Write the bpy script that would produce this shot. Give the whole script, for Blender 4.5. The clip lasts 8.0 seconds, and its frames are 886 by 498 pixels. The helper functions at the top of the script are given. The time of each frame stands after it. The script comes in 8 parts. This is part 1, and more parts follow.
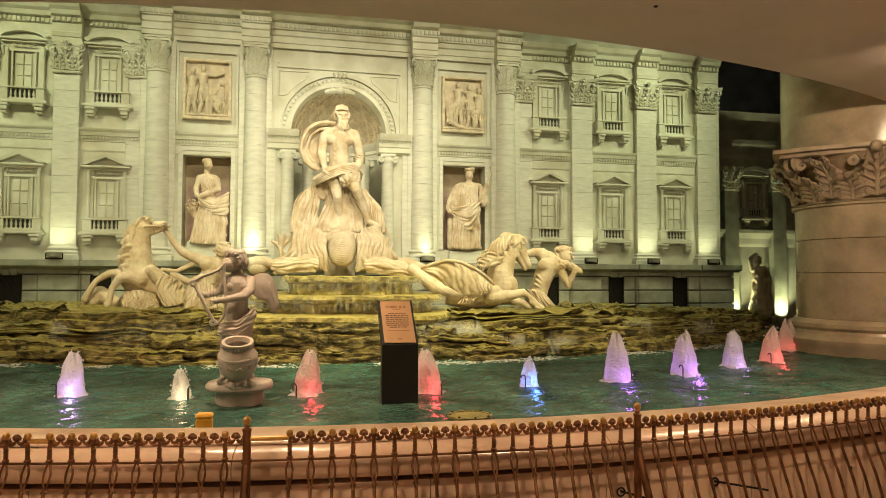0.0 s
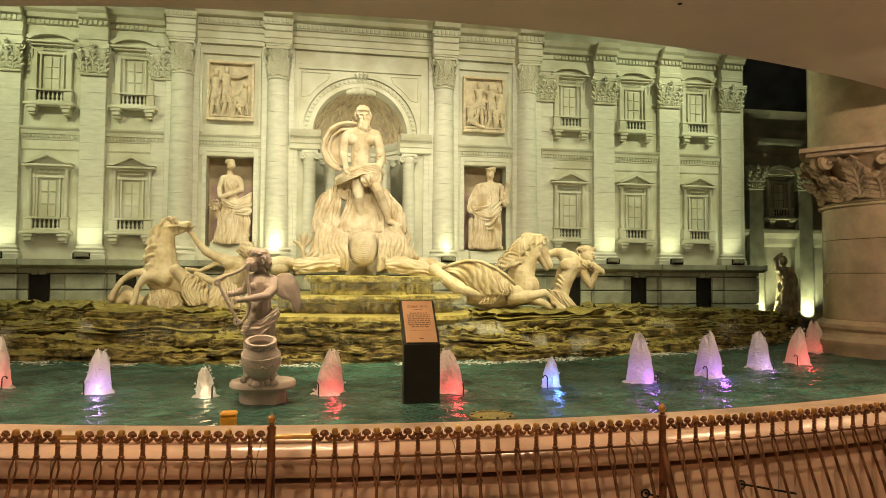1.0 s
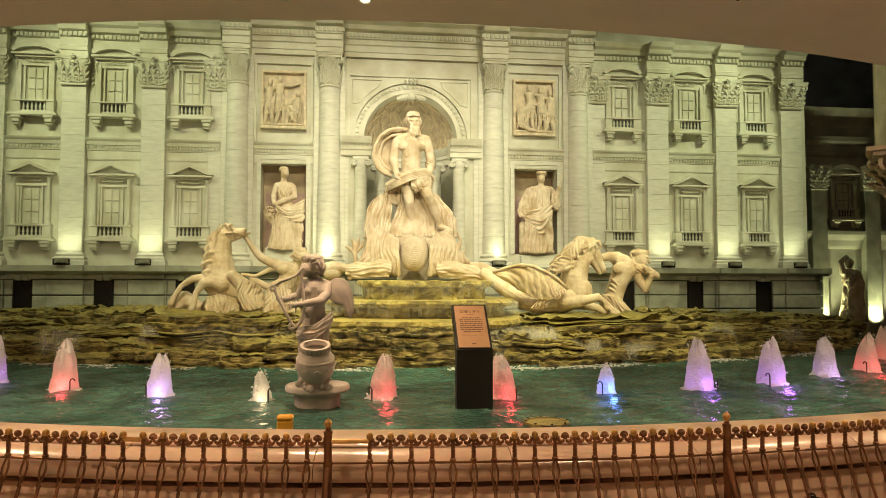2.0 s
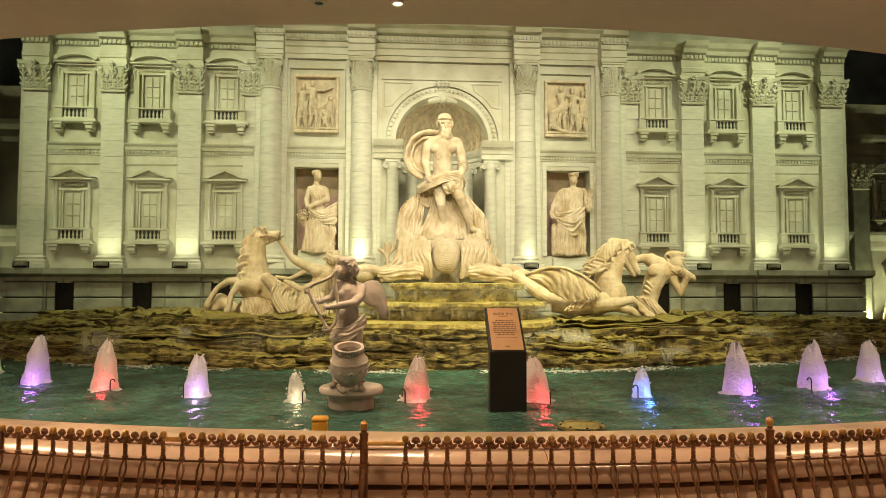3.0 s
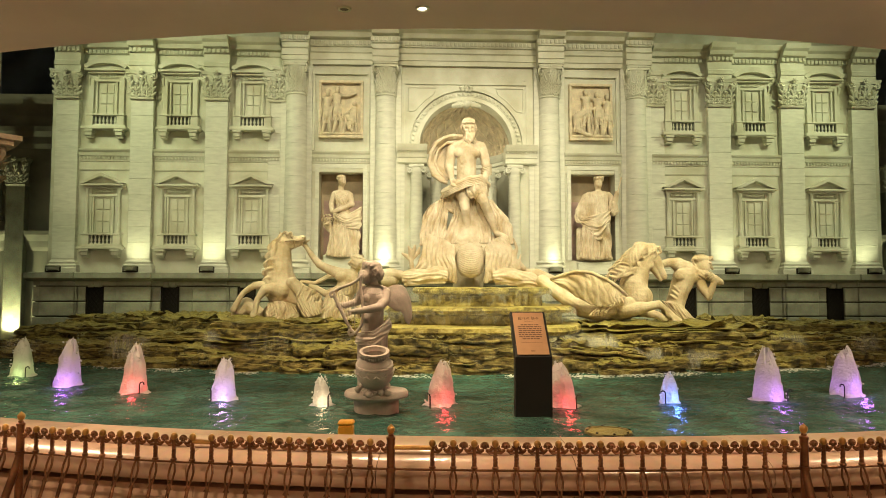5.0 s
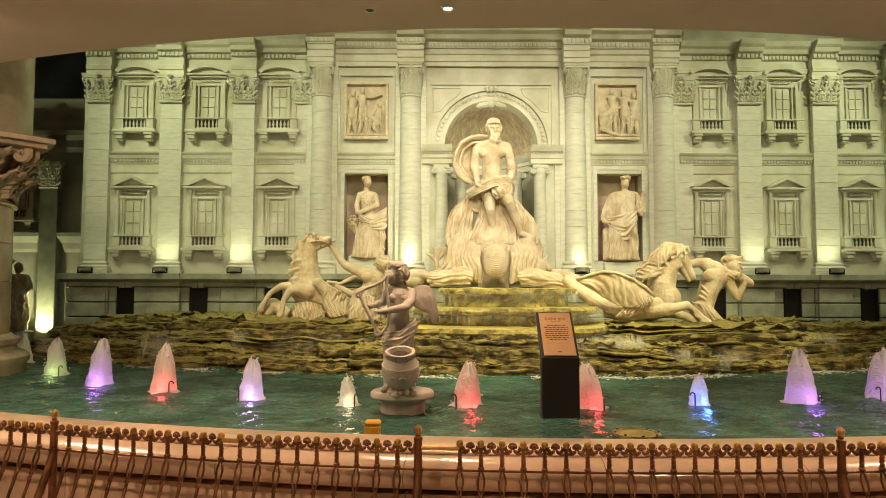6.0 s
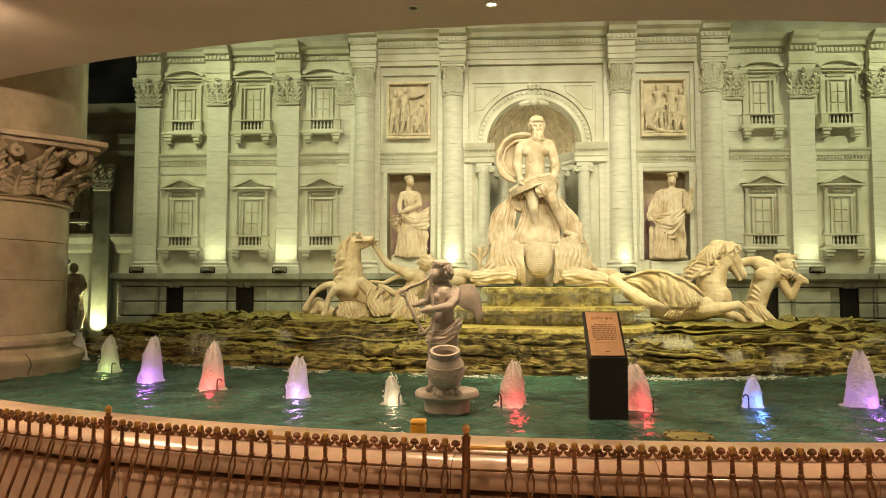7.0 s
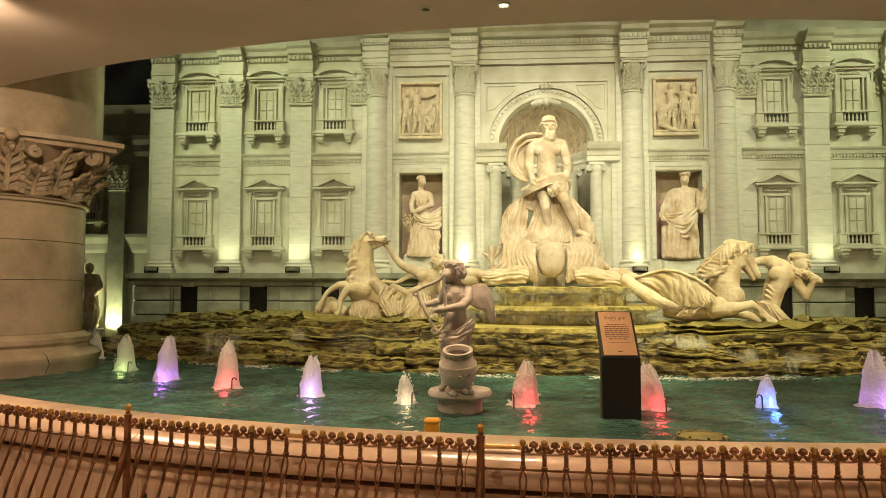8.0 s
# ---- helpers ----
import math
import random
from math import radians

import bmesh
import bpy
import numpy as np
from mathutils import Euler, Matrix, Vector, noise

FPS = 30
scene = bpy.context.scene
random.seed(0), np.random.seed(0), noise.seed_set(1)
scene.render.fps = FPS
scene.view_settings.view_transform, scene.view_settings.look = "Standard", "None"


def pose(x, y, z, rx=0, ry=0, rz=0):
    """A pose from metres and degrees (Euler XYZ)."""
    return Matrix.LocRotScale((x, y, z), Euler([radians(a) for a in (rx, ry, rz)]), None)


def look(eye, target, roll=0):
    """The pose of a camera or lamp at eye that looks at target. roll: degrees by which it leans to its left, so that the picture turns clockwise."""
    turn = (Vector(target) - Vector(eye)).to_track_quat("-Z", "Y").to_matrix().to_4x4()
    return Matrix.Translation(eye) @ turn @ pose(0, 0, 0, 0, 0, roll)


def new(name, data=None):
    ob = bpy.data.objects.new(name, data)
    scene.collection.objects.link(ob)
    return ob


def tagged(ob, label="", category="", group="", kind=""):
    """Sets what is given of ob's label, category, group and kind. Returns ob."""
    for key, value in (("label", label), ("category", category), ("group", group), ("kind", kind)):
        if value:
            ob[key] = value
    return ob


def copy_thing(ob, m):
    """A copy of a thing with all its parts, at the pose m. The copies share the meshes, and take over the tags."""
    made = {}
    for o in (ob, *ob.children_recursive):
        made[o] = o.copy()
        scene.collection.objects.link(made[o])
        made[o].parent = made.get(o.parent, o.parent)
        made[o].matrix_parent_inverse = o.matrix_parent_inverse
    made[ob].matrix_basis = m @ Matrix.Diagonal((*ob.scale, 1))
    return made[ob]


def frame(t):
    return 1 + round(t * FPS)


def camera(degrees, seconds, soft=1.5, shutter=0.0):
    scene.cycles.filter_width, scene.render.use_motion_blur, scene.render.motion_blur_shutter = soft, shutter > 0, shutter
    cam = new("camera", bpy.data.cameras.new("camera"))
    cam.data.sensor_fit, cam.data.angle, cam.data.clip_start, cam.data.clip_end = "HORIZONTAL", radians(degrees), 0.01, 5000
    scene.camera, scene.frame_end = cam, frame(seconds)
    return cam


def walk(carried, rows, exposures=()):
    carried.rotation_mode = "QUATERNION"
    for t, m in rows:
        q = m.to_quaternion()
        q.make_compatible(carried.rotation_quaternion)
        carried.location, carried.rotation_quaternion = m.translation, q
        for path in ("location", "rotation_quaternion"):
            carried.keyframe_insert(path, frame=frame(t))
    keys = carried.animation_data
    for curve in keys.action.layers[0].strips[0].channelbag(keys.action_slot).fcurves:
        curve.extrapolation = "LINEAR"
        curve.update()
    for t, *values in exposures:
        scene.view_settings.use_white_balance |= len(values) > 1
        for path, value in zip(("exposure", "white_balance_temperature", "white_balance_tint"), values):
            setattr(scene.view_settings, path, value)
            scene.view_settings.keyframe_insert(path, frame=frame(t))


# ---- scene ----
cam = camera(65.7, 8.0, soft=0.3)
PATH = [
    (0, (-0.675, 0.507, 1.585), (-0.236, 2.457, 1.667), 0.2),
    (0.5, (-0.678, 0.503, 1.583), (-0.247, 2.454, 1.665), 0.3),
    (1, (-0.686, 0.511, 1.583), (-0.305, 2.473, 1.665), 0.3),
    (1.5, (-0.692, 0.521, 1.584), (-0.384, 2.495, 1.669), 0.2),
    (2, (-0.701, 0.535, 1.583), (-0.463, 2.518, 1.678), 0.1),
    (3.5, (-0.722, 0.548, 1.58), (-0.595, 2.542, 1.686), 0.1),
    (4, (-0.725, 0.542, 1.58), (-0.61, 2.535, 1.693), 0.1),
    (4.5, (-0.727, 0.545, 1.58), (-0.625, 2.539, 1.694), 0.1),
    (6, (-0.738, 0.568, 1.573), (-0.729, 2.565, 1.691), 0.1),
    (6.5, (-0.746, 0.575, 1.572), (-0.792, 2.571, 1.687), 0.1),
    (7, (-0.761, 0.61, 1.562), (-0.873, 2.604, 1.68), 0.1),
    (7.5, (-0.769, 0.592, 1.567), (-0.905, 2.584, 1.682), 0.0),
    (8, (-0.771, 0.581, 1.566), (-0.916, 2.572, 1.682), 0.1),
]
EXPOSURE = 0.0
walk(cam, [(t, look(eye, target, roll)) for t, eye, target, roll in PATH])
scene.view_settings.exposure = EXPOSURE

# ---- light ----
world = bpy.data.worlds.new("world")
scene.world = world
world.use_nodes = True
world.node_tree.nodes["Background"].inputs["Color"].default_value = (1.0, 0.85, 0.7, 1)
world.node_tree.nodes["Background"].inputs["Strength"].default_value = 0.02


def lamp(name, kind, m, power, colour, size=0.2, angle=60, blend=0.5, size_y=None):
    data = bpy.data.lights.new(name, kind)
    data.energy, data.color = power, colour
    if kind == "AREA":
        data.shape, data.size, data.size_y = "RECTANGLE", size, size_y or size
    elif kind == "SPOT":
        data.shadow_soft_size, data.spot_size, data.spot_blend = size, radians(angle), blend
    else:
        data.shadow_soft_size = size
    ob = new(name, data)
    ob.matrix_world = m
    return ob


X0 = 0.22                       # the axis of the fountain
RAIL_C = Vector((0.2, 12.14))   # the centre of the pool's rim
WATER = 0.57
CEILING = 3.8
CEIL_C, CEIL_R = Vector((0.33, 22.0)), 15.72
GREENISH, WARM, AMBER, GOLD = (0.97, 1.0, 0.55), (1.0, 0.88, 0.57), (1.0, 0.70, 0.42), (1.0, 0.90, 0.46)

# unseen spots high at both flanks and over the middle, added to light the facade
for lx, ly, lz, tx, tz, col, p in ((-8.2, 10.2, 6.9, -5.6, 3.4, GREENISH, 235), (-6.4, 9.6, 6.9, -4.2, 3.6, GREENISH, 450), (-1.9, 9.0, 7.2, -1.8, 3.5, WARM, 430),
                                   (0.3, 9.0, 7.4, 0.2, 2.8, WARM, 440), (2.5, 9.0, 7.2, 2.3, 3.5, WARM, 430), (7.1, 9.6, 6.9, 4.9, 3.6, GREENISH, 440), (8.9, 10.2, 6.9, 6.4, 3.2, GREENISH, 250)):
    lamp("unseen_spot", "SPOT", look((lx, ly, lz), (tx, 13.0, tz)), p, col, 0.06, 82, 0.8)
# unseen spots above the soffit's edge, added to brighten the figures and the rocks
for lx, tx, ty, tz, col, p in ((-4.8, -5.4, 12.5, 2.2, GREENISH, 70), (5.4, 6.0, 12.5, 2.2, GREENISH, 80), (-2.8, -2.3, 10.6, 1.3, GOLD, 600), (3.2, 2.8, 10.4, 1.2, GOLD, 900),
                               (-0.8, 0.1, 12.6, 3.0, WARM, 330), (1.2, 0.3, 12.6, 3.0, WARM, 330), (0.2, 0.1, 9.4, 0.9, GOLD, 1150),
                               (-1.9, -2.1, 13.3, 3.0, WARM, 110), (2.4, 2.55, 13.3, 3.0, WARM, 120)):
    lamp("unseen_spot", "SPOT", look((lx, 7.6, 5.2), (tx, ty, tz)), p, col, 0.07, 60, 0.8)
# floodlights on the ledge, at the feet of the piers; one has failed
FLOODS = (-7.0, -5.68, -4.37, -1.30, 1.78, 4.98, 6.30, 7.62)
for fx, power in zip(FLOODS, (1.5, 14, 15, 20, 9, 14, 15, 13)):
    lamp("flood_lamp", "SPOT", look((fx, 12.66, 1.985), (fx, 13.0, 2.45)), power, (1.0, 1.0, 0.55), 0.03, 96, 1.0)
# fill lamp added behind the sea god, at the apse's cornice, brightens the dome
lamp("apse_fill", "POINT", pose(0.2, 13.3, 4.36), 6, WARM, 0.08)
# warm downlights of the gallery
for dx, dy in ((-1.30, 5.91), (-0.68, 5.87), (-4.2, 4.6), (3.2, 4.6), (-2.4, 1.2), (1.2, 1.2), (-5.2, 2.0), (5.0, 2.2), (-0.6, -1.6)):
    lamp("downlight_lamp", "SPOT", look((dx, dy, CEILING - 0.03), (dx, dy, 0)), 212, AMBER, 0.06, 140, 0.7)

# downlights that graze the two huge columns
for dx, dy in ((-4.6, 5.4), (5.0, 5.4)):
    lamp("downlight_lamp", "SPOT", look((dx, dy, CEILING - 0.03), (dx * 1.12, dy + 0.9, 0.6)), 240, (1.0, 0.74, 0.46), 0.06, 176, 0.4)

# ---- materials ----


def shader(name, colour, rough=0.6, metal=0.0, spread=0.12, scale=6.0, bump=0.2, grain=60.0, stretch=(1, 1, 1), tint=None, **inputs):
    """Colour that wanders at two scales, with fine relief."""
    m = bpy.data.materials.new(name)
    m.use_nodes = True
    n, k = m.node_tree.nodes, m.node_tree.links
    b = n["Principled BSDF"]
    geo = n.new("ShaderNodeNewGeometry")
    mapping = n.new("ShaderNodeMapping")
    mapping.inputs["Scale"].default_value = stretch
    k.new(geo.outputs["Position"], mapping.inputs["Vector"])
    coarse, fine = n.new("ShaderNodeTexNoise"), n.new("ShaderNodeTexNoise")
    coarse.inputs["Scale"].default_value, coarse.inputs["Detail"].default_value = scale, 8
    fine.inputs["Scale"].default_value, fine.inputs["Detail"].default_value = grain, 4
    k.new(mapping.outputs[0], coarse.inputs["Vector"])
    k.new(mapping.outputs[0], fine.inputs["Vector"])
    ramp = n.new("ShaderNodeValToRGB")
    dark = tint or tuple(c * (1 - 2.2 * spread) for c in colour)
    light = tuple(min(1, c * (1 + spread)) for c in colour)
    ramp.color_ramp.elements[0].position, ramp.color_ramp.elements[1].position = 0.32, 0.62
    ramp.color_ramp.elements[0].color, ramp.color_ramp.elements[1].color = (*dark, 1), (*light, 1)
    k.new(coarse.outputs[0], ramp.inputs[0])
    mix = n.new("ShaderNodeMix")
    mix.data_type, mix.blend_type = "RGBA", "MULTIPLY"
    mix.inputs[0].default_value = min(1, spread * 2.5)
    k.new(ramp.outputs[0], mix.inputs[6])
    k.new(fine.outputs[1], mix.inputs[7])
    info = n.new("ShaderNodeObjectInfo")
    vary = n.new("ShaderNodeMapRange")
    vary.inputs[3].default_value, vary.inputs[4].default_value = 1 - spread * 0.7, 1 + spread * 0.4
    k.new(info.outputs["Random"], vary.inputs[0])
    hue = n.new("ShaderNodeHueSaturation")
    k.new(vary.outputs[0], hue.inputs["Value"])
    k.new(mix.outputs[2], hue.inputs["Color"])
    k.new(hue.outputs[0], b.inputs["Base Color"])
    rr = n.new("ShaderNodeMapRange")
    rr.inputs[3].default_value, rr.inputs[4].default_value = max(0.02, rough - 0.1), min(1, rough + 0.12)
    k.new(coarse.outputs[0], rr.inputs[0])
    k.new(rr.outputs[0], b.inputs["Roughness"])
    b.inputs["Metallic"].default_value = metal
    if bump:
        both = n.new("ShaderNodeMath")
        both.operation = "ADD"
        k.new(coarse.outputs[0], both.inputs[0])
        k.new(fine.outputs[0], both.inputs[1])
        bp = n.new("ShaderNodeBump")
        bp.inputs["Strength"].default_value, bp.inputs["Distance"].default_value = bump, 0.02
        k.new(both.outputs[0], bp.inputs["Height"])
        k.new(bp.outputs[0], b.inputs["Normal"])
    for key, value in inputs.items():
        b.inputs[key.replace("_", " ")].default_value = value
    return m


PLASTER = shader("plaster", (0.70, 0.71, 0.61), 0.75, spread=0.08, scale=2.2, bump=0.2, grain=55, tint=(0.56, 0.55, 0.42))
BLOCK = shader("travertine_block", (0.72, 0.73, 0.64), 0.65, spread=0.05, scale=5.0, bump=0.25, grain=34, stretch=(1, 1, 4))
BASE_STONE = shader("base_stone", (0.42, 0.44, 0.36), 0.75, spread=0.15, scale=3.0, bump=0.3, grain=35)
JOINT_AND_SHADE = shader("joint_and_shade", (0.17, 0.18, 0.15), 0.8, spread=0.12, scale=2.0, bump=0.2)
STATUE = shader("statue_stone", (0.80, 0.70, 0.55), 0.6, spread=0.10, scale=5.0, bump=0.3, grain=45, tint=(0.60, 0.46, 0.28))
CUPID = shader("pinkish_stone", (0.60, 0.535, 0.47), 0.6, spread=0.10, scale=7.0, bump=0.15, grain=80)
RELIEF = shader("relief_stone", (0.78, 0.68, 0.50), 0.65, spread=0.10, scale=8.0, bump=0.3)
ROSE = shader("rose_niche", (0.70, 0.50, 0.46), 0.7, spread=0.15, scale=3.0, bump=0.15)
NICHE = shader("niche_brown", (0.66, 0.54, 0.38), 0.7, spread=0.12, scale=3.0, bump=0.15)
WING_AND_SHADE = shader("wing_and_shade", (0.44, 0.44, 0.37), 0.8, spread=0.12, scale=2.0, bump=0.2)
MARBLE = shader("rose_marble", (0.70, 0.49, 0.36), 0.22, spread=0.10, scale=2.5, bump=0.03, grain=30)
CREAM = shader("cream_marble", (0.62, 0.50, 0.35), 0.22, spread=0.12, scale=2.2, bump=0.03, grain=20)
CARVED = shader("carved_marble", (0.60, 0.47, 0.33), 0.5, spread=0.12, scale=6.0, bump=0.2)
BRONZE = shader("bronze", (0.30, 0.14, 0.07), 0.38, 0.85, spread=0.2, scale=14, bump=0.1, grain=120)
BRASS = shader("brass", (0.62, 0.36, 0.12), 0.3, 0.9, spread=0.15, scale=14, bump=0.05, grain=120)
CEIL = shader("ceiling_paint", (0.80, 0.66, 0.58), 0.85, spread=0.03, scale=1.2, bump=0.05)
TILE = shader("floor_tile", (0.45, 0.36, 0.28), 0.25, spread=0.1, scale=2.0, bump=0.05)
SKYWALL = shader("night_blue_wall", (0.42, 0.48, 0.60), 0.9, spread=0.2, scale=1.0, bump=0.1)
BLACK = shader("black_metal", (0.012, 0.011, 0.010), 0.45, spread=0.1, scale=9, bump=0.03)
IRON = shader("dark_iron", (0.035, 0.03, 0.025), 0.5, 0.6, spread=0.2, scale=12, bump=0.1)
COPPER = shader("copper_plate", (0.56, 0.34, 0.19), 0.42, 0.35, spread=0.06, scale=5, bump=0.03, grain=160)
PRINT = shader("dark_print", (0.10, 0.045, 0.025), 0.6, spread=0.05, bump=0)
YELLOW = shader("yellow_plastic", (0.72, 0.36, 0.03), 0.4, spread=0.06, scale=8, bump=0.03)
LAMPGLASS = shader("lamp_glass", (0.9, 0.9, 0.75), 0.2, spread=0.02, bump=0)



def bedded(name, dark, mid, light, moss, scale, stretch, bump):
    """Wet bedded rock: three tones in beds, with moss on what lies open to the sky."""
    m = bpy.data.materials.new(name)
    m.use_nodes = True
    n, k = m.node_tree.nodes, m.node_tree.links
    b = n["Principled BSDF"]
    geo, mapping = n.new("ShaderNodeNewGeometry"), n.new("ShaderNodeMapping")
    mapping.inputs["Scale"].default_value = (1, 1, stretch)
    k.new(geo.outputs["Position"], mapping.inputs["Vector"])
    big, beds, fine = (n.new("ShaderNodeTexNoise") for _ in range(3))
    for t, sc, de, di in ((big, scale, 6, 0.8), (beds, scale * 3.2, 9, 0.6), (fine, 70, 5, 0)):
        t.inputs["Scale"].default_value, t.inputs["Detail"].default_value, t.inputs["Distortion"].default_value = sc, de, di
    k.new(geo.outputs["Position"], big.inputs["Vector"])
    k.new(mapping.outputs[0], beds.inputs["Vector"])
    k.new(geo.outputs["Position"], fine.inputs["Vector"])
    ramp = n.new("ShaderNodeValToRGB")
    e = ramp.color_ramp.elements
    e[0].position, e[0].color, e[1].position, e[1].color = 0.40, (*dark, 1), 0.68, (*light, 1)
    mid_e = e.new(0.53)
    mid_e.color = (*mid, 1)
    k.new(beds.outputs[0], ramp.inputs[0])
    sep = n.new("ShaderNodeSeparateXYZ")
    k.new(geo.outputs["Normal"], sep.inputs[0])
    add = n.new("ShaderNodeMath")
    add.operation = "ADD"
    k.new(sep.outputs[2], add.inputs[0])
    k.new(big.outputs[0], add.inputs[1])
    rng_ = n.new("ShaderNodeMapRange")
    rng_.inputs[1].default_value, rng_.inputs[2].default_value, rng_.inputs[3].default_value, rng_.inputs[4].default_value = 0.9, 1.5, 0.0, 0.65
    k.new(add.outputs[0], rng_.inputs[0])
    mix = n.new("ShaderNodeMix")
    mix.data_type = "RGBA"
    k.new(rng_.outputs[0], mix.inputs[0])
    k.new(ramp.outputs[0], mix.inputs[6])
    mix.inputs[7].default_value = (*moss, 1)
    tone = n.new("ShaderNodeMix")
    tone.data_type, tone.blend_type = "RGBA", "MULTIPLY"
    tone.inputs[0].default_value = 0.55
    k.new(mix.outputs[2], tone.inputs[6])
    k.new(big.outputs[0], tone.inputs[7])
    k.new(tone.outputs[2], b.inputs["Base Color"])
    b.inputs["Roughness"].default_value = 0.38
    both = n.new("ShaderNodeMath")
    both.operation = "ADD"
    k.new(beds.outputs[0], both.inputs[0])
    k.new(fine.outputs[0], both.inputs[1])
    bp = n.new("ShaderNodeBump")
    bp.inputs["Strength"].default_value, bp.inputs["Distance"].default_value = bump, 0.03
    k.new(both.outputs[0], bp.inputs["Height"])
    k.new(bp.outputs[0], b.inputs["Normal"])
    return m


ROCK = bedded("mossy_rock", (0.06, 0.046, 0.018), (0.31, 0.24, 0.07), (0.62, 0.51, 0.19), (0.52, 0.46, 0.12), 2.4, 2.6, 1.0)
BASIN = bedded("mossy_basin", (0.22, 0.17, 0.045), (0.58, 0.47, 0.13), (0.85, 0.74, 0.33), (0.75, 0.64, 0.20), 2.6, 1.2, 0.8)

# ---- building blocks ----


def box(bm, x0, x1, y0, y1, z0, z1):
    vs = [bm.verts.new((x, y, z)) for z in (z0, z1) for y in (y0, y1) for x in (x0, x1)]
    for f in ((0, 2, 3, 1), (4, 5, 7, 6), (0, 1, 5, 4), (2, 6, 7, 3), (0, 4, 6, 2), (1, 3, 7, 5)):
        bm.faces.new([vs[i] for i in f])
    return vs


def chamfered(x0, x1, y0, y1, z0, z1, edge=0.008):
    bm = bmesh.new()
    box(bm, x0, x1, y0, y1, z0, z1)
    bmesh.ops.bevel(bm, geom=bm.edges[:], offset=edge, segments=1, affect="EDGES")
    return bm


def rings(bm, loops, close=True, caps=True):
    """Skin over a row of loops with the same number of points."""
    rows = [[bm.verts.new(p) for p in loop] for loop in loops]
    n = len(rows[0])
    for a, b in zip(rows, rows[1:]):
        for i in range(n if close else n - 1):
            j = (i + 1) % n
            bm.faces.new((a[i], a[j], b[j], b[i]))
    if caps and close:
        bm.faces.new(rows[0][::-1])
        bm.faces.new(rows[-1])
    return rows


def lathe(bm, profile, centre=(0, 0, 0), seg=32, a0=0.0, a1=360.0):
    """profile: (radius, z) from the bottom up."""
    whole = abs(a1 - a0) >= 359.9
    n = seg if whole else seg + 1
    loops = []
    for r, z in profile:
        loops.append([(centre[0] + r * math.cos(radians(a0 + (a1 - a0) * i / seg)), centre[1] + r * math.sin(radians(a0 + (a1 - a0) * i / seg)), centre[2] + z) for i in range(n)])
    rings(bm, loops, close=whole, caps=whole)


def moulding(bm, x0, x1, profile, back):
    """A straight cornice along x; profile: (y of the face, z) from the bottom up; back: y of the wall."""
    pts = [(back, profile[0][1]), *profile, (back, profile[-1][1])]
    rings(bm, [[(x0, y, z) for y, z in pts], [(x1, y, z) for y, z in pts]])


def tube(bm, points, radius, seg=8, caps=True):
    """A round bar along points; radius a number or one for each point."""
    pts = [Vector(p) for p in points]
    radii = [radius] * len(pts) if isinstance(radius, (int, float)) else radius
    side = None
    loops = []
    for i, p in enumerate(pts):
        d = (pts[min(i + 1, len(pts) - 1)] - pts[max(i - 1, 0)]).normalized()
        if side is None:
            side = d.orthogonal().normalized()
        side = (side - d * side.dot(d)).normalized()
        up = d.cross(side)
        loops.append([p + (side * math.cos(2 * math.pi * k / seg) + up * math.sin(2 * math.pi * k / seg)) * radii[i] for k in range(seg)])
    rings(bm, loops, caps=caps)


def ball(bm, p, r, seg=12, squash=(1, 1, 1)):
    lat = max(6, seg // 2)
    loops = []
    for i in range(lat + 1):
        a = math.pi * (0.02 + 0.96 * i / lat)
        loops.append([(p[0] + squash[0] * r * math.sin(a) * math.cos(2 * math.pi * k / seg), p[1] + squash[1] * r * math.sin(a) * math.sin(2 * math.pi * k / seg), p[2] - squash[2] * r * math.cos(a)) for k in range(seg)])
    rings(bm, loops)


def finish(name, bm, material, smooth=False):
    bmesh.ops.recalc_face_normals(bm, faces=bm.faces[:])
    data = bpy.data.meshes.new(name)
    bm.to_mesh(data)
    bm.free()
    data.materials.append(material)
    if smooth:
        data.set_sharp_from_angle(angle=radians(38))
        data.polygons.foreach_set("use_smooth", [True] * len(data.polygons))
    return data


def thing(name, label, category, group="", kind="", at=(0, 0, 0)):
    ob = new(name)
    ob.location = at
    ob.empty_display_size = 0.1
    return tagged(ob, label, category, group, kind)


def part(name, bm, material, parent, label="", smooth=False):
    ob = new(name, finish(name, bm, material, smooth))
    ob.parent = parent
    return tagged(ob, label) if label else ob


def piece(name, data, parent, at=(0, 0, 0), turn=0.0, scale=(1, 1, 1)):
    """An object of its own on shared mesh data."""
    ob = new(name, data)
    ob.parent = parent
    ob.location, ob.rotation_euler, ob.scale = at, (0, 0, turn), scale
    return ob


def solid(name, bm, material, label, category, group="", kind="", smooth=False):
    return tagged(new(name, finish(name, bm, material, smooth)), label, category, group, kind)

# ---- the hall ----


def arc_points(centre, radius, a0, a1, n):
    """Points on a circle; angles in degrees, 0 towards the camera's side (-y), growing to +x."""
    return [(centre[0] + radius * math.sin(radians(a0 + (a1 - a0) * i / n)), centre[1] - radius * math.cos(radians(a0 + (a1 - a0) * i / n))) for i in range(n + 1)]


bm = bmesh.new()
box(bm, -14, 14, -6, 20, -0.3, 0.0)
solid("floor", bm, TILE, "polished beige stone floor of the gallery", "floor", kind="structure")

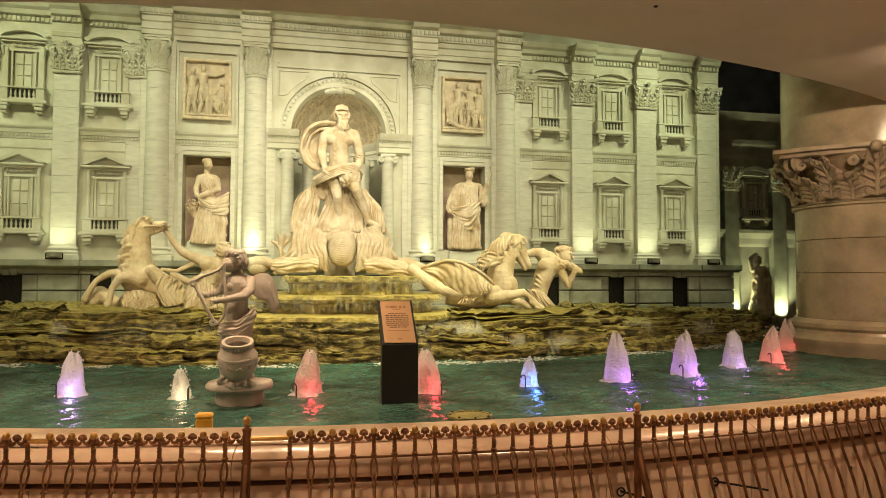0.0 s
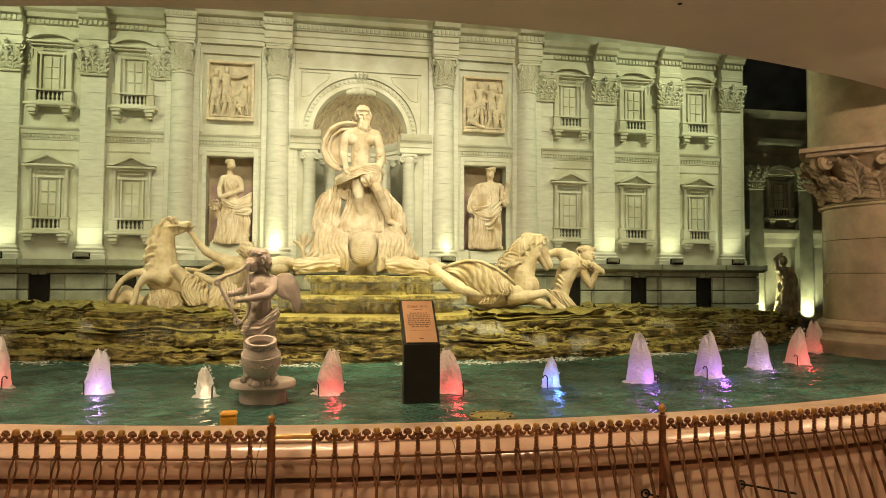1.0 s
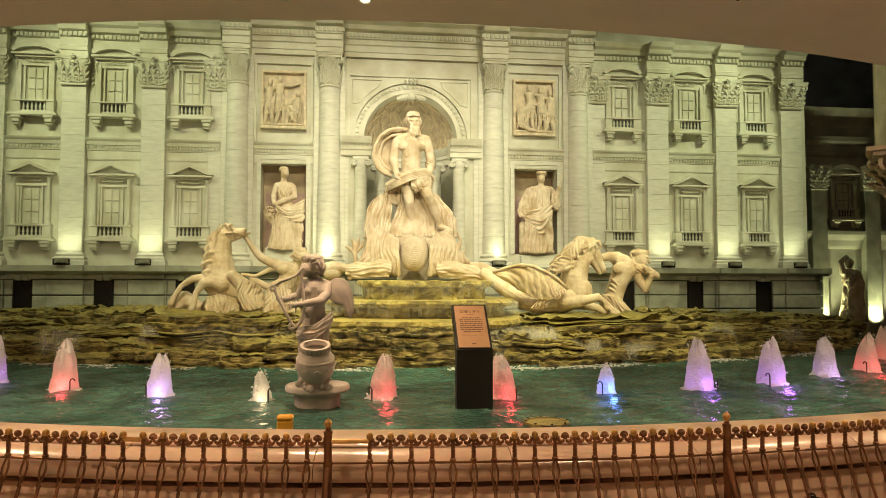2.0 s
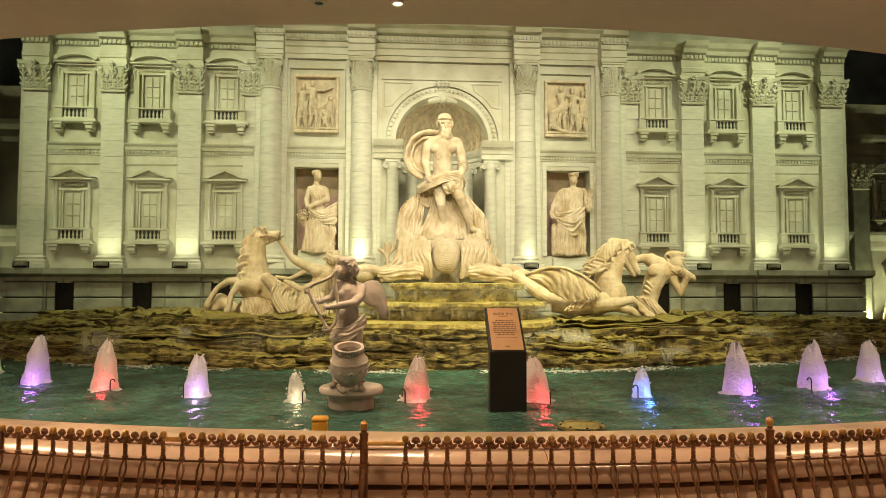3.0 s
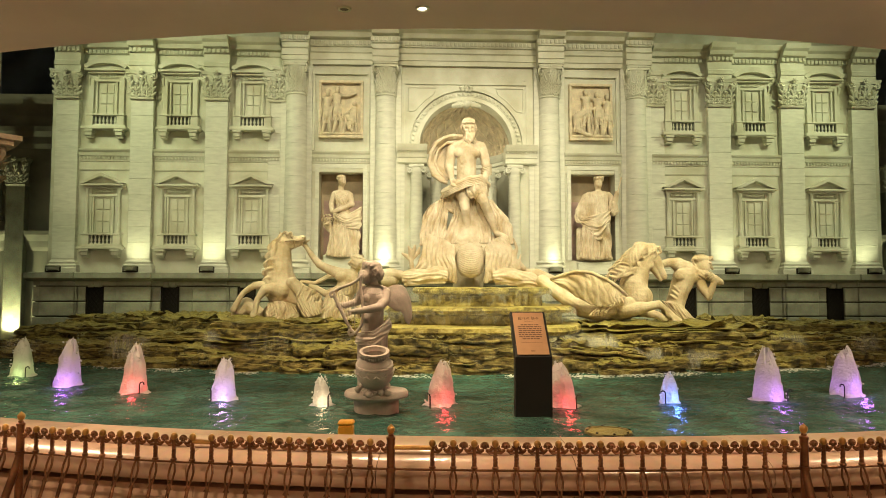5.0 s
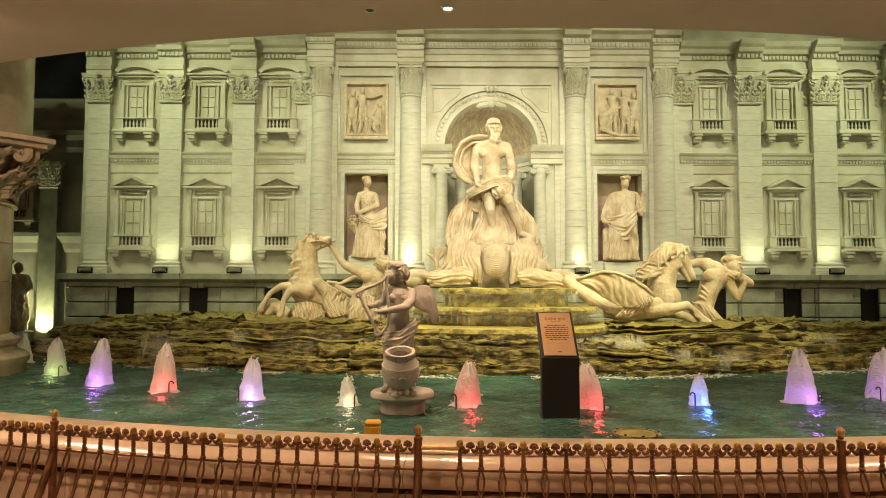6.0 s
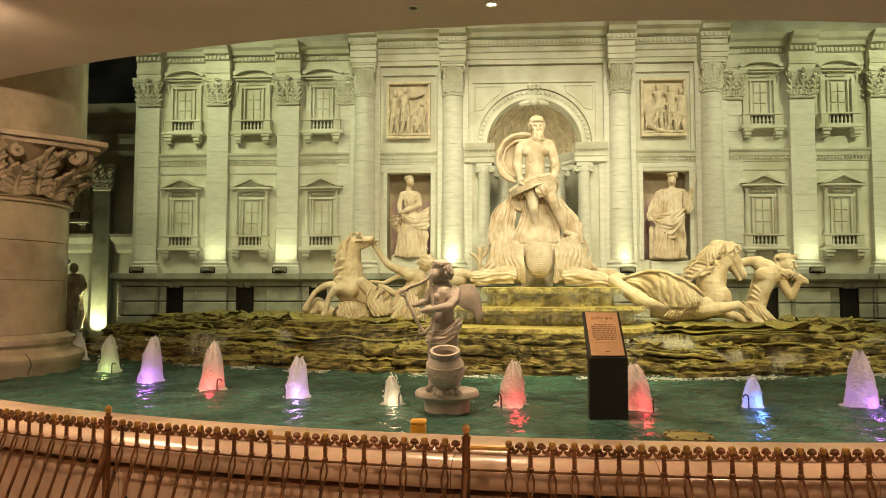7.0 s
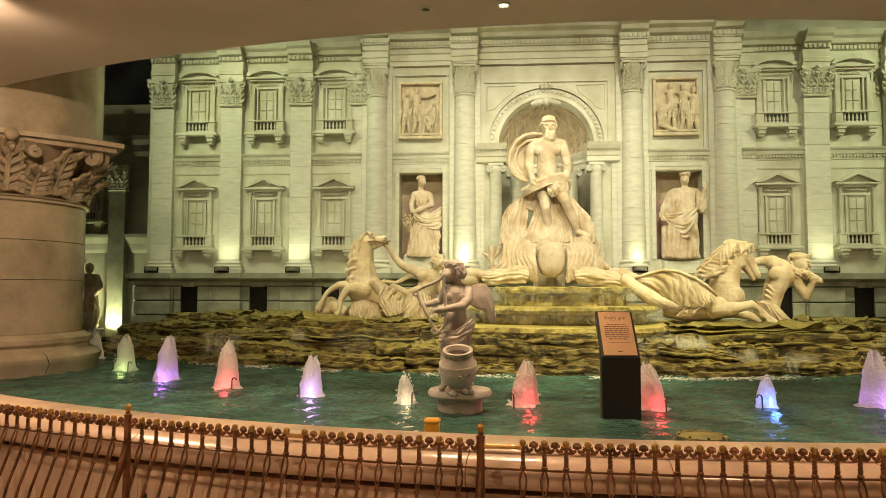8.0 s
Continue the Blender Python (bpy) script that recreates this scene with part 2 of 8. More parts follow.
# ceiling: a sheet in front of a round edge, with a deep fascia
bm = bmesh.new()
edge = arc_points(CEIL_C, CEIL_R, -62, 62, 96)
low = [(x, y, CEILING) for x, y in edge]
front = [(x, -6.0, CEILING) for x, y in edge]
rows = rings(bm, [front, low, [(x, y + 0.02, CEILING + 0.02) for x, y in edge], [(x, y + 0.02, CEILING + 0.7) for x, y in edge],
                  [(x, -6.0, CEILING + 0.7) for x, y in edge]], close=False)
solid("ceiling", bm, CEIL, "dim warm painted ceiling with a curved edge", "ceiling", kind="structure", smooth=True)
bm = bmesh.new()
box(bm, -14, 14, 5.0, 20, 8.6, 8.8)
solid("ceiling_2", bm, SKYWALL, "dark blue ceiling high over the fountain", "ceiling", kind="structure")
for nm, dims in (("wall_south", (-14, 14, -6.3, -6, -0.3, 8.8)), ("wall_west", (-14.3, -14, -6, 20, -0.3, 8.8)), ("wall_east", (14, 14.3, -6, 20, -0.3, 8.8))):
    bm = bmesh.new()
    box(bm, *dims)
    solid(nm, bm, CEIL, "plain warm painted wall of the hall", "wall", kind="structure")
bm = bmesh.new()
box(bm, -14, 14, 18.0, 18.3, -0.3, 8.8)
solid("wall_back", bm, SKYWALL, "dark blue wall behind the palace facade", "wall", kind="structure")

# ---- palace facade ----
WALL_Y, FRONT_Y = 13.1, 13.0
ARCH_X, ARCH_R, SPRING = 0.2, 0.86, 4.20
NICHES = ((-2.49, -1.69), (2.15, 2.97))
NICHE_Z = (2.10, 3.78)
wall = thing("wall_north", "pale green-lit plaster palace facade with giant columns", "facade", kind="structure")
bm = bmesh.new()
y0, y1, top = WALL_Y, WALL_Y + 0.25, 7.4
box(bm, -7.3, NICHES[0][0], y0, y1, 0.2, 6.35)
box(bm, NICHES[1][1], 8.05, y0, y1, 0.2, 6.35)
for a, b in NICHES:
    box(bm, a, b, y0, y1, 0.2, NICHE_Z[0])
    box(bm, a, b, y0, y1, NICHE_Z[1], 6.6)
box(bm, NICHES[0][1], ARCH_X - ARCH_R, y0, y1, 0.2, SPRING)
box(bm, ARCH_X + ARCH_R, NICHES[1][0], y0, y1, 0.2, SPRING)
box(bm, NICHES[0][1], ARCH_X - 1.2, y0, y1, SPRING, 6.6)
box(bm, ARCH_X + 1.2, NICHES[1][0], y0, y1, SPRING, 6.6)
box(bm, ARCH_X - 1.2, ARCH_X + 1.2, y0, y1, SPRING + 1.25, 6.6)
for s in (-1.15, 1.15):
    box(bm, ARCH_X + s - 0.05, ARCH_X + s + 0.05, y0 + 0.004, y1, SPRING + 1.12, SPRING + 1.25)
n = 40
inner, outer = [], []
for i in range(n + 1):
    a = math.pi * i / n
    inner.append((ARCH_X - ARCH_R * math.cos(a), SPRING + ARCH_R * math.sin(a)))
    t = min(1.2 / max(abs(math.cos(a)), 1e-6), 1.25 / max(math.sin(a), 1e-6))
    outer.append((ARCH_X - t * math.cos(a), SPRING + t * math.sin(a)))
rings(bm, [[(x, y0, z) for x, z in inner], [(x, y0, z) for x, z in outer]], close=False)
rings(bm, [[(x, y0, z) for x, z in inner], [(x, y1 + 0.1, z) for x, z in inner]], close=False)
part("wall_face", bm, PLASTER, wall, "pale plaster wall")
bm = bmesh.new()
box(bm, -7.3, -3.3, WALL_Y + 0.02, y1 + 0.1, 6.2, 8.2)
box(bm, 3.8, 8.05, WALL_Y + 0.02, y1 + 0.1, 6.2, 8.2)
box(bm, -3.3, 3.8, WALL_Y - 0.1, y1 + 0.1, 6.6, 8.4)
part("attic", bm, PLASTER, wall, "plain attic storey")
# backs of the two statue niches
for k, (a, b) in enumerate(NICHES):
    bm = bmesh.new()
    box(bm, a - 0.1, b + 0.1, y1 + 0.14, y1 + 0.4, NICHE_Z[0] - 0.1, NICHE_Z[1] + 0.1)
    box(bm, a - 0.1, a, y1, y1 + 0.14, NICHE_Z[0] - 0.1, NICHE_Z[1] + 0.1)
    box(bm, b, b + 0.1, y1, y1 + 0.14, NICHE_Z[0] - 0.1, NICHE_Z[1] + 0.1)
    box(bm, a, b, y1, y1 + 0.14, NICHE_Z[1], NICHE_Z[1] + 0.1)
    box(bm, a, b, y1, y1 + 0.14, NICHE_Z[0] - 0.1, NICHE_Z[0])
    part("niche_lining", bm, NICHE if k == 0 else NICHE, wall, "brownish rose lining of the niche")
    bm = bmesh.new()
    box(bm, a + 0.04, b - 0.04, y1 + 0.13, y1 + 0.137, NICHE_Z[0] + 0.02, NICHE_Z[1] - 0.55)
    part("niche_panel", bm, ROSE, wall, "rose marble panel at the back of the niche")
    bm = bmesh.new()
    for x_a, x_b, z_a, z_b in ((a - 0.07, a, NICHE_Z[0], NICHE_Z[1] + 0.07), (b, b + 0.07, NICHE_Z[0], NICHE_Z[1] + 0.07), (a, b, NICHE_Z[1], NICHE_Z[1] + 0.07)):
        box(bm, x_a, x_b, WALL_Y - 0.035, WALL_Y + 0.02, z_a, z_b)
    part("niche_frame", bm, BLOCK, wall)

# apse behind the arch, with a coffered half dome
APSE = ARCH_R + 0.06
apse = thing("apse", "half-round niche with a diamond-coffered shell vault", "niche", kind="structure")
bm = bmesh.new()
lathe(bm, [(APSE, 0.3), (APSE, SPRING)], (ARCH_X, y1 + 0.1, 0), 40, 0, 180)
# apse wall in darker stone than the facade, standing in for the recess's shade
part("apse_wall", bm, WING_AND_SHADE, apse, "grey-brown curved wall, coloured darker for the recess shade", smooth=True)
bm = bmesh.new()
prof = [(APSE * math.cos(radians(e)), SPRING + APSE * math.sin(radians(e))) for e in range(0, 90, 5)] + [(0.01, SPRING + APSE)]
lathe(bm, prof, (ARCH_X, y1 + 0.1, 0), 40, 0, 180)
part("half_dome", bm, RELIEF, apse, "warm stone half dome", smooth=True)


def on_dome(u, v, lift=0.0):
    """u: degrees round the apse, v: degrees up the dome."""
    r = APSE - lift
    return (ARCH_X + r * math.cos(radians(v)) * math.cos(radians(u)), y1 + 0.1 + r * math.cos(radians(v)) * math.sin(radians(u)), SPRING + r * math.sin(radians(v)))


for k in range(-6, 16):
    for s in (1, -1):
        pts = []
        for i in range(17):
            v = 4 + 72 * i / 16
            u = 18 * k + s * v * 0.75
            if 3 < u < 177:
                pts.append(on_dome(u, v, 0.012))
        if len(pts) > 2:
            bm = bmesh.new()
            tube(bm, pts, 0.024, 5)
            part("rib", bm, RELIEF, apse)
for u0 in (38, 142):
    for w in (-5, 5):
        bm = bmesh.new()
        tube(bm, [on_dome(u0 + w * math.cos(radians(v)), v, 0.006) for v in range(2, 80, 4)], 0.026, 6)
        part("band", bm, RELIEF, apse)
    for v in range(6, 70, 7):
        bm = bmesh.new()
        ball(bm, on_dome(u0, v, 0.0), 0.032, 8)
        part("rosette", bm, RELIEF, apse, smooth=True)
# shell ornament at the crown
bm = bmesh.new()
for i in range(9):
    a = radians(20 + 17.5 * i)
    tube(bm, [(ARCH_X, y0 - 0.02, SPRING + ARCH_R - 0.02), (ARCH_X + 0.13 * math.cos(a), y0 - 0.13, SPRING + ARCH_R - 0.13 + 0.03 * math.sin(a)),
              (ARCH_X + 0.27 * math.cos(a), y0 - 0.06, SPRING + ARCH_R - 0.08 - 0.06 * math.cos(a) ** 2 + 0.05 * math.sin(a))], [0.03, 0.05, 0.04], 7)
ball(bm, (ARCH_X, y0 - 0.11, SPRING + ARCH_R - 0.09), 0.085, 10)
part("shell_ornament", bm, PLASTER, apse, "carved shell keystone", smooth=True)
# entablature that runs round inside the apse, and its dentils
bm = bmesh.new()
lathe(bm, [(APSE, 3.86), (APSE - 0.05, 3.88), (APSE - 0.05, 3.98), (APSE - 0.08, 4.0), (APSE - 0.08, 4.06), (APSE - 0.14, 4.12), (APSE - 0.16, 4.19), (APSE, 4.2)], (ARCH_X, y1 + 0.1, 0), 48, 0, 180)
part("entablature", bm, BLOCK, apse, smooth=True)
for i in range(46):
    a = radians(2 + 176 * i / 45)
    bm = bmesh.new()
    r = APSE - 0.095
    ball(bm, (ARCH_X + r * math.cos(a), y1 + 0.1 + r * math.sin(a), 4.09), 0.018, 6)
    part("dentil", bm, BLOCK, apse)

# archivolt, its rosettes, square frame and spandrel triangles
arch = thing("arch_frame", "moulded stone archivolt with a row of small carved blocks", "arch", kind="structure")
for r_in, r_out, out in ((0.86, 0.93, 0.045), (0.945, 1.03, 0.02), (1.045, 1.11, 0.06)):
    bm = bmesh.new()
    loops = []
    for i in range(49):
        a = math.pi * i / 48
        c, s = -math.cos(a), math.sin(a)
        loops.append([(ARCH_X + r * c, y, SPRING + r * s) for r, y in ((r_in, WALL_Y + 0.01), (r_in, WALL_Y - out), (r_out, WALL_Y - out), (r_out, WALL_Y + 0.01))])
    rings(bm, loops)
    part("archivolt_band", bm, PLASTER, arch, smooth=True)
for i in range(36):
    a = math.pi * (i + 0.5) / 36
    bm = bmesh.new()
    box(bm, -0.026, 0.026, -0.018, 0.02, -0.028, 0.028)
    bmesh.ops.bevel(bm, geom=bm.edges[:], offset=0.01, segments=1, affect="EDGES")
    ob = part("carved_block", bm, PLASTER, arch)
    ob.location = (ARCH_X - 0.988 * math.cos(a), WALL_Y - 0.025, SPRING + 0.988 * math.sin(a))
    ob.rotation_euler = (0, a - math.pi / 2, 0)
for x_a, x_b, z_a, z_b in ((-0.95, -0.92, 4.22, 5.36), (1.32, 1.35, 4.22, 5.36), (-0.95, 1.35, 5.36, 5.39)):
    bm = bmesh.new()
    box(bm, x_a, x_b, WALL_Y - 0.03, WALL_Y + 0.01, z_a, z_b)
    part("frame_bar", bm, PLASTER, arch)
for s in (-1, 1):
    bm = bmesh.new()
    pts = [(ARCH_X + s * 1.07, 4.85), (ARCH_X + s * 1.07, 5.30), (ARCH_X + s * 0.55, 5.30)]
    pts += [(ARCH_X + s * 1.15 * math.cos(radians(d)), SPRING + 1.15 * math.sin(radians(d))) for d in (58, 50, 42, 36)]
    tube(bm, [(x, WALL_Y - 0.005, z) for x, z in pts] + [(pts[0][0], WALL_Y - 0.005, pts[0][1])], 0.014, 5)
    part("spandrel_moulding", bm, PLASTER, arch)
bm = bmesh.new()
for s in (-1, 0, 1):
    tube(bm, [(ARCH_X + 0.05 * s, WALL_Y - 0.05, 5.33), (ARCH_X + 0.10 * s, WALL_Y - 0.09, 5.28), (ARCH_X + 0.06 * s, WALL_Y - 0.07, 5.22)], [0.02, 0.035, 0.02], 7)
part("keystone", bm, PLASTER, arch, "small carved keystone", smooth=True)

# ---- entablatures, belts and ledges ----
ROW = thing("entablature_north", "stone entablature with dentils over the giant order", "cornice", kind="structure")
CENTRAL = [(5.70, 0.02), (5.78, 0.02), (5.79, 0.04), (5.90, 0.04), (5.92, 0.07), (5.93, 0.02), (6.02, 0.02), (6.03, 0.06), (6.15, 0.06), (6.17, 0.16), (6.24, 0.20), (6.28, 0.30), (6.38, 0.32), (6.46, 0.40)]
WING = [(5.50, 0.02), (5.58, 0.02), (5.59, 0.04), (5.66, 0.05), (5.68, 0.02), (5.82, 0.02), (5.83, 0.05), (5.91, 0.05), (5.93, 0.13), (6.0, 0.16), (6.04, 0.22), (6.12, 0.27)]


def run_of(profile, x_a, x_b, face, name="cornice_run", parent=None, material=None):
    bm = bmesh.new()
    moulding(bm, x_a, x_b, [(face - d, z) for z, d in profile], face + 0.22)
    return part(name, bm, material or PLASTER, parent or ROW)


PIERS_L, COLS, PIERS_R = (-6.99, -5.67, -4.34), (-2.91, -1.28, 1.745, 3.375), (4.945, 6.335, 7.695)
run_of(CENTRAL, -3.2, 3.67, WALL_Y - 0.04)
for cx in COLS:
    run_of(CENTRAL, cx - 0.24, cx + 0.24, WALL_Y - 0.27, "cornice_block")
run_of(WING, -7.25, -3.2, WALL_Y)
run_of(WING, 3.67, 7.97, WALL_Y)
for cx in PIERS_L + PIERS_R:
    run_of(WING, cx - 0.23, cx + 0.23, WALL_Y - 0.13, "cornice_block")
tooth = finish("dentil", chamfered(-0.027, 0.027, -0.034, 0.0, -0.036, 0.036, 0.005), PLASTER)


def teeth(x_a, x_b, y, z, step=0.075):
    n = int((x_b - x_a) / step)
    for i in range(n):
        piece("dentil", tooth, ROW, (x_a + (i + 0.5) * (x_b - x_a) / n, y, z))


marks = [-3.2] + sorted(COLS) + [3.67]
for cx_a, cx_b in zip(sorted(COLS), sorted(COLS)[1:]):
    teeth(cx_a + 0.26, cx_b - 0.26, WALL_Y - 0.095, 6.09)
for cx in COLS:
    teeth(cx - 0.28, cx + 0.28, WALL_Y - 0.325, 6.09)
for xs in ((-7.25,) + PIERS_L + (-3.2,), (3.67,) + PIERS_R + (7.97,)):
    for a, b in zip(xs, xs[1:]):
        teeth(a + 0.25, b - 0.22, WALL_Y - 0.045, 5.87, 0.07)
for cx in PIERS_L + PIERS_R:
    teeth(cx - 0.24, cx + 0.24, WALL_Y - 0.175, 5.87, 0.07)

belt = thing("belt_course", "moulded stone belt course with fine dentils", "moulding", kind="structure")
BELT = [(3.70, 0.012), (3.72, 0.02), (3.86, 0.02), (3.87, 0.035), (3.955, 0.035), (3.96, 0.06), (4.02, 0.075), (4.05, 0.10), (4.08, 0.11)]
small_tooth = finish("belt_dentil", chamfered(-0.014, 0.014, -0.03, 0.0, -0.022, 0.022, 0.003), PLASTER)
edges = [(-6.79, -5.87), (-5.47, -4.54), (-4.14, -3.2), (3.67, 4.73), (5.16, 6.12), (6.55, 7.47), (-2.62, -1.56), (2.02, 3.09)]
for a, b in edges:
    run_of(BELT, a, b, WALL_Y, "belt_run", belt)
    n = int((b - a) / 0.055)
    for i in range(n):
        piece("belt_dentil", small_tooth, belt, (a + (i + 0.5) * (b - a) / n, WALL_Y - 0.035, 3.925))
# impost beside the arch
impost = thing("impost", "moulded stone impost beside the arch", "moulding", kind="structure")
IMPOST = [(3.86, 0.02), (3.88, 0.05), (3.96, 0.05), (3.98, 0.07), (4.06, 0.08), (4.09, 0.13), (4.15, 0.16), (4.2, 0.18)]
for a, b in ((-1.06, -0.52), (0.92, 1.50)):
    run_of(IMPOST, a, b, WALL_Y - 0.06, "impost_run", impost)
    for i in range(7):
        piece("belt_dentil", small_tooth, impost, (a + (i + 0.5) * (b - a) / 7, WALL_Y - 0.14, 4.07))
for a, b in ((-1.06, -0.93), (1.37, 1.50)):
    bm = bmesh.new()
    box(bm, a, b, WALL_Y - 0.05, WALL_Y + 0.01, 1.9, 3.86)
    part("impost_pier", bm, BLOCK, impost)

base = thing("base_storey", "rusticated grey stone base with dark joints and grilles", "plinth", kind="structure")
LEDGE = [(1.70, 0.0), (1.72, 0.05), (1.74, 0.10), (1.75, 0.13), (1.84, 0.13), (1.85, 0.12)]
run_of(LEDGE, -7.5, 8.28, 12.84, "ledge", base, BASE_STONE)
for cx in PIERS_L + PIERS_R + COLS:
    run_of(LEDGE, cx - 0.34, cx + 0.34, 12.80, "ledge_block", base, BASE_STONE)
    for z_a, z_b in ((0.86, 1.07), (1.09, 1.33), (1.35, 1.60), (1.62, 1.70)):
        part("pier_course", chamfered(cx - 0.30, cx + 0.30, 12.815, 12.87, z_a, z_b, 0.012), BASE_STONE, base)
GRILLES = (-6.36, -5.06, -3.72, 4.24, 5.60, 6.99)
spans, last = [], -7.42
for g in GRILLES:
    spans.append((last, g - 0.16))
    last = g + 0.16
spans.append((last, 8.2))
courses = ((0.55, 0.84), (0.86, 1.07), (1.09, 1.33), (1.35, 1.60))
for a, b in spans:
    cuts = [a] + [x for x in (-6.66, -5.4, -4.66, -4.02, -2.2, -0.6, 1.0, 2.6, 4.62, 5.24, 6.0, 6.62) if a + 0.1 < x < b - 0.1] + [b]
    for p, q in zip(cuts, cuts[1:]):
        for z_a, z_b in courses:
            out = 0.0 if any(p - 0.2 < c < q + 0.2 for c in PIERS_L + PIERS_R) else 0.03
            part("stone_course", chamfered(p + 0.003, q - 0.003, 12.86 + out, 13.3, z_a, z_b, 0.012), BASE_STONE, base)
bm = bmesh.new()
box(bm, -7.4, 8.18, 12.93, 13.3, 0.5, 1.7)
part("joint_backing", bm, JOINT_AND_SHADE, base, "dark recessed joints")
part("string_course", chamfered(-7.42, 8.2, 12.87, 13.3, 1.62, 1.70, 0.006), BASE_STONE, base)
for g in GRILLES:
    for dx in (-0.06, 0.06):
        part("voussoir", chamfered(g + dx - 0.05, g + dx + 0.05, 12.845, 12.95, 1.59, 1.69, 0.01), BASE_STONE, base)
    grille = thing("grille", "dark iron lattice grille in the stone base", "grille", "grilles of the base", "structure", (g, 12.915, 1.32))
    bm = bmesh.new()
    for s in (-1, 1):
        box(bm, s * 0.145 - 0.012, s * 0.145 + 0.012, -0.02, 0.01, -0.30, 0.28)
    box(bm, -0.133, 0.133, -0.02, 0.01, 0.256, 0.28)
    part("grille_frame", bm, IRON, grille)
    for s in (-1, 1):
        for i in range(-5, 6):
            c = i * 0.095
            pts = []
            for x in (-0.133, 0.133):
                pts.append((x, c + s * x * 1.3))
            if max(abs(z) for _, z in pts) < 0.42:
                (xa, za), (xb, zb) = pts
                za2, zb2 = max(-0.29, min(0.255, za)), max(-0.29, min(0.255, zb))
                f = (zb - za) or 1
                bm = bmesh.new()
                tube(bm, [(xa + (za2 - za) / f * (xb - xa), 0, za2), (xa + (zb2 - za) / f * (xb - xa), 0, zb2)], 0.006, 5)
                part("lattice_bar", bm, IRON, grille)
    bm = bmesh.new()
    box(bm, -0.14, 0.14, 0.012, 0.016, -0.30, 0.27)
    part("grille_backing", bm, BLACK, grille)

# ---- the giant order ----


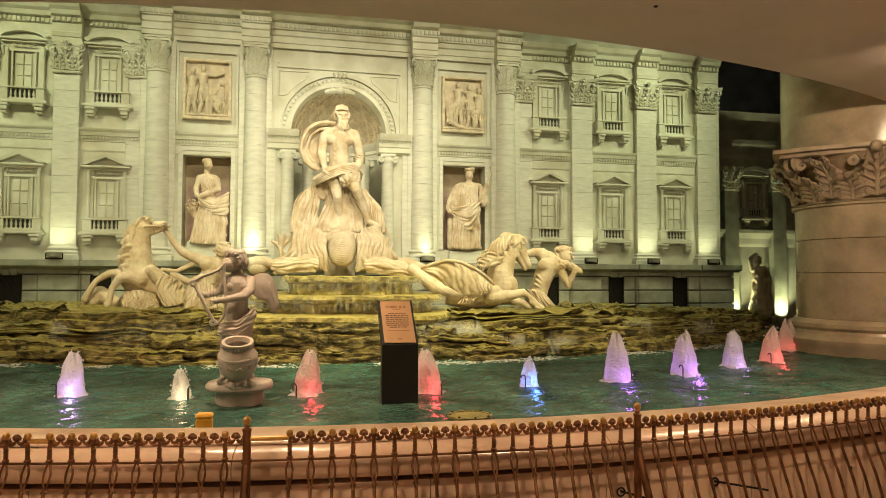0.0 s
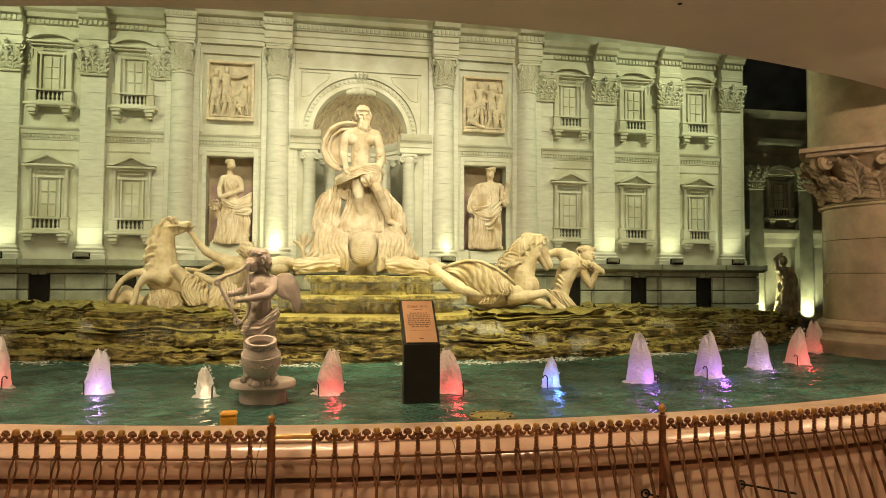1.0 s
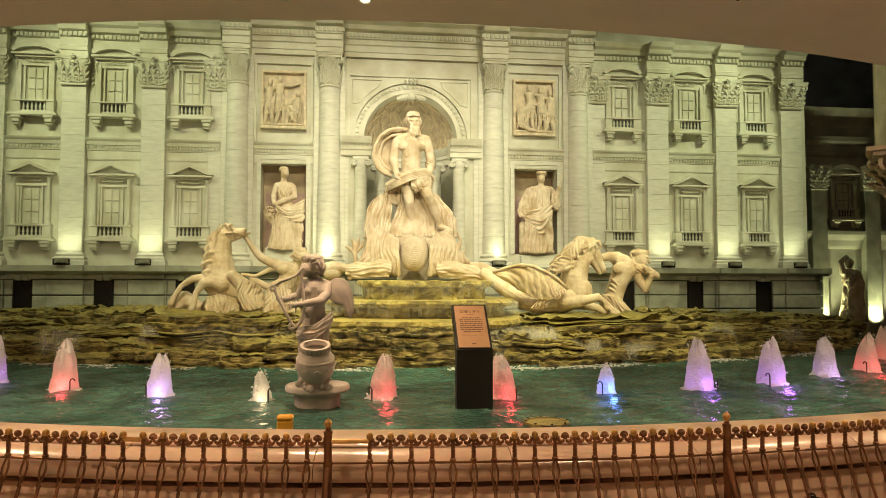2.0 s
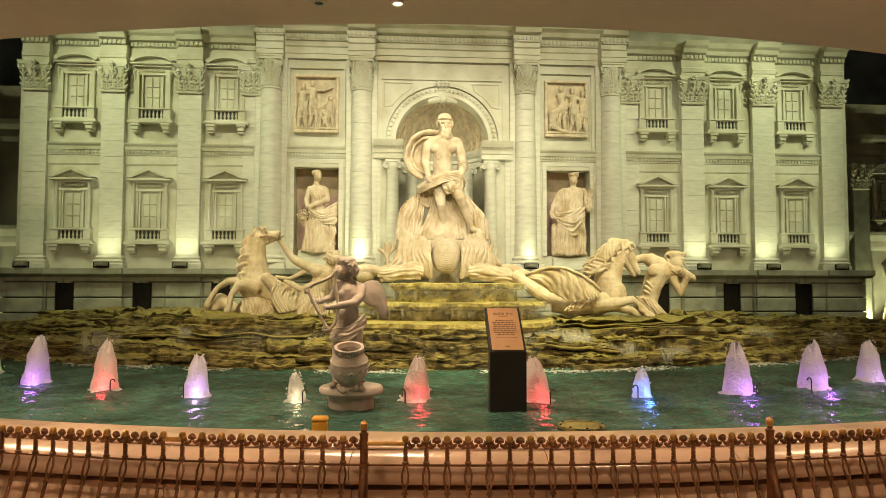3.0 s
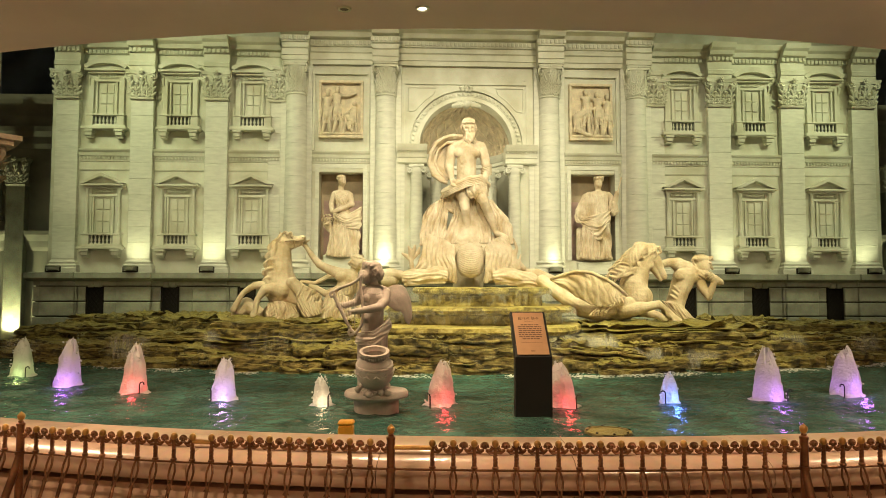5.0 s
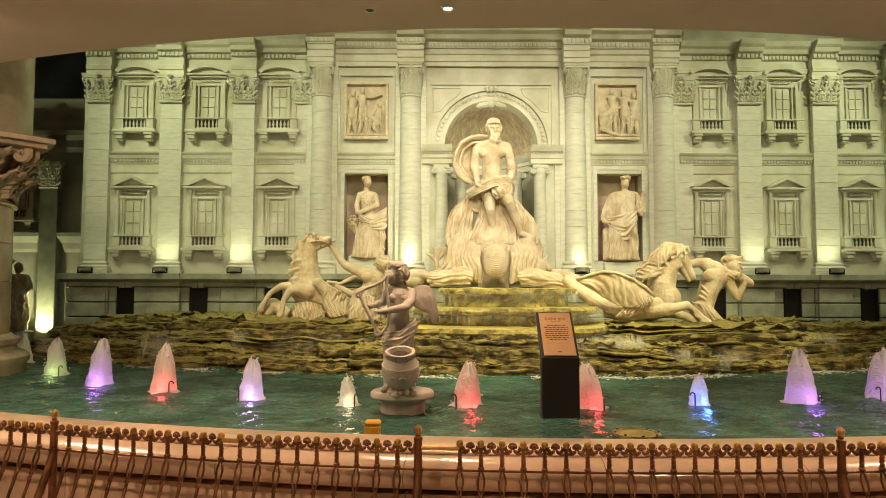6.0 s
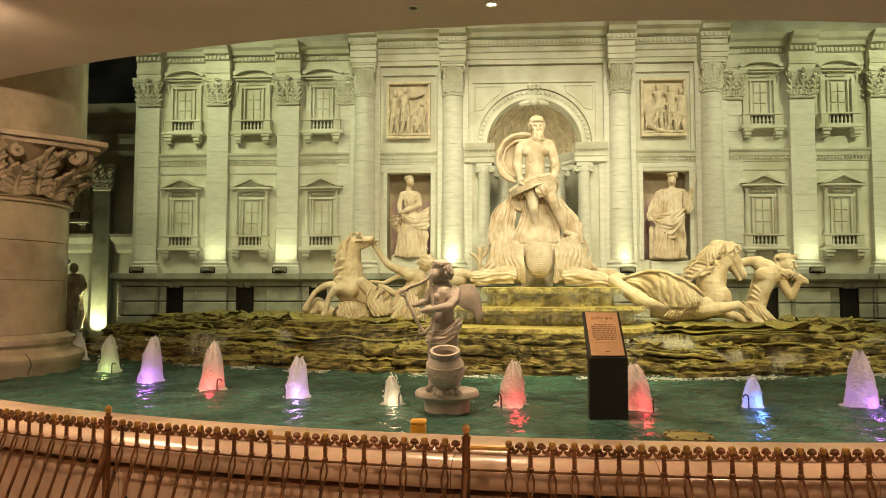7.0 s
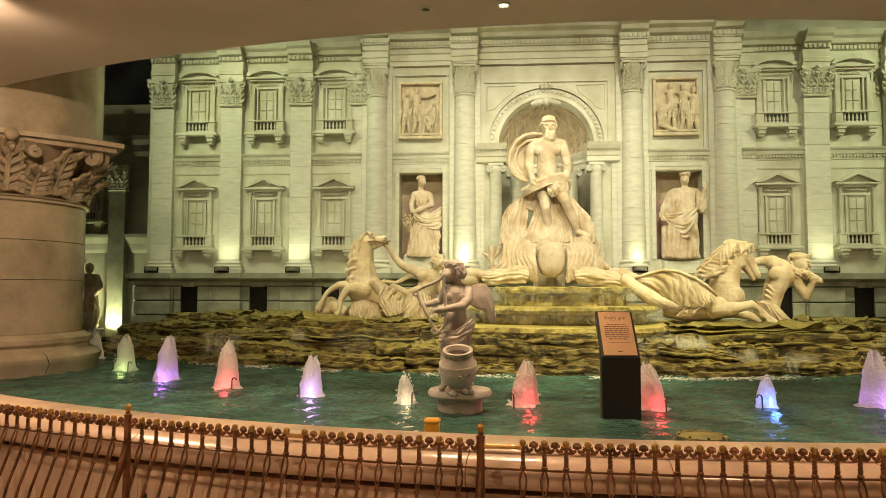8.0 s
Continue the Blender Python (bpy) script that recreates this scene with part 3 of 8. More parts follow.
def capital_mesh(name, r, h, material, seg=24, curl=1.0, rows=8, lobes=False, bold=1.0):
    """A leafy capital: bell, two rows of curling leaves, corner scrolls, hollow-sided slab."""
    bm = bmesh.new()
    lathe(bm, [(r * 1.06, 0), (r * 1.1, 0.02 * h), (r * 1.06, 0.05 * h), (r * 0.96, 0.06 * h), (r * 0.98, 0.5 * h), (r * 1.08, 0.75 * h), (r * 1.22, 0.86 * h)], seg=seg)

    def leaf(a, z_a, z_b, width, out):
        c, s = math.cos(a), math.sin(a)
        loops = []
        for i in range(7):
            t = i / 6
            z = z_a + (z_b - z_a) * min(1, t * 1.15) - (0.10 * h if i == 6 else 0)
            d = r * 0.98 + out * t ** 3 + (0.25 * out if i == 6 else 0)
            w = width * (1 - 0.55 * t ** 2) * (1.12 if i % 2 else 0.92)
            row = []
            for u, k in ((-1, 0), (-0.5, 0.35), (0, 0.75), (0.5, 0.35), (1, 0)):
                dd = d + 0.05 * r + k * 0.10 * r
                row.append((dd * c - u * w * s, dd * s + u * w * c, z))
            for u in (0.6, -0.6):
                row.append(((d - 0.04 * r) * c - u * w * s, (d - 0.04 * r) * s + u * w * c, z))
            loops.append(row)
        rings(bm, loops)

    def lobed(a, z_a, z_b, width, out):
        c, s = math.cos(a), math.sin(a)

        def at(u, t, lift):
            d = r * 1.0 + out * t ** 2.5 + lift
            return (d * c - u * s, d * s + u * c, z_a + (z_b - z_a) * t)

        tube(bm, [at(0, t / 6, 0.03 * r) for t in range(7)] + [at(0, 0.93, out * 0.45 + 0.03 * r)], [0.035 * r * bold] * 6 + [0.045 * r * bold, 0.03 * r * bold], 7)
        for k in range(5):
            t = 0.12 + 0.19 * k
            w = width * (1.0 - 0.5 * t * t)
            for q in (-1, 1):
                tube(bm, [at(0, t - 0.1, 0.02 * r), at(q * w * 0.55, t + 0.02, 0.05 * r), at(q * w, t + 0.10, 0.015 * r + 0.3 * out * t)], [0.025 * r * bold, 0.05 * r * bold * (1 - 0.25 * t), 0.018 * r * bold], 6)
                tube(bm, [at(q * w * 0.4, t, 0.03 * r), at(q * w * 0.75, t + 0.10, 0.055 * r), at(q * w * 0.7, t + 0.2, 0.02 * r + 0.3 * out * t)], [0.02 * r * bold, 0.035 * r * bold, 0.012 * r * bold], 5)

    if lobes:
        for i in range(rows):
            lobed(2 * math.pi * (i + 0.5) / rows, 0.06 * h, 0.46 * h, r * 2.6 / rows, r * 0.20)
        for i in range(rows):
            lobed(2 * math.pi * i / rows, 0.10 * h, 0.76 * h, r * 2.4 / rows, r * 0.24)
    for i in range(0 if lobes else rows):
        leaf(2 * math.pi * (i + 0.5) / rows, 0.05 * h, 0.40 * h, r * 2.9 / rows, r * 0.30 * curl)
    for i in range(0 if lobes else rows):
        leaf(2 * math.pi * i / rows, 0.08 * h, 0.68 * h, r * 2.4 / rows, r * 0.34 * curl)
    for i in range(4):
        a = math.pi / 4 + i * math.pi / 2
        c, s = math.cos(a), math.sin(a)
        for side in (-1, 1):
            pts, rad = [], []
            b = a + side * 0.36
            pts.append((r * 1.0 * math.cos(b), r * 1.0 * math.sin(b), 0.52 * h))
            rad.append(0.06 * r)
            for j in range(15):
                t = j / 14
                w = 2 * math.pi * 1.35 * t
                q = 0.13 * h * (1 - 0.75 * t)
                d = r * 1.34 + q * math.sin(w)
                z = 0.76 * h + q * math.cos(w)
                off = side * r * 0.07
                pts.append((d * c - off * s, d * s + off * c, z))
                rad.append(0.055 * r * (1 - 0.4 * t))
            tube(bm, pts, rad, 6)
        a2 = i * math.pi / 2
        for side in (-1, 1):
            pts = []
            for j in range(12):
                t = j / 11
                w = 2 * math.pi * 1.2 * t
                q = 0.08 * h * (1 - 0.7 * t)
                off = side * (r * 0.26 - q * math.sin(w))
                pts.append((r * 1.13 * math.cos(a2) - off * math.sin(a2), r * 1.13 * math.sin(a2) + off * math.cos(a2), 0.72 * h + q * math.cos(w)))
            tube(bm, pts, 0.04 * r, 5)
        ball(bm, (r * 1.26 * math.cos(a2), r * 1.26 * math.sin(a2), 0.92 * h), (0.075 if lobes else 0.13) * r, 10)
    for z_a, z_b, k in ((0.85 * h, 0.92 * h, 1.0), (0.925 * h, 1.0 * h, 1.06)):
        loop = []
        for i in range(4):
            for j in range(8):
                a = math.pi / 4 + i * math.pi / 2 + (j / 8) * math.pi / 2
                m = abs(((j / 8) - 0.5) * 2) ** 2
                d = r * k * (1.18 + 0.42 * m)
                loop.append((d * math.cos(a), d * math.sin(a)))
        rings(bm, [[(x, y, z_a) for x, y in loop], [(x, y, z_b) for x, y in loop]])
    return finish(name, bm, material, True)


def flat_capital(half, h, material):
    """The leafy capital of a flat pier: bell, acanthus leaves, corner scrolls, flower and hollow slab."""
    bm = bmesh.new()
    d = 0.105
    loops = []
    for k, z, e in ((1.05, 0.0, 0.015), (1.07, 0.02, 0.025), (1.05, 0.035, 0.015), (0.96, 0.04, 0.0), (0.95, 0.55 * h, 0.0), (1.06, 0.86 * h, 0.05)):
        loops.append([(-half * k, -d - e, z), (half * k, -d - e, z), (half * k, 0.06, z), (-half * k, 0.06, z)])
    rings(bm, loops)

    def leaf(x, z0, lh, w, out, sides=(-1, 1)):
        def on(u, t, lift):
            return (x + u, -d - lift - out * t ** 2.2, z0 + lh * t)
        tube(bm, [on(0, t / 6, 0.014) for t in range(7)] + [on(0, 0.9, 0.04)], [0.013] * 5 + [0.022, 0.03, 0.018], 7)
        for k in range(3):
            t = 0.10 + 0.28 * k
            ww = w * (1.0 - 0.45 * t * t)
            for q in sides:
                tube(bm, [on(0, max(0, t - 0.1), 0.004), on(q * ww * 0.55, t + 0.03, 0.018), on(q * ww, t + 0.13, 0.006 + 0.3 * out * t)], [0.012, 0.027 * (1 - 0.25 * t), 0.012], 6)

    for x in (-0.48, 0.48):
        leaf(x * half, 0.04, 0.42 * h, 0.42 * half, 0.045)
    for x, sd in ((-0.96, (-1, 1)), (0.0, (-1, 1)), (0.96, (-1, 1))):
        leaf(x * half, 0.06, 0.66 * h, 0.36 * half, 0.06, sd)
    for s in (-1, 1):
        for cx, cz, q0, th in ((1.13 * half, 0.79 * h, 0.125 * h, 0.013), (0.26 * half, 0.77 * h, 0.075 * h, 0.009)):
            pts = [(s * (cx - 0.45 * half if cx > half else 0.42 * half), -d - 0.02, 0.52 * h)]
            for j in range(16):
                t = j / 15
                a = 2 * math.pi * 1.4 * t
                q = q0 * (1 - 0.78 * t)
                sg = s if cx > half else -s
                pts.append((s * cx + sg * q * math.sin(a), -d - 0.055 - 0.02 * t, cz + q * math.cos(a)))
            tube(bm, pts, th, 6)
    ball(bm, (0, -d - 0.11, 0.94 * h), 0.026, 10)
    for k in range(6):
        a = k * math.pi / 3
        ball(bm, (0.034 * math.cos(a), -d - 0.10, 0.94 * h + 0.034 * math.sin(a)), 0.019, 8)
    for z_a, z_b, k in ((0.87 * h, 0.925 * h, 1.0), (0.93 * h, 1.0 * h, 1.05)):
        line = [(half * 1.30 * k * (i / 6 - 1), -d - 0.035 - 0.075 * abs(i / 6 - 1) ** 2 * k) for i in range(13)]
        loop = line + [(half * 1.2 * k, 0.06), (-half * 1.2 * k, 0.06)]
        rings(bm, [[(x, y, z_a) for x, y in loop], [(x, y, z_b) for x, y in loop]])
    return finish("capital", bm, material, True)


COL_CAP = capital_mesh("capital", 0.185, 0.62, PLASTER, rows=8, lobes=True, bold=2.0)
PIER_CAP = flat_capital(0.20, 0.52, PLASTER)


def base_mesh(r, h, material, slab):
    bm = bmesh.new()
    lathe(bm, [(r * 1.28, 0.0), (r * 1.34, 0.14 * h), (r * 1.3, 0.3 * h), (r * 1.14, 0.34 * h), (r * 1.10, 0.5 * h), (r * 1.2, 0.58 * h), (r * 1.22, 0.7 * h), (r * 1.16, 0.8 * h), (r * 1.02, 0.84 * h), (r, h)], (0, 0, slab), 40)
    return finish("base", bm, material, True)


COL_BASE = base_mesh(0.215, 0.17, BLOCK, 0.10)
bm = chamfered(-0.30, 0.30, -0.24, 0.24, 0, 0.10, 0.008)
COL_SLAB = finish("plinth", bm, BLOCK)
drum_h = 0.325
DRUMS = []
for i in range(10):
    bm = bmesh.new()
    r_a, r_b = 0.213 - 0.0028 * i, 0.213 - 0.0028 * (i + 1)
    lathe(bm, [(r_a - 0.004, 0.001), (r_a, 0.006), (r_b, 0.292), (r_b - 0.004, 0.297)], seg=40)
    DRUMS.append(finish("drum", bm, BLOCK, True))


def giant_column(cx):
    col = thing("column", "giant round travertine column with a leafy capital", "column", "giant columns", "structure", (cx, WALL_Y - 0.04, 1.84))
    piece("plinth", COL_SLAB, col)
    piece("base", COL_BASE, col)
    for i in range(10):
        piece("drum", DRUMS[i], col, (0, 0, 0.27 + 0.298 * i))
    piece("capital", COL_CAP, col, (0, 0, 3.25))
    return col


for cx in COLS:
    giant_column(cx)

BLOCK_MESH = {}
for w in (0.40, 0.43):
    BLOCK_MESH[w] = finish("block", chamfered(-w / 2, w / 2, -0.10, 0.06, 0.0015, 0.2945, 0.004), BLOCK)
PIER_BASE = {}
for w in (0.40, 0.43):
    bm = bmesh.new()
    h = w / 2
    loops = []
    for d, z in ((0.07, 0.0), (0.07, 0.09), (0.05, 0.10), (0.055, 0.14), (0.02, 0.17), (0.03, 0.20), (0.0, 0.24), (0.0, 0.26)):
        loops.append([(-h - d, -0.10 - d, z), (h + d, -0.10 - d, z), (h + d, 0.06, z), (-h - d, 0.06, z)])
    rings(bm, loops)
    PIER_BASE[w] = finish("base", bm, BLOCK)


def pier(cx, w):
    p = thing("pilaster", "flat travertine pilaster of stacked blocks with a leafy capital", "pilaster", "pilasters of the facade", "structure", (cx, WALL_Y, 1.84))
    piece("base", PIER_BASE[w], p)
    for i in range(10):
        piece("block", BLOCK_MESH[w], p, (0, 0, 0.26 + 0.288 * i), scale=(1, 1, 0.977))
    piece("capital", PIER_CAP, p, (0, -0.02, 3.14), scale=(1.0 if w < 0.42 else 1.07, 1, 1))
    return p


for cx in PIERS_L:
    pier(cx, 0.40)
for cx in PIERS_R:
    pier(cx, 0.43)
# half-hidden flat piers beside the giant columns
for cx, w in ((-3.22, 0.40), (3.70, 0.43)):
    q = pier(cx, w)
    q.location.y = WALL_Y + 0.06
for cx in COLS:
    for s in (-1, 1):
        bm = chamfered(-0.05, 0.05, -0.06, 0.05, 0, 3.84, 0.006)
        ob = solid("pilaster_strip", bm, BLOCK, "narrow flat stone strip behind a giant column", "pilaster", "strips behind the columns", "structure")
        ob.location = (cx + s * 0.235, WALL_Y, 1.86)

# ---- small scroll-topped columns in the arch ----
bm = bmesh.new()
lathe(bm, [(0.15, 0.0), (0.155, 0.05), (0.125, 0.09), (0.12, 0.12), (0.118, 0.6), (0.104, 1.66), (0.112, 1.68), (0.112, 1.70)], seg=28)
SMALL_SHAFT = finish("shaft", bm, BLOCK, True)
bm = bmesh.new()
box(bm, -0.14, 0.14, -0.13, 0.13, 0.15, 0.19)
lathe(bm, [(0.105, 0.0), (0.125, 0.05), (0.13, 0.12), (0.12, 0.15)], seg=20)
for s in (-1, 1):
    for k in (-1, 1):
        pts = [(s * (0.05 + 0.005 * j), k * 0.105, 0.135) for j in range(3)]
        for j in range(14):
            w = 2 * math.pi * 1.5 * j / 13
            q = 0.055 * (1 - 0.8 * j / 13)
            pts.append((s * (0.125 + q * math.sin(w)), k * 0.115, 0.08 + q * math.cos(w)))
        tube(bm, pts, 0.014, 6)
    tube(bm, [(s * 0.125, -0.1, 0.08), (s * 0.125, 0.1, 0.08)], 0.04, 10)
SMALL_CAP = finish("capital", bm, BLOCK, True)
for cx, cy in ((-0.71, 13.05), (1.09, 13.05), (-0.34, 13.6), (0.72, 13.6)):
    col = thing("small_column", "slender smooth stone column with a scrolled capital", "column", "columns of the arch", "structure", (cx, cy, 1.95))
    piece("shaft", SMALL_SHAFT, col)
    piece("capital", SMALL_CAP, col, (0, 0, 1.70))

# ---- blind windows ----
BALUSTER = bmesh.new()
lathe(BALUSTER, [(0.012, 0.0), (0.012, 0.012), (0.006, 0.02), (0.013, 0.045), (0.008, 0.08), (0.007, 0.10), (0.012, 0.108), (0.012, 0.115)], seg=8)
BALUSTER = finish("baluster", BALUSTER, PLASTER, True)
BRACKET = bmesh.new()
for half, y_a, z_a, z_b in ((0.082, -0.165, -0.045, 0.0), (0.062, -0.145, -0.115, -0.045), (0.052, -0.12, -0.155, -0.115)):
    box(BRACKET, -half, half, y_a, 0.02, z_a, z_b)
bmesh.ops.bevel(BRACKET, geom=BRACKET.edges[:], offset=0.007, segments=1, affect="EDGES")
BRACKET = finish("bracket", BRACKET, PLASTER)


def blind_window(cx, z0, upper):
    """z0: underside of the sill; built about the middle of the sill, at the wall's face."""
    shape = "round" if upper else "pointed"
    win = thing("window_blind", f"blind plaster window with {shape} pediment, balustrade and bracketed sill", "window", "blind windows", "structure", (cx, WALL_Y, z0))
    h = 1.16 if not upper else 1.10          # top of the frame above the sill
    part("sill", chamfered(-0.40, 0.40, -0.17, 0.01, 0.0, 0.045, 0.008), PLASTER, win)
    part("sill_moulding", chamfered(-0.37, 0.37, -0.13, 0.01, 0.045, 0.075, 0.006), PLASTER, win)
    for s in (-1, 1):
        piece("bracket", BRACKET, win, (s * 0.265, 0, 0))
        part("pedestal", chamfered(s * 0.275 - 0.065, s * 0.275 + 0.065, -0.11, 0.01, 0.077, 0.255, 0.005), PLASTER, win)
    part("balustrade_rail", chamfered(-0.35, 0.35, -0.125, 0.01, 0.255, 0.285, 0.005), PLASTER, win)
    part("balustrade_plate", chamfered(-0.209, 0.209, -0.09, -0.02, 0.077, 0.10, 0.004), PLASTER, win)
    # dark panel stands in for the shade between the balusters
    part("balustrade_back", chamfered(-0.209, 0.209, -0.035, 0.01, 0.10, 0.254, 0.003), JOINT_AND_SHADE, win, "back of the balustrade, coloured dark for shade")
    for i in range(6):
        piece("baluster", BALUSTER, win, (-0.17 + 0.34 * i / 5, -0.07, 0.10), scale=(1.7, 1.5, 1.33))
    if upper:
        for s in (-1, 1):
            part("jamb", chamfered(s * 0.27 - 0.045, s * 0.27 + 0.045, -0.06, 0.01, 0.287, h - 0.16, 0.006), PLASTER, win)
            bm = bmesh.new()
            tube(bm, [(s * 0.30, -0.05, h - 0.12), (s * 0.315, -0.07, h - 0.17), (s * 0.30, -0.05, h - 0.28), (s * 0.31, -0.04, h - 0.34)], [0.02, 0.03, 0.02, 0.012], 7)
            part("console", bm, PLASTER, win, smooth=True)
    else:
        for s in (-1, 1):
            bm = bmesh.new()
            lathe(bm, [(0.045, 0.287), (0.045, 0.31), (0.034, 0.33), (0.034, 0.7), (0.029, h - 0.10), (0.042, h - 0.08), (0.045, h - 0.06)], (s * 0.28, -0.055, 0), 14)
            part("colonnette", bm, PLASTER, win, smooth=True)
            part("jamb", chamfered(s * 0.235 - 0.03, s * 0.235 + 0.03, -0.03, 0.01, 0.287, h - 0.06, 0.005), PLASTER, win)
    part("frame_head", chamfered(-0.25, 0.25, -0.045, 0.01, h - 0.21, h - 0.165, 0.005), PLASTER, win)
    for s in (-1, 1):
        part("frame_side", chamfered(s * 0.175 - 0.015, s * 0.175 + 0.015, -0.045, 0.01, 0.287, h - 0.21, 0.004), PLASTER, win)
    for i in range(3):
        for s in (-1, 1):
            z = 0.30 + i * (h - 0.53) / 3
            part("panel", chamfered(s * 0.062 - 0.052, s * 0.062 + 0.052, -0.022, 0.005, z, z + (h - 0.53) / 3 - 0.016, 0.006), PLASTER, win)
    bm = bmesh.new()
    for i in range(7):
        x = -0.15 + 0.05 * i
        tube(bm, [(x - 0.02, -0.05, h - 0.12), (x, -0.06, h - 0.10 + 0.012 * (-1) ** i), (x + 0.02, -0.05, h - 0.12)], 0.012, 5)
    part("garland", bm, PLASTER, win, smooth=True)
    part("architrave", chamfered(-0.335, 0.335, -0.075, 0.01, h - 0.06, h - 0.025, 0.006), PLASTER, win)
    part("cornice", chamfered(-0.385, 0.385, -0.12 if upper else -0.15, 0.01, h - 0.025, h + 0.012, 0.008), PLASTER, win)
    bm = bmesh.new()
    if upper:
        n, lo, hi = 16, [], []
        for i in range(n + 1):
            x = -0.385 + 0.77 * i / n
            q = math.sqrt(max(0, 1 - (x / 0.42) ** 2))
            lo.append((x * 0.86, h + 0.012 + 0.17 * max(0, q - 0.40)))
            hi.append((x, h + 0.012 + 0.27 * max(0.0, q - 0.33) + 0.02))
    else:
        lo = [(-0.31, h + 0.014), (0, h + 0.155), (0.31, h + 0.014)]
        hi = [(-0.40, h + 0.03), (0, h + 0.215), (0.40, h + 0.03)]
    rings(bm, [[(x, y, z) for x, z in lo] + [(x, y, z) for x, z in hi[::-1]] for y in ((-0.13 if upper else -0.16), 0.01)])
    part("pediment_rake", bm, PLASTER, win)
    bm = bmesh.new()
    rings(bm, [[(x, y, z) for x, z in lo + [(0.3, h + 0.005), (-0.3, h + 0.005)]] for y in (-0.04, 0.01)])
    part("tympanum", bm, PLASTER, win)
    return win


for cx in (-6.34, -5.02, -3.70, 4.24, 5.605, 6.97):
    blind_window(cx, 2.27, False)
for cx in (-6.33, -5.015, -3.70, 4.25, 5.605, 6.96):
    blind_window(cx, 4.43, True)

# ---- pool ----
bm = bmesh.new()
nx, ny = 420, 230
rows = []
for j in range(ny + 1):
    y = 3.4 + (13.4 - 3.4) * j / ny
    rows.append([(-9.5 + 19.5 * i / nx, y, WATER + 0.018 * noise.noise((i * 0.16, j * 0.22, 1.0)) + 0.017 * noise.noise((i * 0.42, j * 0.55, 4.0))) for i in range(nx + 1)])
inside = [[(x - RAIL_C.x) ** 2 + (y - RAIL_C.y) ** 2 < 8.62 ** 2 for x, y, z in row] for row in rows]
verts = [[bm.verts.new(p) if inside[j][i] else None for i, p in enumerate(row)] for j, row in enumerate(rows)]
for j in range(ny):
    for i in range(nx):
        quad = (verts[j][i], verts[j][i + 1], verts[j + 1][i + 1], verts[j + 1][i])
        if None not in quad:
            bm.faces.new(quad)
WATERMAT = bpy.data.materials.new("pool_water")
WATERMAT.use_nodes = True
nd, lk = WATERMAT.node_tree.nodes, WATERMAT.node_tree.links
pb = nd["Principled BSDF"]
geo = nd.new("ShaderNodeNewGeometry")
n1, n2 = nd.new("ShaderNodeTexNoise"), nd.new("ShaderNodeTexNoise")
n1.inputs["Scale"].default_value, n1.inputs["Detail"].default_value, n1.inputs["Distortion"].default_value = 1.3, 6, 1.0
n2.inputs["Scale"].default_value, n2.inputs["Detail"].default_value, n2.inputs["Distortion"].default_value = 10.0, 5, 1.2
lk.new(geo.outputs["Position"], n1.inputs["Vector"])
wide = nd.new("ShaderNodeMapping")
wide.inputs["Scale"].default_value = (0.6, 1.0, 1.0)
lk.new(geo.outputs["Position"], wide.inputs["Vector"])
lk.new(wide.outputs[0], n2.inputs["Vector"])
ramp = nd.new("ShaderNodeValToRGB")
ramp.color_ramp.elements[0].position, ramp.color_ramp.elements[1].position = 0.35, 0.68
ramp.color_ramp.elements[0].color, ramp.color_ramp.elements[1].color = (0.03, 0.08, 0.062, 1), (0.10, 0.225, 0.18, 1)
lk.new(n1.outputs[0], ramp.inputs[0])
lk.new(ramp.outputs[0], pb.inputs["Base Color"])
pb.inputs["Roughness"].default_value, pb.inputs["IOR"].default_value = 0.17, 1.33
bp = nd.new("ShaderNodeBump")
bp.inputs["Strength"].default_value, bp.inputs["Distance"].default_value = 1.0, 0.16
lk.new(n2.outputs[0], bp.inputs["Height"])
lk.new(bp.outputs[0], pb.inputs["Normal"])
solid("water", bm, WATERMAT, "rippled teal-green pool water", "water", kind="structure", smooth=True)

# ---- marble rim: flat cap, rounded nose, groove, panelled face ----
rim = thing("rim_wall", "polished rose marble pool rim with a rounded nose", "pool rim", kind="structure")
PROFILES = (("rim_cap", [(8.50, 0.30), (8.50, 0.905), (8.52, 0.92), (8.79, 0.92), (8.80, 0.914), (8.80, 0.908), (8.74, 0.902), (8.72, 0.30)]),
            ("rim_nose", [(8.74, 0.905), (8.80, 0.905), (8.85, 0.897), (8.89, 0.878), (8.91, 0.85), (8.912, 0.822), (8.895, 0.795), (8.86, 0.782), (8.74, 0.778)]),
            ("rim_panel", [(8.74, 0.758), (8.845, 0.758), (8.85, 0.748), (8.85, 0.36), (8.845, 0.35), (8.74, 0.35)]),
            ("rim_foot", [(8.74, 0.34), (8.88, 0.34), (8.90, 0.30), (8.90, 0.0), (8.74, 0.0)]))
step = 5.06
for i in range(-10, 11):
    a0, a1 = -1.9 + step * i, -1.9 + step * (i + 1) - 0.02
    for nm, prof in PROFILES:
        bm = bmesh.new()
        loops = []
        for k in range(7):
            a = radians(a0 + (a1 - a0) * k / 6)
            loops.append([(RAIL_C.x + r * math.sin(a), RAIL_C.y - r * math.cos(a), z) for r, z in prof])
        rings(bm, loops)
        part(nm, bm, MARBLE, rim, smooth=True)

# ---- railing ----
RAIL_R = 9.0
POST0, PITCH = -6.50, 0.503
fence = thing("railing", "bronze balcony railing with bulging bars and brass ball finials", "railing", kind="structure")


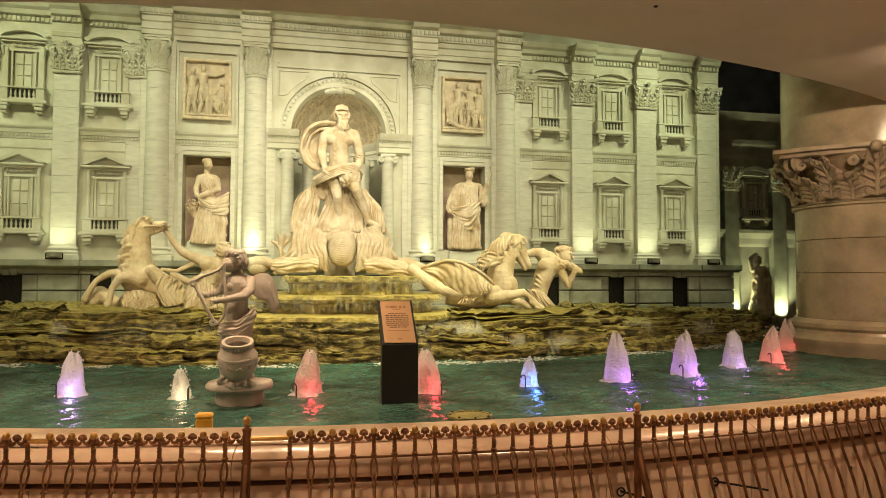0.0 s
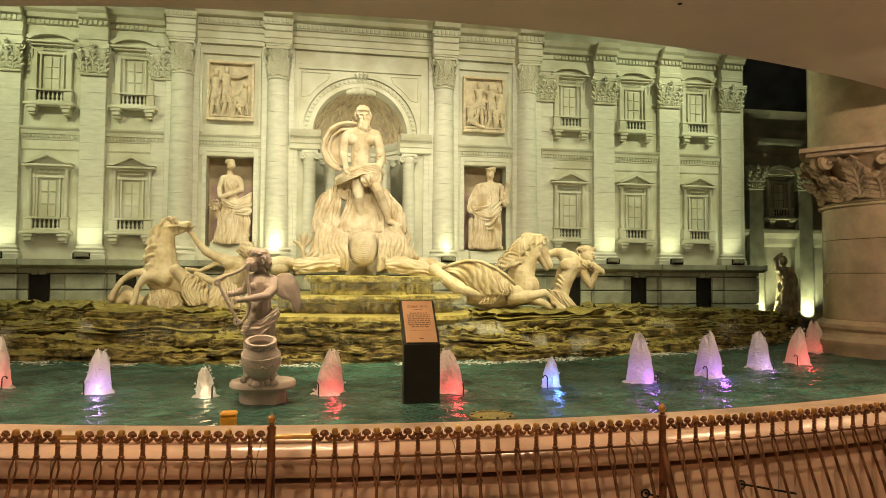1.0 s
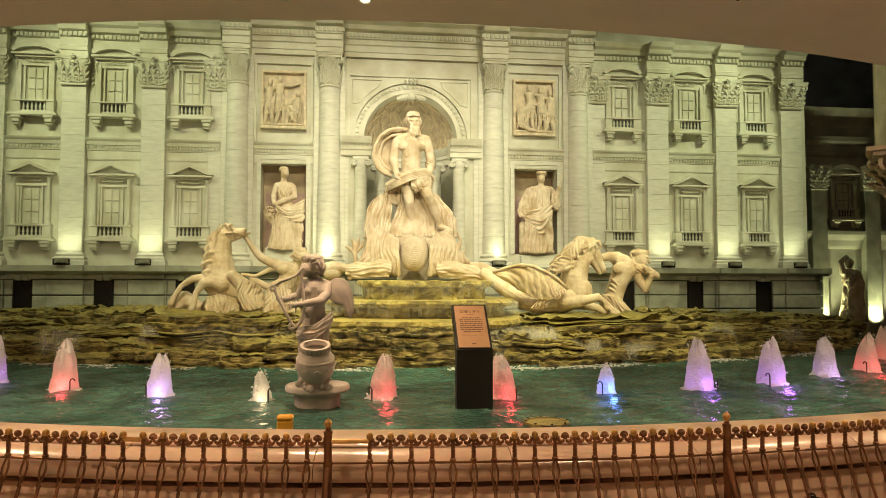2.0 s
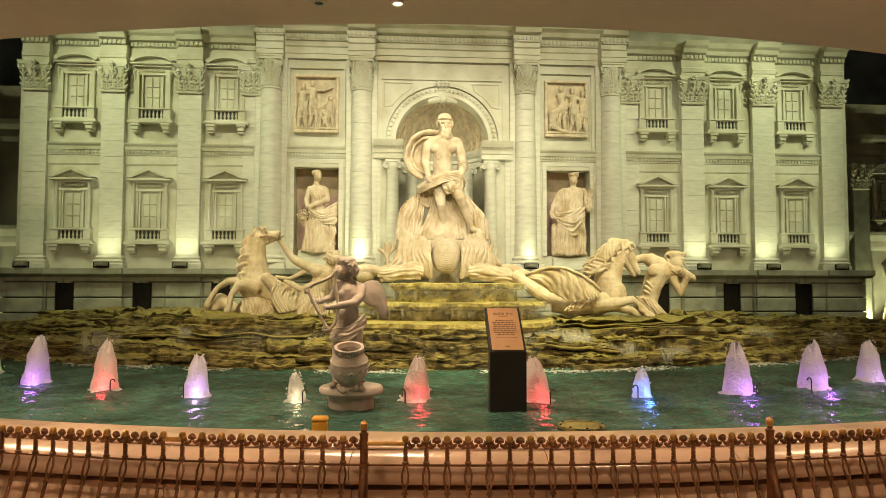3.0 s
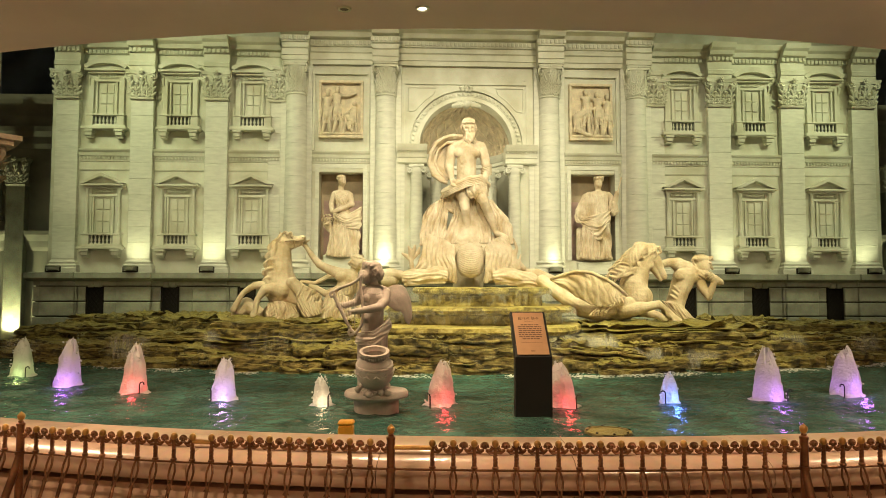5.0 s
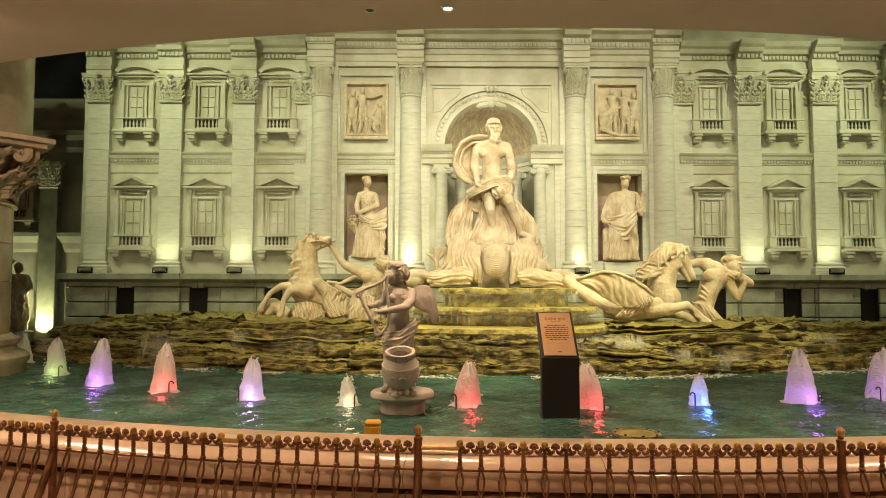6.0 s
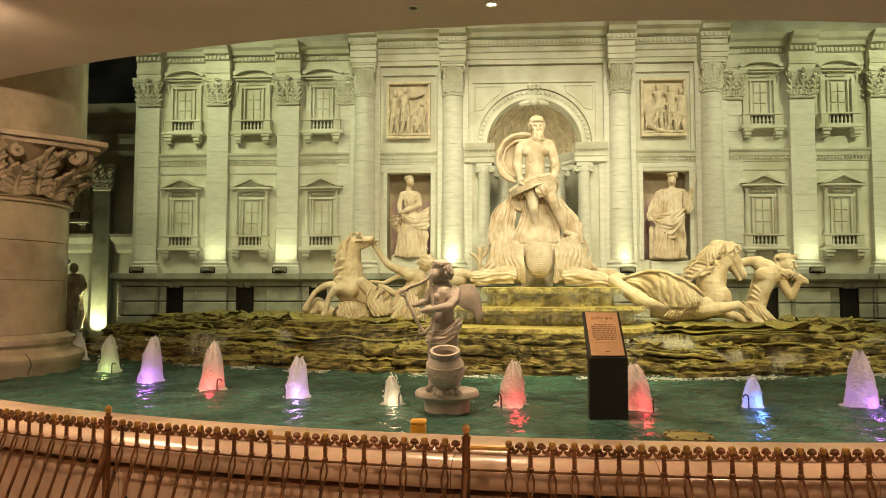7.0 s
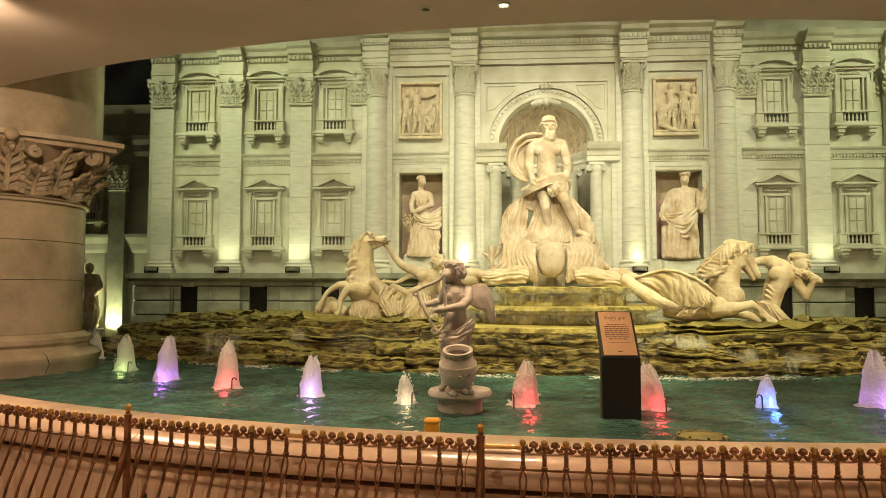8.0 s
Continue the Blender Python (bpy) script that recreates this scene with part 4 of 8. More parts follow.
def at_angle(deg, dr=0.0):
    a = radians(deg)
    return RAIL_C.x + (RAIL_R + dr) * math.sin(a), RAIL_C.y - (RAIL_R + dr) * math.cos(a)


def local(points):
    """Points as (outwards, along, z) to the local frame of a bar, whose -y looks outwards."""
    return [(al, -out, z) for out, al, z in points]


bm = bmesh.new()
tube(bm, local([(0, 0, 0.984), (0, 0, 0.976), (0, 0, 0.968), (0, 0, 0.955), (0, 0, 0.925), (0, 0, 0.912)]), [0.0085, 0.0095, 0.0070, 0.0072, 0.0078, 0.0088], 8)
for k in range(3):
    tube(bm, local([(0.0075 * math.cos(q * 0.7 + 2.1 * k), 0.0075 * math.sin(q * 0.7 + 2.1 * k), 0.918 + 0.0045 * q) for q in range(9)]), 0.0022, 4)
lathe(bm, [(0.009, 0.899), (0.0125, 0.903), (0.0125, 0.909), (0.008, 0.914)], seg=8)
for s in (-1, 1):
    tube(bm, local([(0.0, 0, 0.902), (0.004, s * 0.008, 0.885), (0.011, s * 0.0125, 0.862), (0.020, s * 0.0105, 0.838), (0.027, s * 0.004, 0.815), (0.031, s * 0.005, 0.806), (0.033, s * 0.011, 0.797)]), [0.0035, 0.0042, 0.0042, 0.0042, 0.0038, 0.0034, 0.0026], 6)
tube(bm, local([(0.027, 0, 0.815), (0.050, 0, 0.755), (0.085, 0, 0.67), (0.112, 0, 0.58), (0.115, 0, 0.49), (0.085, 0, 0.40), (0.04, 0, 0.33), (0.01, 0, 0.25), (0.0, 0, 0.02)]), 0.0068, 7)
BAR = finish("bar", bm, BRONZE, True)
bm = bmesh.new()
lathe(bm, [(0.006, 0.981), (0.009, 0.984), (0.0125, 0.990), (0.0135, 0.996), (0.0122, 1.003), (0.008, 1.008), (0.002, 1.0105)], seg=14)
FINIAL = finish("finial", bm, BRASS, True)
# flower head with leafy scrolls that run to the bars on both sides
bm = bmesh.new()
ball(bm, (0, -0.002, 0.987), 0.0105, 10, (1.1, 0.6, 1))
for k in range(13):
    a = radians(-15 + 17.5 * k)
    tube(bm, [(0.009 * math.cos(a), 0, 0.987 + 0.009 * math.sin(a)), (0.0175 * math.cos(a), 0, 0.987 + 0.0165 * math.sin(a))], [0.0042, 0.0016], 5)
for s in (-1, 1):
    for k in range(2):
        ball(bm, (s * 0.0045, -0.008, 0.990 - 0.006 * k), 0.0032, 6)
    tube(bm, [(s * 0.003, 0, 0.976), (s * 0.014, 0, 0.969), (s * 0.024, 0, 0.972), (s * 0.031, 0, 0.981), (s * 0.037, 0, 0.977)], [0.005, 0.0065, 0.0068, 0.0055, 0.004], 6)
    tube(bm, [(s * 0.004, 0, 0.971), (s * 0.018, 0, 0.961), (s * 0.036, 0, 0.964)], [0.004, 0.0055, 0.0048], 5)
    tube(bm, [(s * 0.020, 0, 0.974), (s * 0.026, 0, 0.984), (s * 0.022, 0, 0.990)], [0.004, 0.0035, 0.002], 5)
ROSETTE = finish("rosette", bm, BRONZE, True)
bm = bmesh.new()
lathe(bm, [(0.0155, 0.02), (0.0155, 1.005), (0.0175, 1.008), (0.0175, 1.016), (0.010, 1.021), (0.012, 1.026), (0.008, 1.030)], seg=14)
lathe(bm, [(0.0195, 0.890), (0.0195, 0.904)], seg=14)
tube(bm, local([(0.0, 0, 0.89), (0.030, 0, 0.81), (0.085, 0, 0.69), (0.125, 0, 0.58), (0.125, 0, 0.47), (0.085, 0, 0.39), (0.03, 0, 0.30)]), 0.0155, 10)
POST = finish("post", bm, BRONZE, True)
bm = bmesh.new()
lathe(bm, [(0.007, 1.028), (0.012, 1.033), (0.0155, 1.043), (0.0145, 1.052), (0.009, 1.058), (0.003, 1.063), (0.001, 1.066)], seg=14)
POST_TOP = finish("post_finial", bm, BRASS, True)
bm = bmesh.new()
w = radians(PITCH) * RAIL_R / 2
tube(bm, [(-w, 0, 0.897), (w, 0, 0.897)], 0.0045, 7)
RAILBIT = finish("lower_rail", bm, BRONZE, True)
bm = bmesh.new()
tube(bm, [(-w, 0, 0.978), (w, 0, 0.978)], 0.009, 8)
TUBEBIT = finish("brass_sleeve", bm, BRASS, True)
for i in range(-90, 101):
    a = POST0 + PITCH * i
    turn = radians(a)
    if abs(a) > 46:
        continue
    x, y = at_angle(a)
    xm, ym = at_angle(a + PITCH / 2)
    gap = i in (0, 1, -10)
    piece("lower_rail", RAILBIT, fence, (xm, ym, 0), turn)
    if gap:
        piece("brass_sleeve", TUBEBIT, fence, (xm, ym, 0), turn)
    else:
        piece("rosette", ROSETTE, fence, (xm, ym, 0), turn)
    if i % 20 == 0:
        piece("post", POST, fence, (x, y, 0), turn)
        piece("post_finial", POST_TOP, fence, (x, y, 0), turn)
    elif i != 1:
        piece("bar", BAR, fence, (x, y, 0), turn)
        piece("finial", FINIAL, fence, (x, y, 0), turn)

# ---- two huge columns in the pool ----


def huge_column(cx, cy):
    col = thing("pool_column", "huge cream marble column with a carved leafy capital", "column", "huge columns in the pool", "structure", (cx, cy, 0))
    bm = bmesh.new()
    lathe(bm, [(1.25, 0.3), (1.25, 0.66), (1.28, 0.70), (1.28, 0.76), (1.24, 0.80), (1.15, 0.83), (1.13, 0.88), (1.17, 0.92), (1.17, 0.97), (1.10, 1.0), (1.07, 1.03)], seg=72)
    part("base", bm, CREAM, col, smooth=True)
    for z_a, z_b in ((1.032, 1.66), (1.666, 2.12), (2.126, 2.56)):
        bm = bmesh.new()
        lathe(bm, [(1.046, z_a), (1.05, z_a + 0.005), (1.05, z_b - 0.005), (1.046, z_b)], seg=72)
        part("drum", bm, CREAM, col, smooth=True)
    bm = bmesh.new()
    lathe(bm, [(1.05, 2.56), (1.09, 2.575), (1.09, 2.60), (1.05, 2.615)], seg=72)
    part("astragal", bm, CREAM, col, smooth=True)
    piece("capital", HUGE_CAP, col, (0, 0, 2.60), math.pi / 4)
    bm = bmesh.new()
    lathe(bm, [(1.22, 3.30), (1.22, 6.5)], seg=72)
    part("upper_drum", bm, CREAM, col, smooth=True)
    return col


HUGE_CAP = capital_mesh("capital", 1.0, 0.74, CARVED, seg=64, rows=12, lobes=True)
huge_column(-7.0, 8.65)
huge_column(7.5, 8.65)

# crack in the base of one column
bm = bmesh.new()
tube(bm, [(-5.79, 8.02, 0.60), (-5.785, 8.035, 0.66), (-5.765, 8.045, 0.70), (-5.77, 8.03, 0.745), (-5.80, 8.05, 0.79), (-5.87, 8.085, 0.83)], [0.004, 0.006, 0.004, 0.006, 0.005, 0.003], 5)
solid("base_crack", bm, BLACK, "dark jagged crack in a column's base", "crack", kind="structure")
# stays between the rim and the railing, and empty bolt holes
for a, end in ((-1.53, -1.05), (3.6, 4.05), (6.8, 7.5), (-16.8, None), (-15.9, None), (12.6, None), (-4.9, None)):
    def on_rim(deg, r, z):
        return (RAIL_C.x + r * math.sin(radians(deg)), RAIL_C.y - r * math.cos(radians(deg)), z)
    if end is None:
        bm = bmesh.new()
        tube(bm, [on_rim(a, 8.84, 0.62), on_rim(a, 8.854, 0.62)], 0.012, 10)
        solid("bolt_hole", bm, BLACK, "dark empty bolt hole in the marble panel", "hole", "bolt holes", "structure")
        continue
    stay = thing("rail_stay", "dark iron stay with a ring plate on the marble", "stay", "stays of the railing")
    bm = bmesh.new()
    tube(bm, [on_rim(a, 8.84, 0.65), on_rim(end, 9.06, 0.66)], 0.005, 7)
    part("rod", bm, IRON, stay)
    bm = bmesh.new()
    c = Vector(on_rim(a, 8.856, 0.65))
    tube(bm, [c + Vector((0.018 * math.cos(k * math.pi / 8), 0, 0.018 * math.sin(k * math.pi / 8))) for k in range(17)], 0.004, 6)
    part("ring_plate", bm, IRON, stay)

# ---- statues: smooth plain shapes, each one mesh ----


def limb(bm, *beads):
    """A soft limb: rounded beads joined by tapering tubes."""
    for (p, r) in beads:
        ball(bm, p, r, 14)
    for (p, r), (q, s) in zip(beads, beads[1:]):
        a, b = Vector(p), Vector(q)
        if (b - a).length > 1e-4:
            tube(bm, [a, a.lerp(b, 0.5), b], [r * 0.99, (r + s) * 0.5, s * 0.99], 12)


def rod(bm, r, *points):
    tube(bm, points, r, 8)


def folds(bm, n, r, a0, a1, b0, b1, *mid):
    """n ridges of cloth or shell from the edge a0-a1 to the edge b0-b1, over the edge mid if given."""
    for i in range(n):
        t = i / max(1, n - 1)
        a, b = Vector(a0).lerp(Vector(a1), t), Vector(b0).lerp(Vector(b1), t)
        m = Vector(mid[0]).lerp(Vector(mid[1]), t) if mid else a.lerp(b, 0.5) + Vector((0.012 * math.sin(2.3 * i), -0.012, 0))
        pts = []
        for j in range(9):
            u = j / 8
            pts.append(a * (1 - u) ** 2 + m * 2 * u * (1 - u) + b * u * u + Vector((r * 0.5 * math.sin(5 * u + 1.7 * i), 0, 0)))
        tube(bm, pts, [r * (0.75 + 0.25 * math.sin(3 * k + i)) for k in range(9)], 8)


def merged(name, bm, voxel, material, smooth_steps=2):
    """One closed skin over all that is in bm."""
    data = finish(name, bm, material)
    ob = new(name, data)
    mod = ob.modifiers.new("skin", "REMESH")
    mod.mode, mod.voxel_size = "VOXEL", voxel
    sm = ob.modifiers.new("soft", "SMOOTH")
    sm.factor, sm.iterations = 0.5, smooth_steps
    skin = bpy.data.meshes.new_from_object(ob.evaluated_get(bpy.context.evaluated_depsgraph_get()))
    bpy.data.objects.remove(ob)
    skin.materials.clear()
    skin.materials.append(material)
    skin.polygons.foreach_set("use_smooth", [True] * len(skin.polygons))
    return skin


def carve(data, depth, freq, upright):
    """Cuts ridges into a skin; depth: a function of the place; upright: how long the ridges run along z."""
    n = len(data.vertices)
    co, no = np.empty(n * 3), np.empty(n * 3)
    data.vertices.foreach_get("co", co)
    data.vertex_normals.foreach_get("vector", no)
    co, no = co.reshape(-1, 3), no.reshape(-1, 3)
    out = co.copy()
    for i, (x, y, z) in enumerate(co.tolist()):
        d = depth(x, y, z)
        if d:
            w = noise.noise((x * 3.1, y * 3.1, z * 2.3)) * 0.9
            r = noise.noise((x * freq + w, y * freq, z * freq * upright + w))
            q = noise.noise((x * freq * 2.3 - w, y * freq * 2.3, z * freq * 2.3 * upright + 5))
            out[i] += no[i] * d * ((0.5 - 2.4 * abs(r)) + 0.35 * (0.5 - 2.4 * abs(q)))
    data.vertices.foreach_set("co", out.ravel())
    data.update()


def statue(name, shape, at, voxel, material, label, group="", extra=None, category="statue", cut=None, soft=5):
    bm = bmesh.new()
    shape(bm)
    data = merged(name, bm, voxel, material, soft)
    if cut:
        carve(data, *cut)
    if extra:
        bm = bmesh.new()
        bm.from_mesh(data)
        more = bmesh.new()
        extra(more)
        bmesh.ops.recalc_face_normals(more, faces=more.faces[:])
        spare = bpy.data.meshes.new("spare")
        more.to_mesh(spare)
        more.free()
        bm.from_mesh(spare)
        bpy.data.meshes.remove(spare)
        bm.to_mesh(data)
        bm.free()
        data.polygons.foreach_set("use_smooth", [True] * len(data.polygons))
    ob = new(name, data)
    ob.location = at
    return tagged(ob, label, category, group)


def mixed(row, u):
    """A point on the smooth curve through a row of points, u from 0 to 1."""
    n = len(row) - 1
    t = min(max(u, 0.0), 0.9999) * n
    i, f = int(t), t - int(t)
    p1, p2 = row[i], row[i + 1]
    p0, p3 = (row[i - 1] if i else p1 * 2 - p2), (row[i + 2] if i + 2 <= n else p2 * 2 - p1)
    return ((p1 * 2) + (p2 - p0) * f + (p0 * 2 - p1 * 5 + p2 * 4 - p3) * f * f + (p1 * 3 - p0 - p2 * 3 + p3) * f ** 3) * 0.5


def drape(bm, rows, n, amp, thick=0.025, seed=0, nu=0, nv=26):
    """A sheet of cloth, shell or wing over rows of points, pleated n times along each row."""
    grid = [[Vector(p) for p in row] for row in rows]
    nu = nu or max(12, n * 8)
    lattice = []
    for j in range(nv + 1):
        v = j / nv
        line = [mixed(col, v) for col in ([row[k] for row in grid] for k in range(len(grid[0])))]
        lattice.append([mixed(line, i / nu) for i in range(nu + 1)])
    loops = []
    for j in range(nv + 1):
        front, rear = [], []
        for i in range(nu + 1):
            p = lattice[j][i]
            du = lattice[j][min(i + 1, nu)] - lattice[j][max(i - 1, 0)]
            dv = lattice[min(j + 1, nv)][i] - lattice[max(j - 1, 0)][i]
            nor = du.cross(dv)
            nor = nor.normalized() if nor.length > 1e-9 else Vector((0, -1, 0))
            if nor.y > 0:
                nor = -nor
            u, v = i / nu, j / nv
            w = 0.9 * noise.noise((u * 2.6 + seed, v * 1.9, 0.3)) + 0.45 * noise.noise((u * 5.5, v * 4.2 + seed, 1.9))
            w2 = 1.1 * noise.noise((u * 2.1, v * 2.3 + seed, 6.1))
            s1 = abs(math.sin(math.pi * (n * u + 1.3 * w)))
            s2 = abs(math.sin(math.pi * (0.57 * n * u + w2 + 0.45 * v)))
            h = 0.75 * s1 * (0.35 + 0.65 * s2) + 0.6 * s2 * (0.7 + 0.6 * noise.noise((u * n * 0.7, v * 2.5, seed + 4.0)))
            h += 0.16 * abs(math.sin(math.pi * (2.2 * n * u - 2.0 * w)))
            front.append(p + nor * amp * h)
            rear.append(p - nor * thick)
        loops.append(front + rear[::-1])
    rings(bm, loops)


def locks(bm, n, r, a0, a1, m0, m1, b0, b1, wave=0.5):
    """n curling strands of hair from the edge a0-a1 over m0-m1 to the edge b0-b1."""
    for i in range(n):
        t = i / max(1, n - 1)
        a, m, b = Vector(a0).lerp(Vector(a1), t), Vector(m0).lerp(Vector(m1), t), Vector(b0).lerp(Vector(b1), t)
        side = (b - a).cross(Vector((0, 1, 0))).normalized()
        pts = []
        for j in range(13):
            u = j / 12
            sway = wave * r * 1.6 * math.sin(7.5 * u + 1.9 * i) * (0.3 + u)
            pts.append(a * (1 - u) ** 2 + m * 2 * u * (1 - u) + b * u * u + side * sway + Vector((0, -0.5 * r * math.cos(6 * u + 2.3 * i), 0)))
        tube(bm, pts, [r * (0.55 + 0.6 * math.sin(math.pi * (0.15 + 0.8 * k / 12))) * (1 - 0.5 * (k / 12) ** 3) for k in range(13)], 7)


def egg(bm, p, sx, sy, sz):
    ball(bm, p, 1.0, 18, (sx, sy, sz))


def curl(bm, centre, radius, turns, thick, start=0.0):
    """A flat spiral scroll in the plane that faces the gallery."""
    pts = []
    for j in range(25):
        t = j / 24
        a = start + 2 * math.pi * turns * t
        q = radius * (1 - 0.8 * t)
        pts.append(Vector(centre) + Vector((q * math.cos(a), -0.006 * t, q * math.sin(a))))
    tube(bm, pts, [thick * (1 - 0.4 * k / 24) for k in range(25)], 7)


def god_shape(bm):
    """A standing bearded sea god, his legs bare below a cloth round the hips."""
    egg(bm, (0.027, -0.03, 2.126), 0.0920, 0.0969, 0.1259)
    egg(bm, (-0.000, 0.0, 2.243), 0.1259, 0.1211, 0.0823)
    egg(bm, (-0.097, 0.03, 2.129), 0.0484, 0.0775, 0.0872)
    egg(bm, (0.112, 0.04, 2.144), 0.0436, 0.0775, 0.0872)
    egg(bm, (-0.024, -0.115, 2.140), 0.0407, 0.0213, 0.0126)
    egg(bm, (0.064, -0.115, 2.141), 0.0407, 0.0213, 0.0126)
    limb(bm, ((0.020, -0.12, 2.135), 0.0145), ((0.017, -0.15, 2.059), 0.0213))
    egg(bm, (-0.032, -0.09, 2.072), 0.0349, 0.0310, 0.0329)
    egg(bm, (0.071, -0.09, 2.074), 0.0349, 0.0310, 0.0329)
    egg(bm, (0.032, -0.09, 1.955), 0.0775, 0.0581, 0.0775)
    limb(bm, ((0.010, 0.01, 2.006), 0.0872), ((-0.010, 0.01, 1.887), 0.1066))
    limb(bm, ((-0.225, 0.02, 1.797), 0.1066), ((-0.010, 0.01, 1.847), 0.1211), ((0.218, 0.02, 1.802), 0.1066))
    egg(bm, (-0.124, -0.075, 1.700), 0.1356, 0.0872, 0.1017)
    egg(bm, (0.082, -0.075, 1.693), 0.1259, 0.0872, 0.1017)
    limb(bm, ((-0.020, 0.0, 1.746), 0.1841), ((-0.030, 0.0, 1.509), 0.1695), ((-0.031, 0.0, 1.272), 0.1744))
    for dz in (0.0, -0.085, -0.17):
        for dx in (-0.05, 0.05):
            c = Vector((-0.041, -0.142, 1.512))
            egg(bm, (c.x + dx, c.y + 0.012, c.z + dz), 0.0504, 0.0252, 0.0407)
    limb(bm, ((-0.276, 0.0, 1.753), 0.0969), ((-0.305, 0.0, 1.604), 0.0852), ((-0.325, -0.02, 1.462), 0.0775), ((-0.309, -0.08, 1.354), 0.0678), ((-0.293, -0.15, 1.235), 0.0484))
    egg(bm, (-0.275, -0.18, 1.182), 0.0581, 0.0533, 0.0484)
    for k in range(4):
        limb(bm, ((-0.306, -0.21, 1.167), 0.0184), ((Vector((-0.306, -0.22, 1.118)) + Vector((0.028 * k, 0, -0.012 * k))), 0.0155))
    limb(bm, ((0.246, 0.0, 1.749), 0.0920), ((0.294, 0.0, 1.591), 0.0823), ((0.321, -0.02, 1.430), 0.0775), ((0.285, -0.08, 1.271), 0.0678), ((0.242, -0.12, 1.206), 0.0581))
    limb(bm, ((-0.119, 0.0, 1.133), 0.1453), ((0.126, 0.0, 1.135), 0.1453))
    limb(bm, ((-0.112, -0.04, 1.049), 0.1308), ((-0.077, -0.1, 0.865), 0.1066), ((-0.062, -0.15, 0.704), 0.0775), ((-0.039, -0.1, 0.554), 0.0775), ((-0.019, -0.1, 0.399), 0.0581), ((-0.002, -0.12, 0.233), 0.0446))
    egg(bm, (-0.065, -0.2, 0.698), 0.0484, 0.0291, 0.0484)
    limb(bm, ((0.005, -0.15, 0.183), 0.0484), ((0.037, -0.24, 0.129), 0.0387))
    limb(bm, ((0.142, -0.04, 1.051), 0.1308), ((0.200, -0.15, 0.938), 0.1114), ((0.250, -0.23, 0.822), 0.0872), ((0.334, -0.16, 0.647), 0.0833), ((0.395, -0.13, 0.476), 0.0620), ((0.454, -0.12, 0.332), 0.0465))
    egg(bm, (0.245, -0.28, 0.815), 0.0484, 0.0329, 0.0484)
    limb(bm, ((0.480, -0.14, 0.292), 0.0533), ((0.571, -0.19, 0.259), 0.0446), ((0.634, -0.22, 0.228), 0.0329))
    limb(bm, ((-0.423, -0.02, 1.020), 0.0581), ((-0.235, -0.15, 1.100), 0.0678), ((-0.025, -0.18, 1.194), 0.0630), ((0.191, -0.15, 1.249), 0.0630), ((0.336, -0.06, 1.138), 0.0533))
    limb(bm, ((-0.361, 0.04, 0.960), 0.0775), ((-0.379, 0.08, 0.827), 0.0872), ((-0.261, 0.08, 0.709), 0.0581))
    limb(bm, ((-0.553, 0.16, 0.756), 0.0969), ((-0.613, 0.12, 0.484), 0.1550), ((-0.632, 0.1, 0.158), 0.1550))
    limb(bm, ((0.438, 0.16, 0.723), 0.0872), ((0.572, 0.12, 0.491), 0.1356), ((0.607, 0.1, 0.163), 0.1453))
    limb(bm, ((-0.009, 0.16, 0.939), 0.1550), ((-0.003, 0.12, 0.537), 0.2325), ((-0.005, 0.1, 0.121), 0.3294))
    limb(bm, ((0.0, 0.05, 0.05), 0.3), ((0.0, 0.02, -0.8), 0.26))
    locks(bm, 9, 0.0165, (-0.047, -0.1, 2.040), (0.099, -0.1, 2.042), (-0.062, -0.17, 1.906), (0.113, -0.17, 1.909), (-0.040, -0.13, 1.866), (0.097, -0.13, 1.868), 0.8)
    locks(bm, 5, 0.0155, (-0.010, -0.13, 2.014), (0.068, -0.13, 2.015), (-0.006, -0.2, 1.901), (0.062, -0.2, 1.901), (-0.002, -0.14, 1.816), (0.057, -0.14, 1.817), 0.8)
    locks(bm, 9, 0.0184, (-0.083, -0.06, 2.276), (0.093, -0.06, 2.279), (-0.126, -0.11, 2.175), (0.128, -0.11, 2.178), (-0.113, -0.06, 2.029), (0.123, -0.05, 2.034), 0.6)


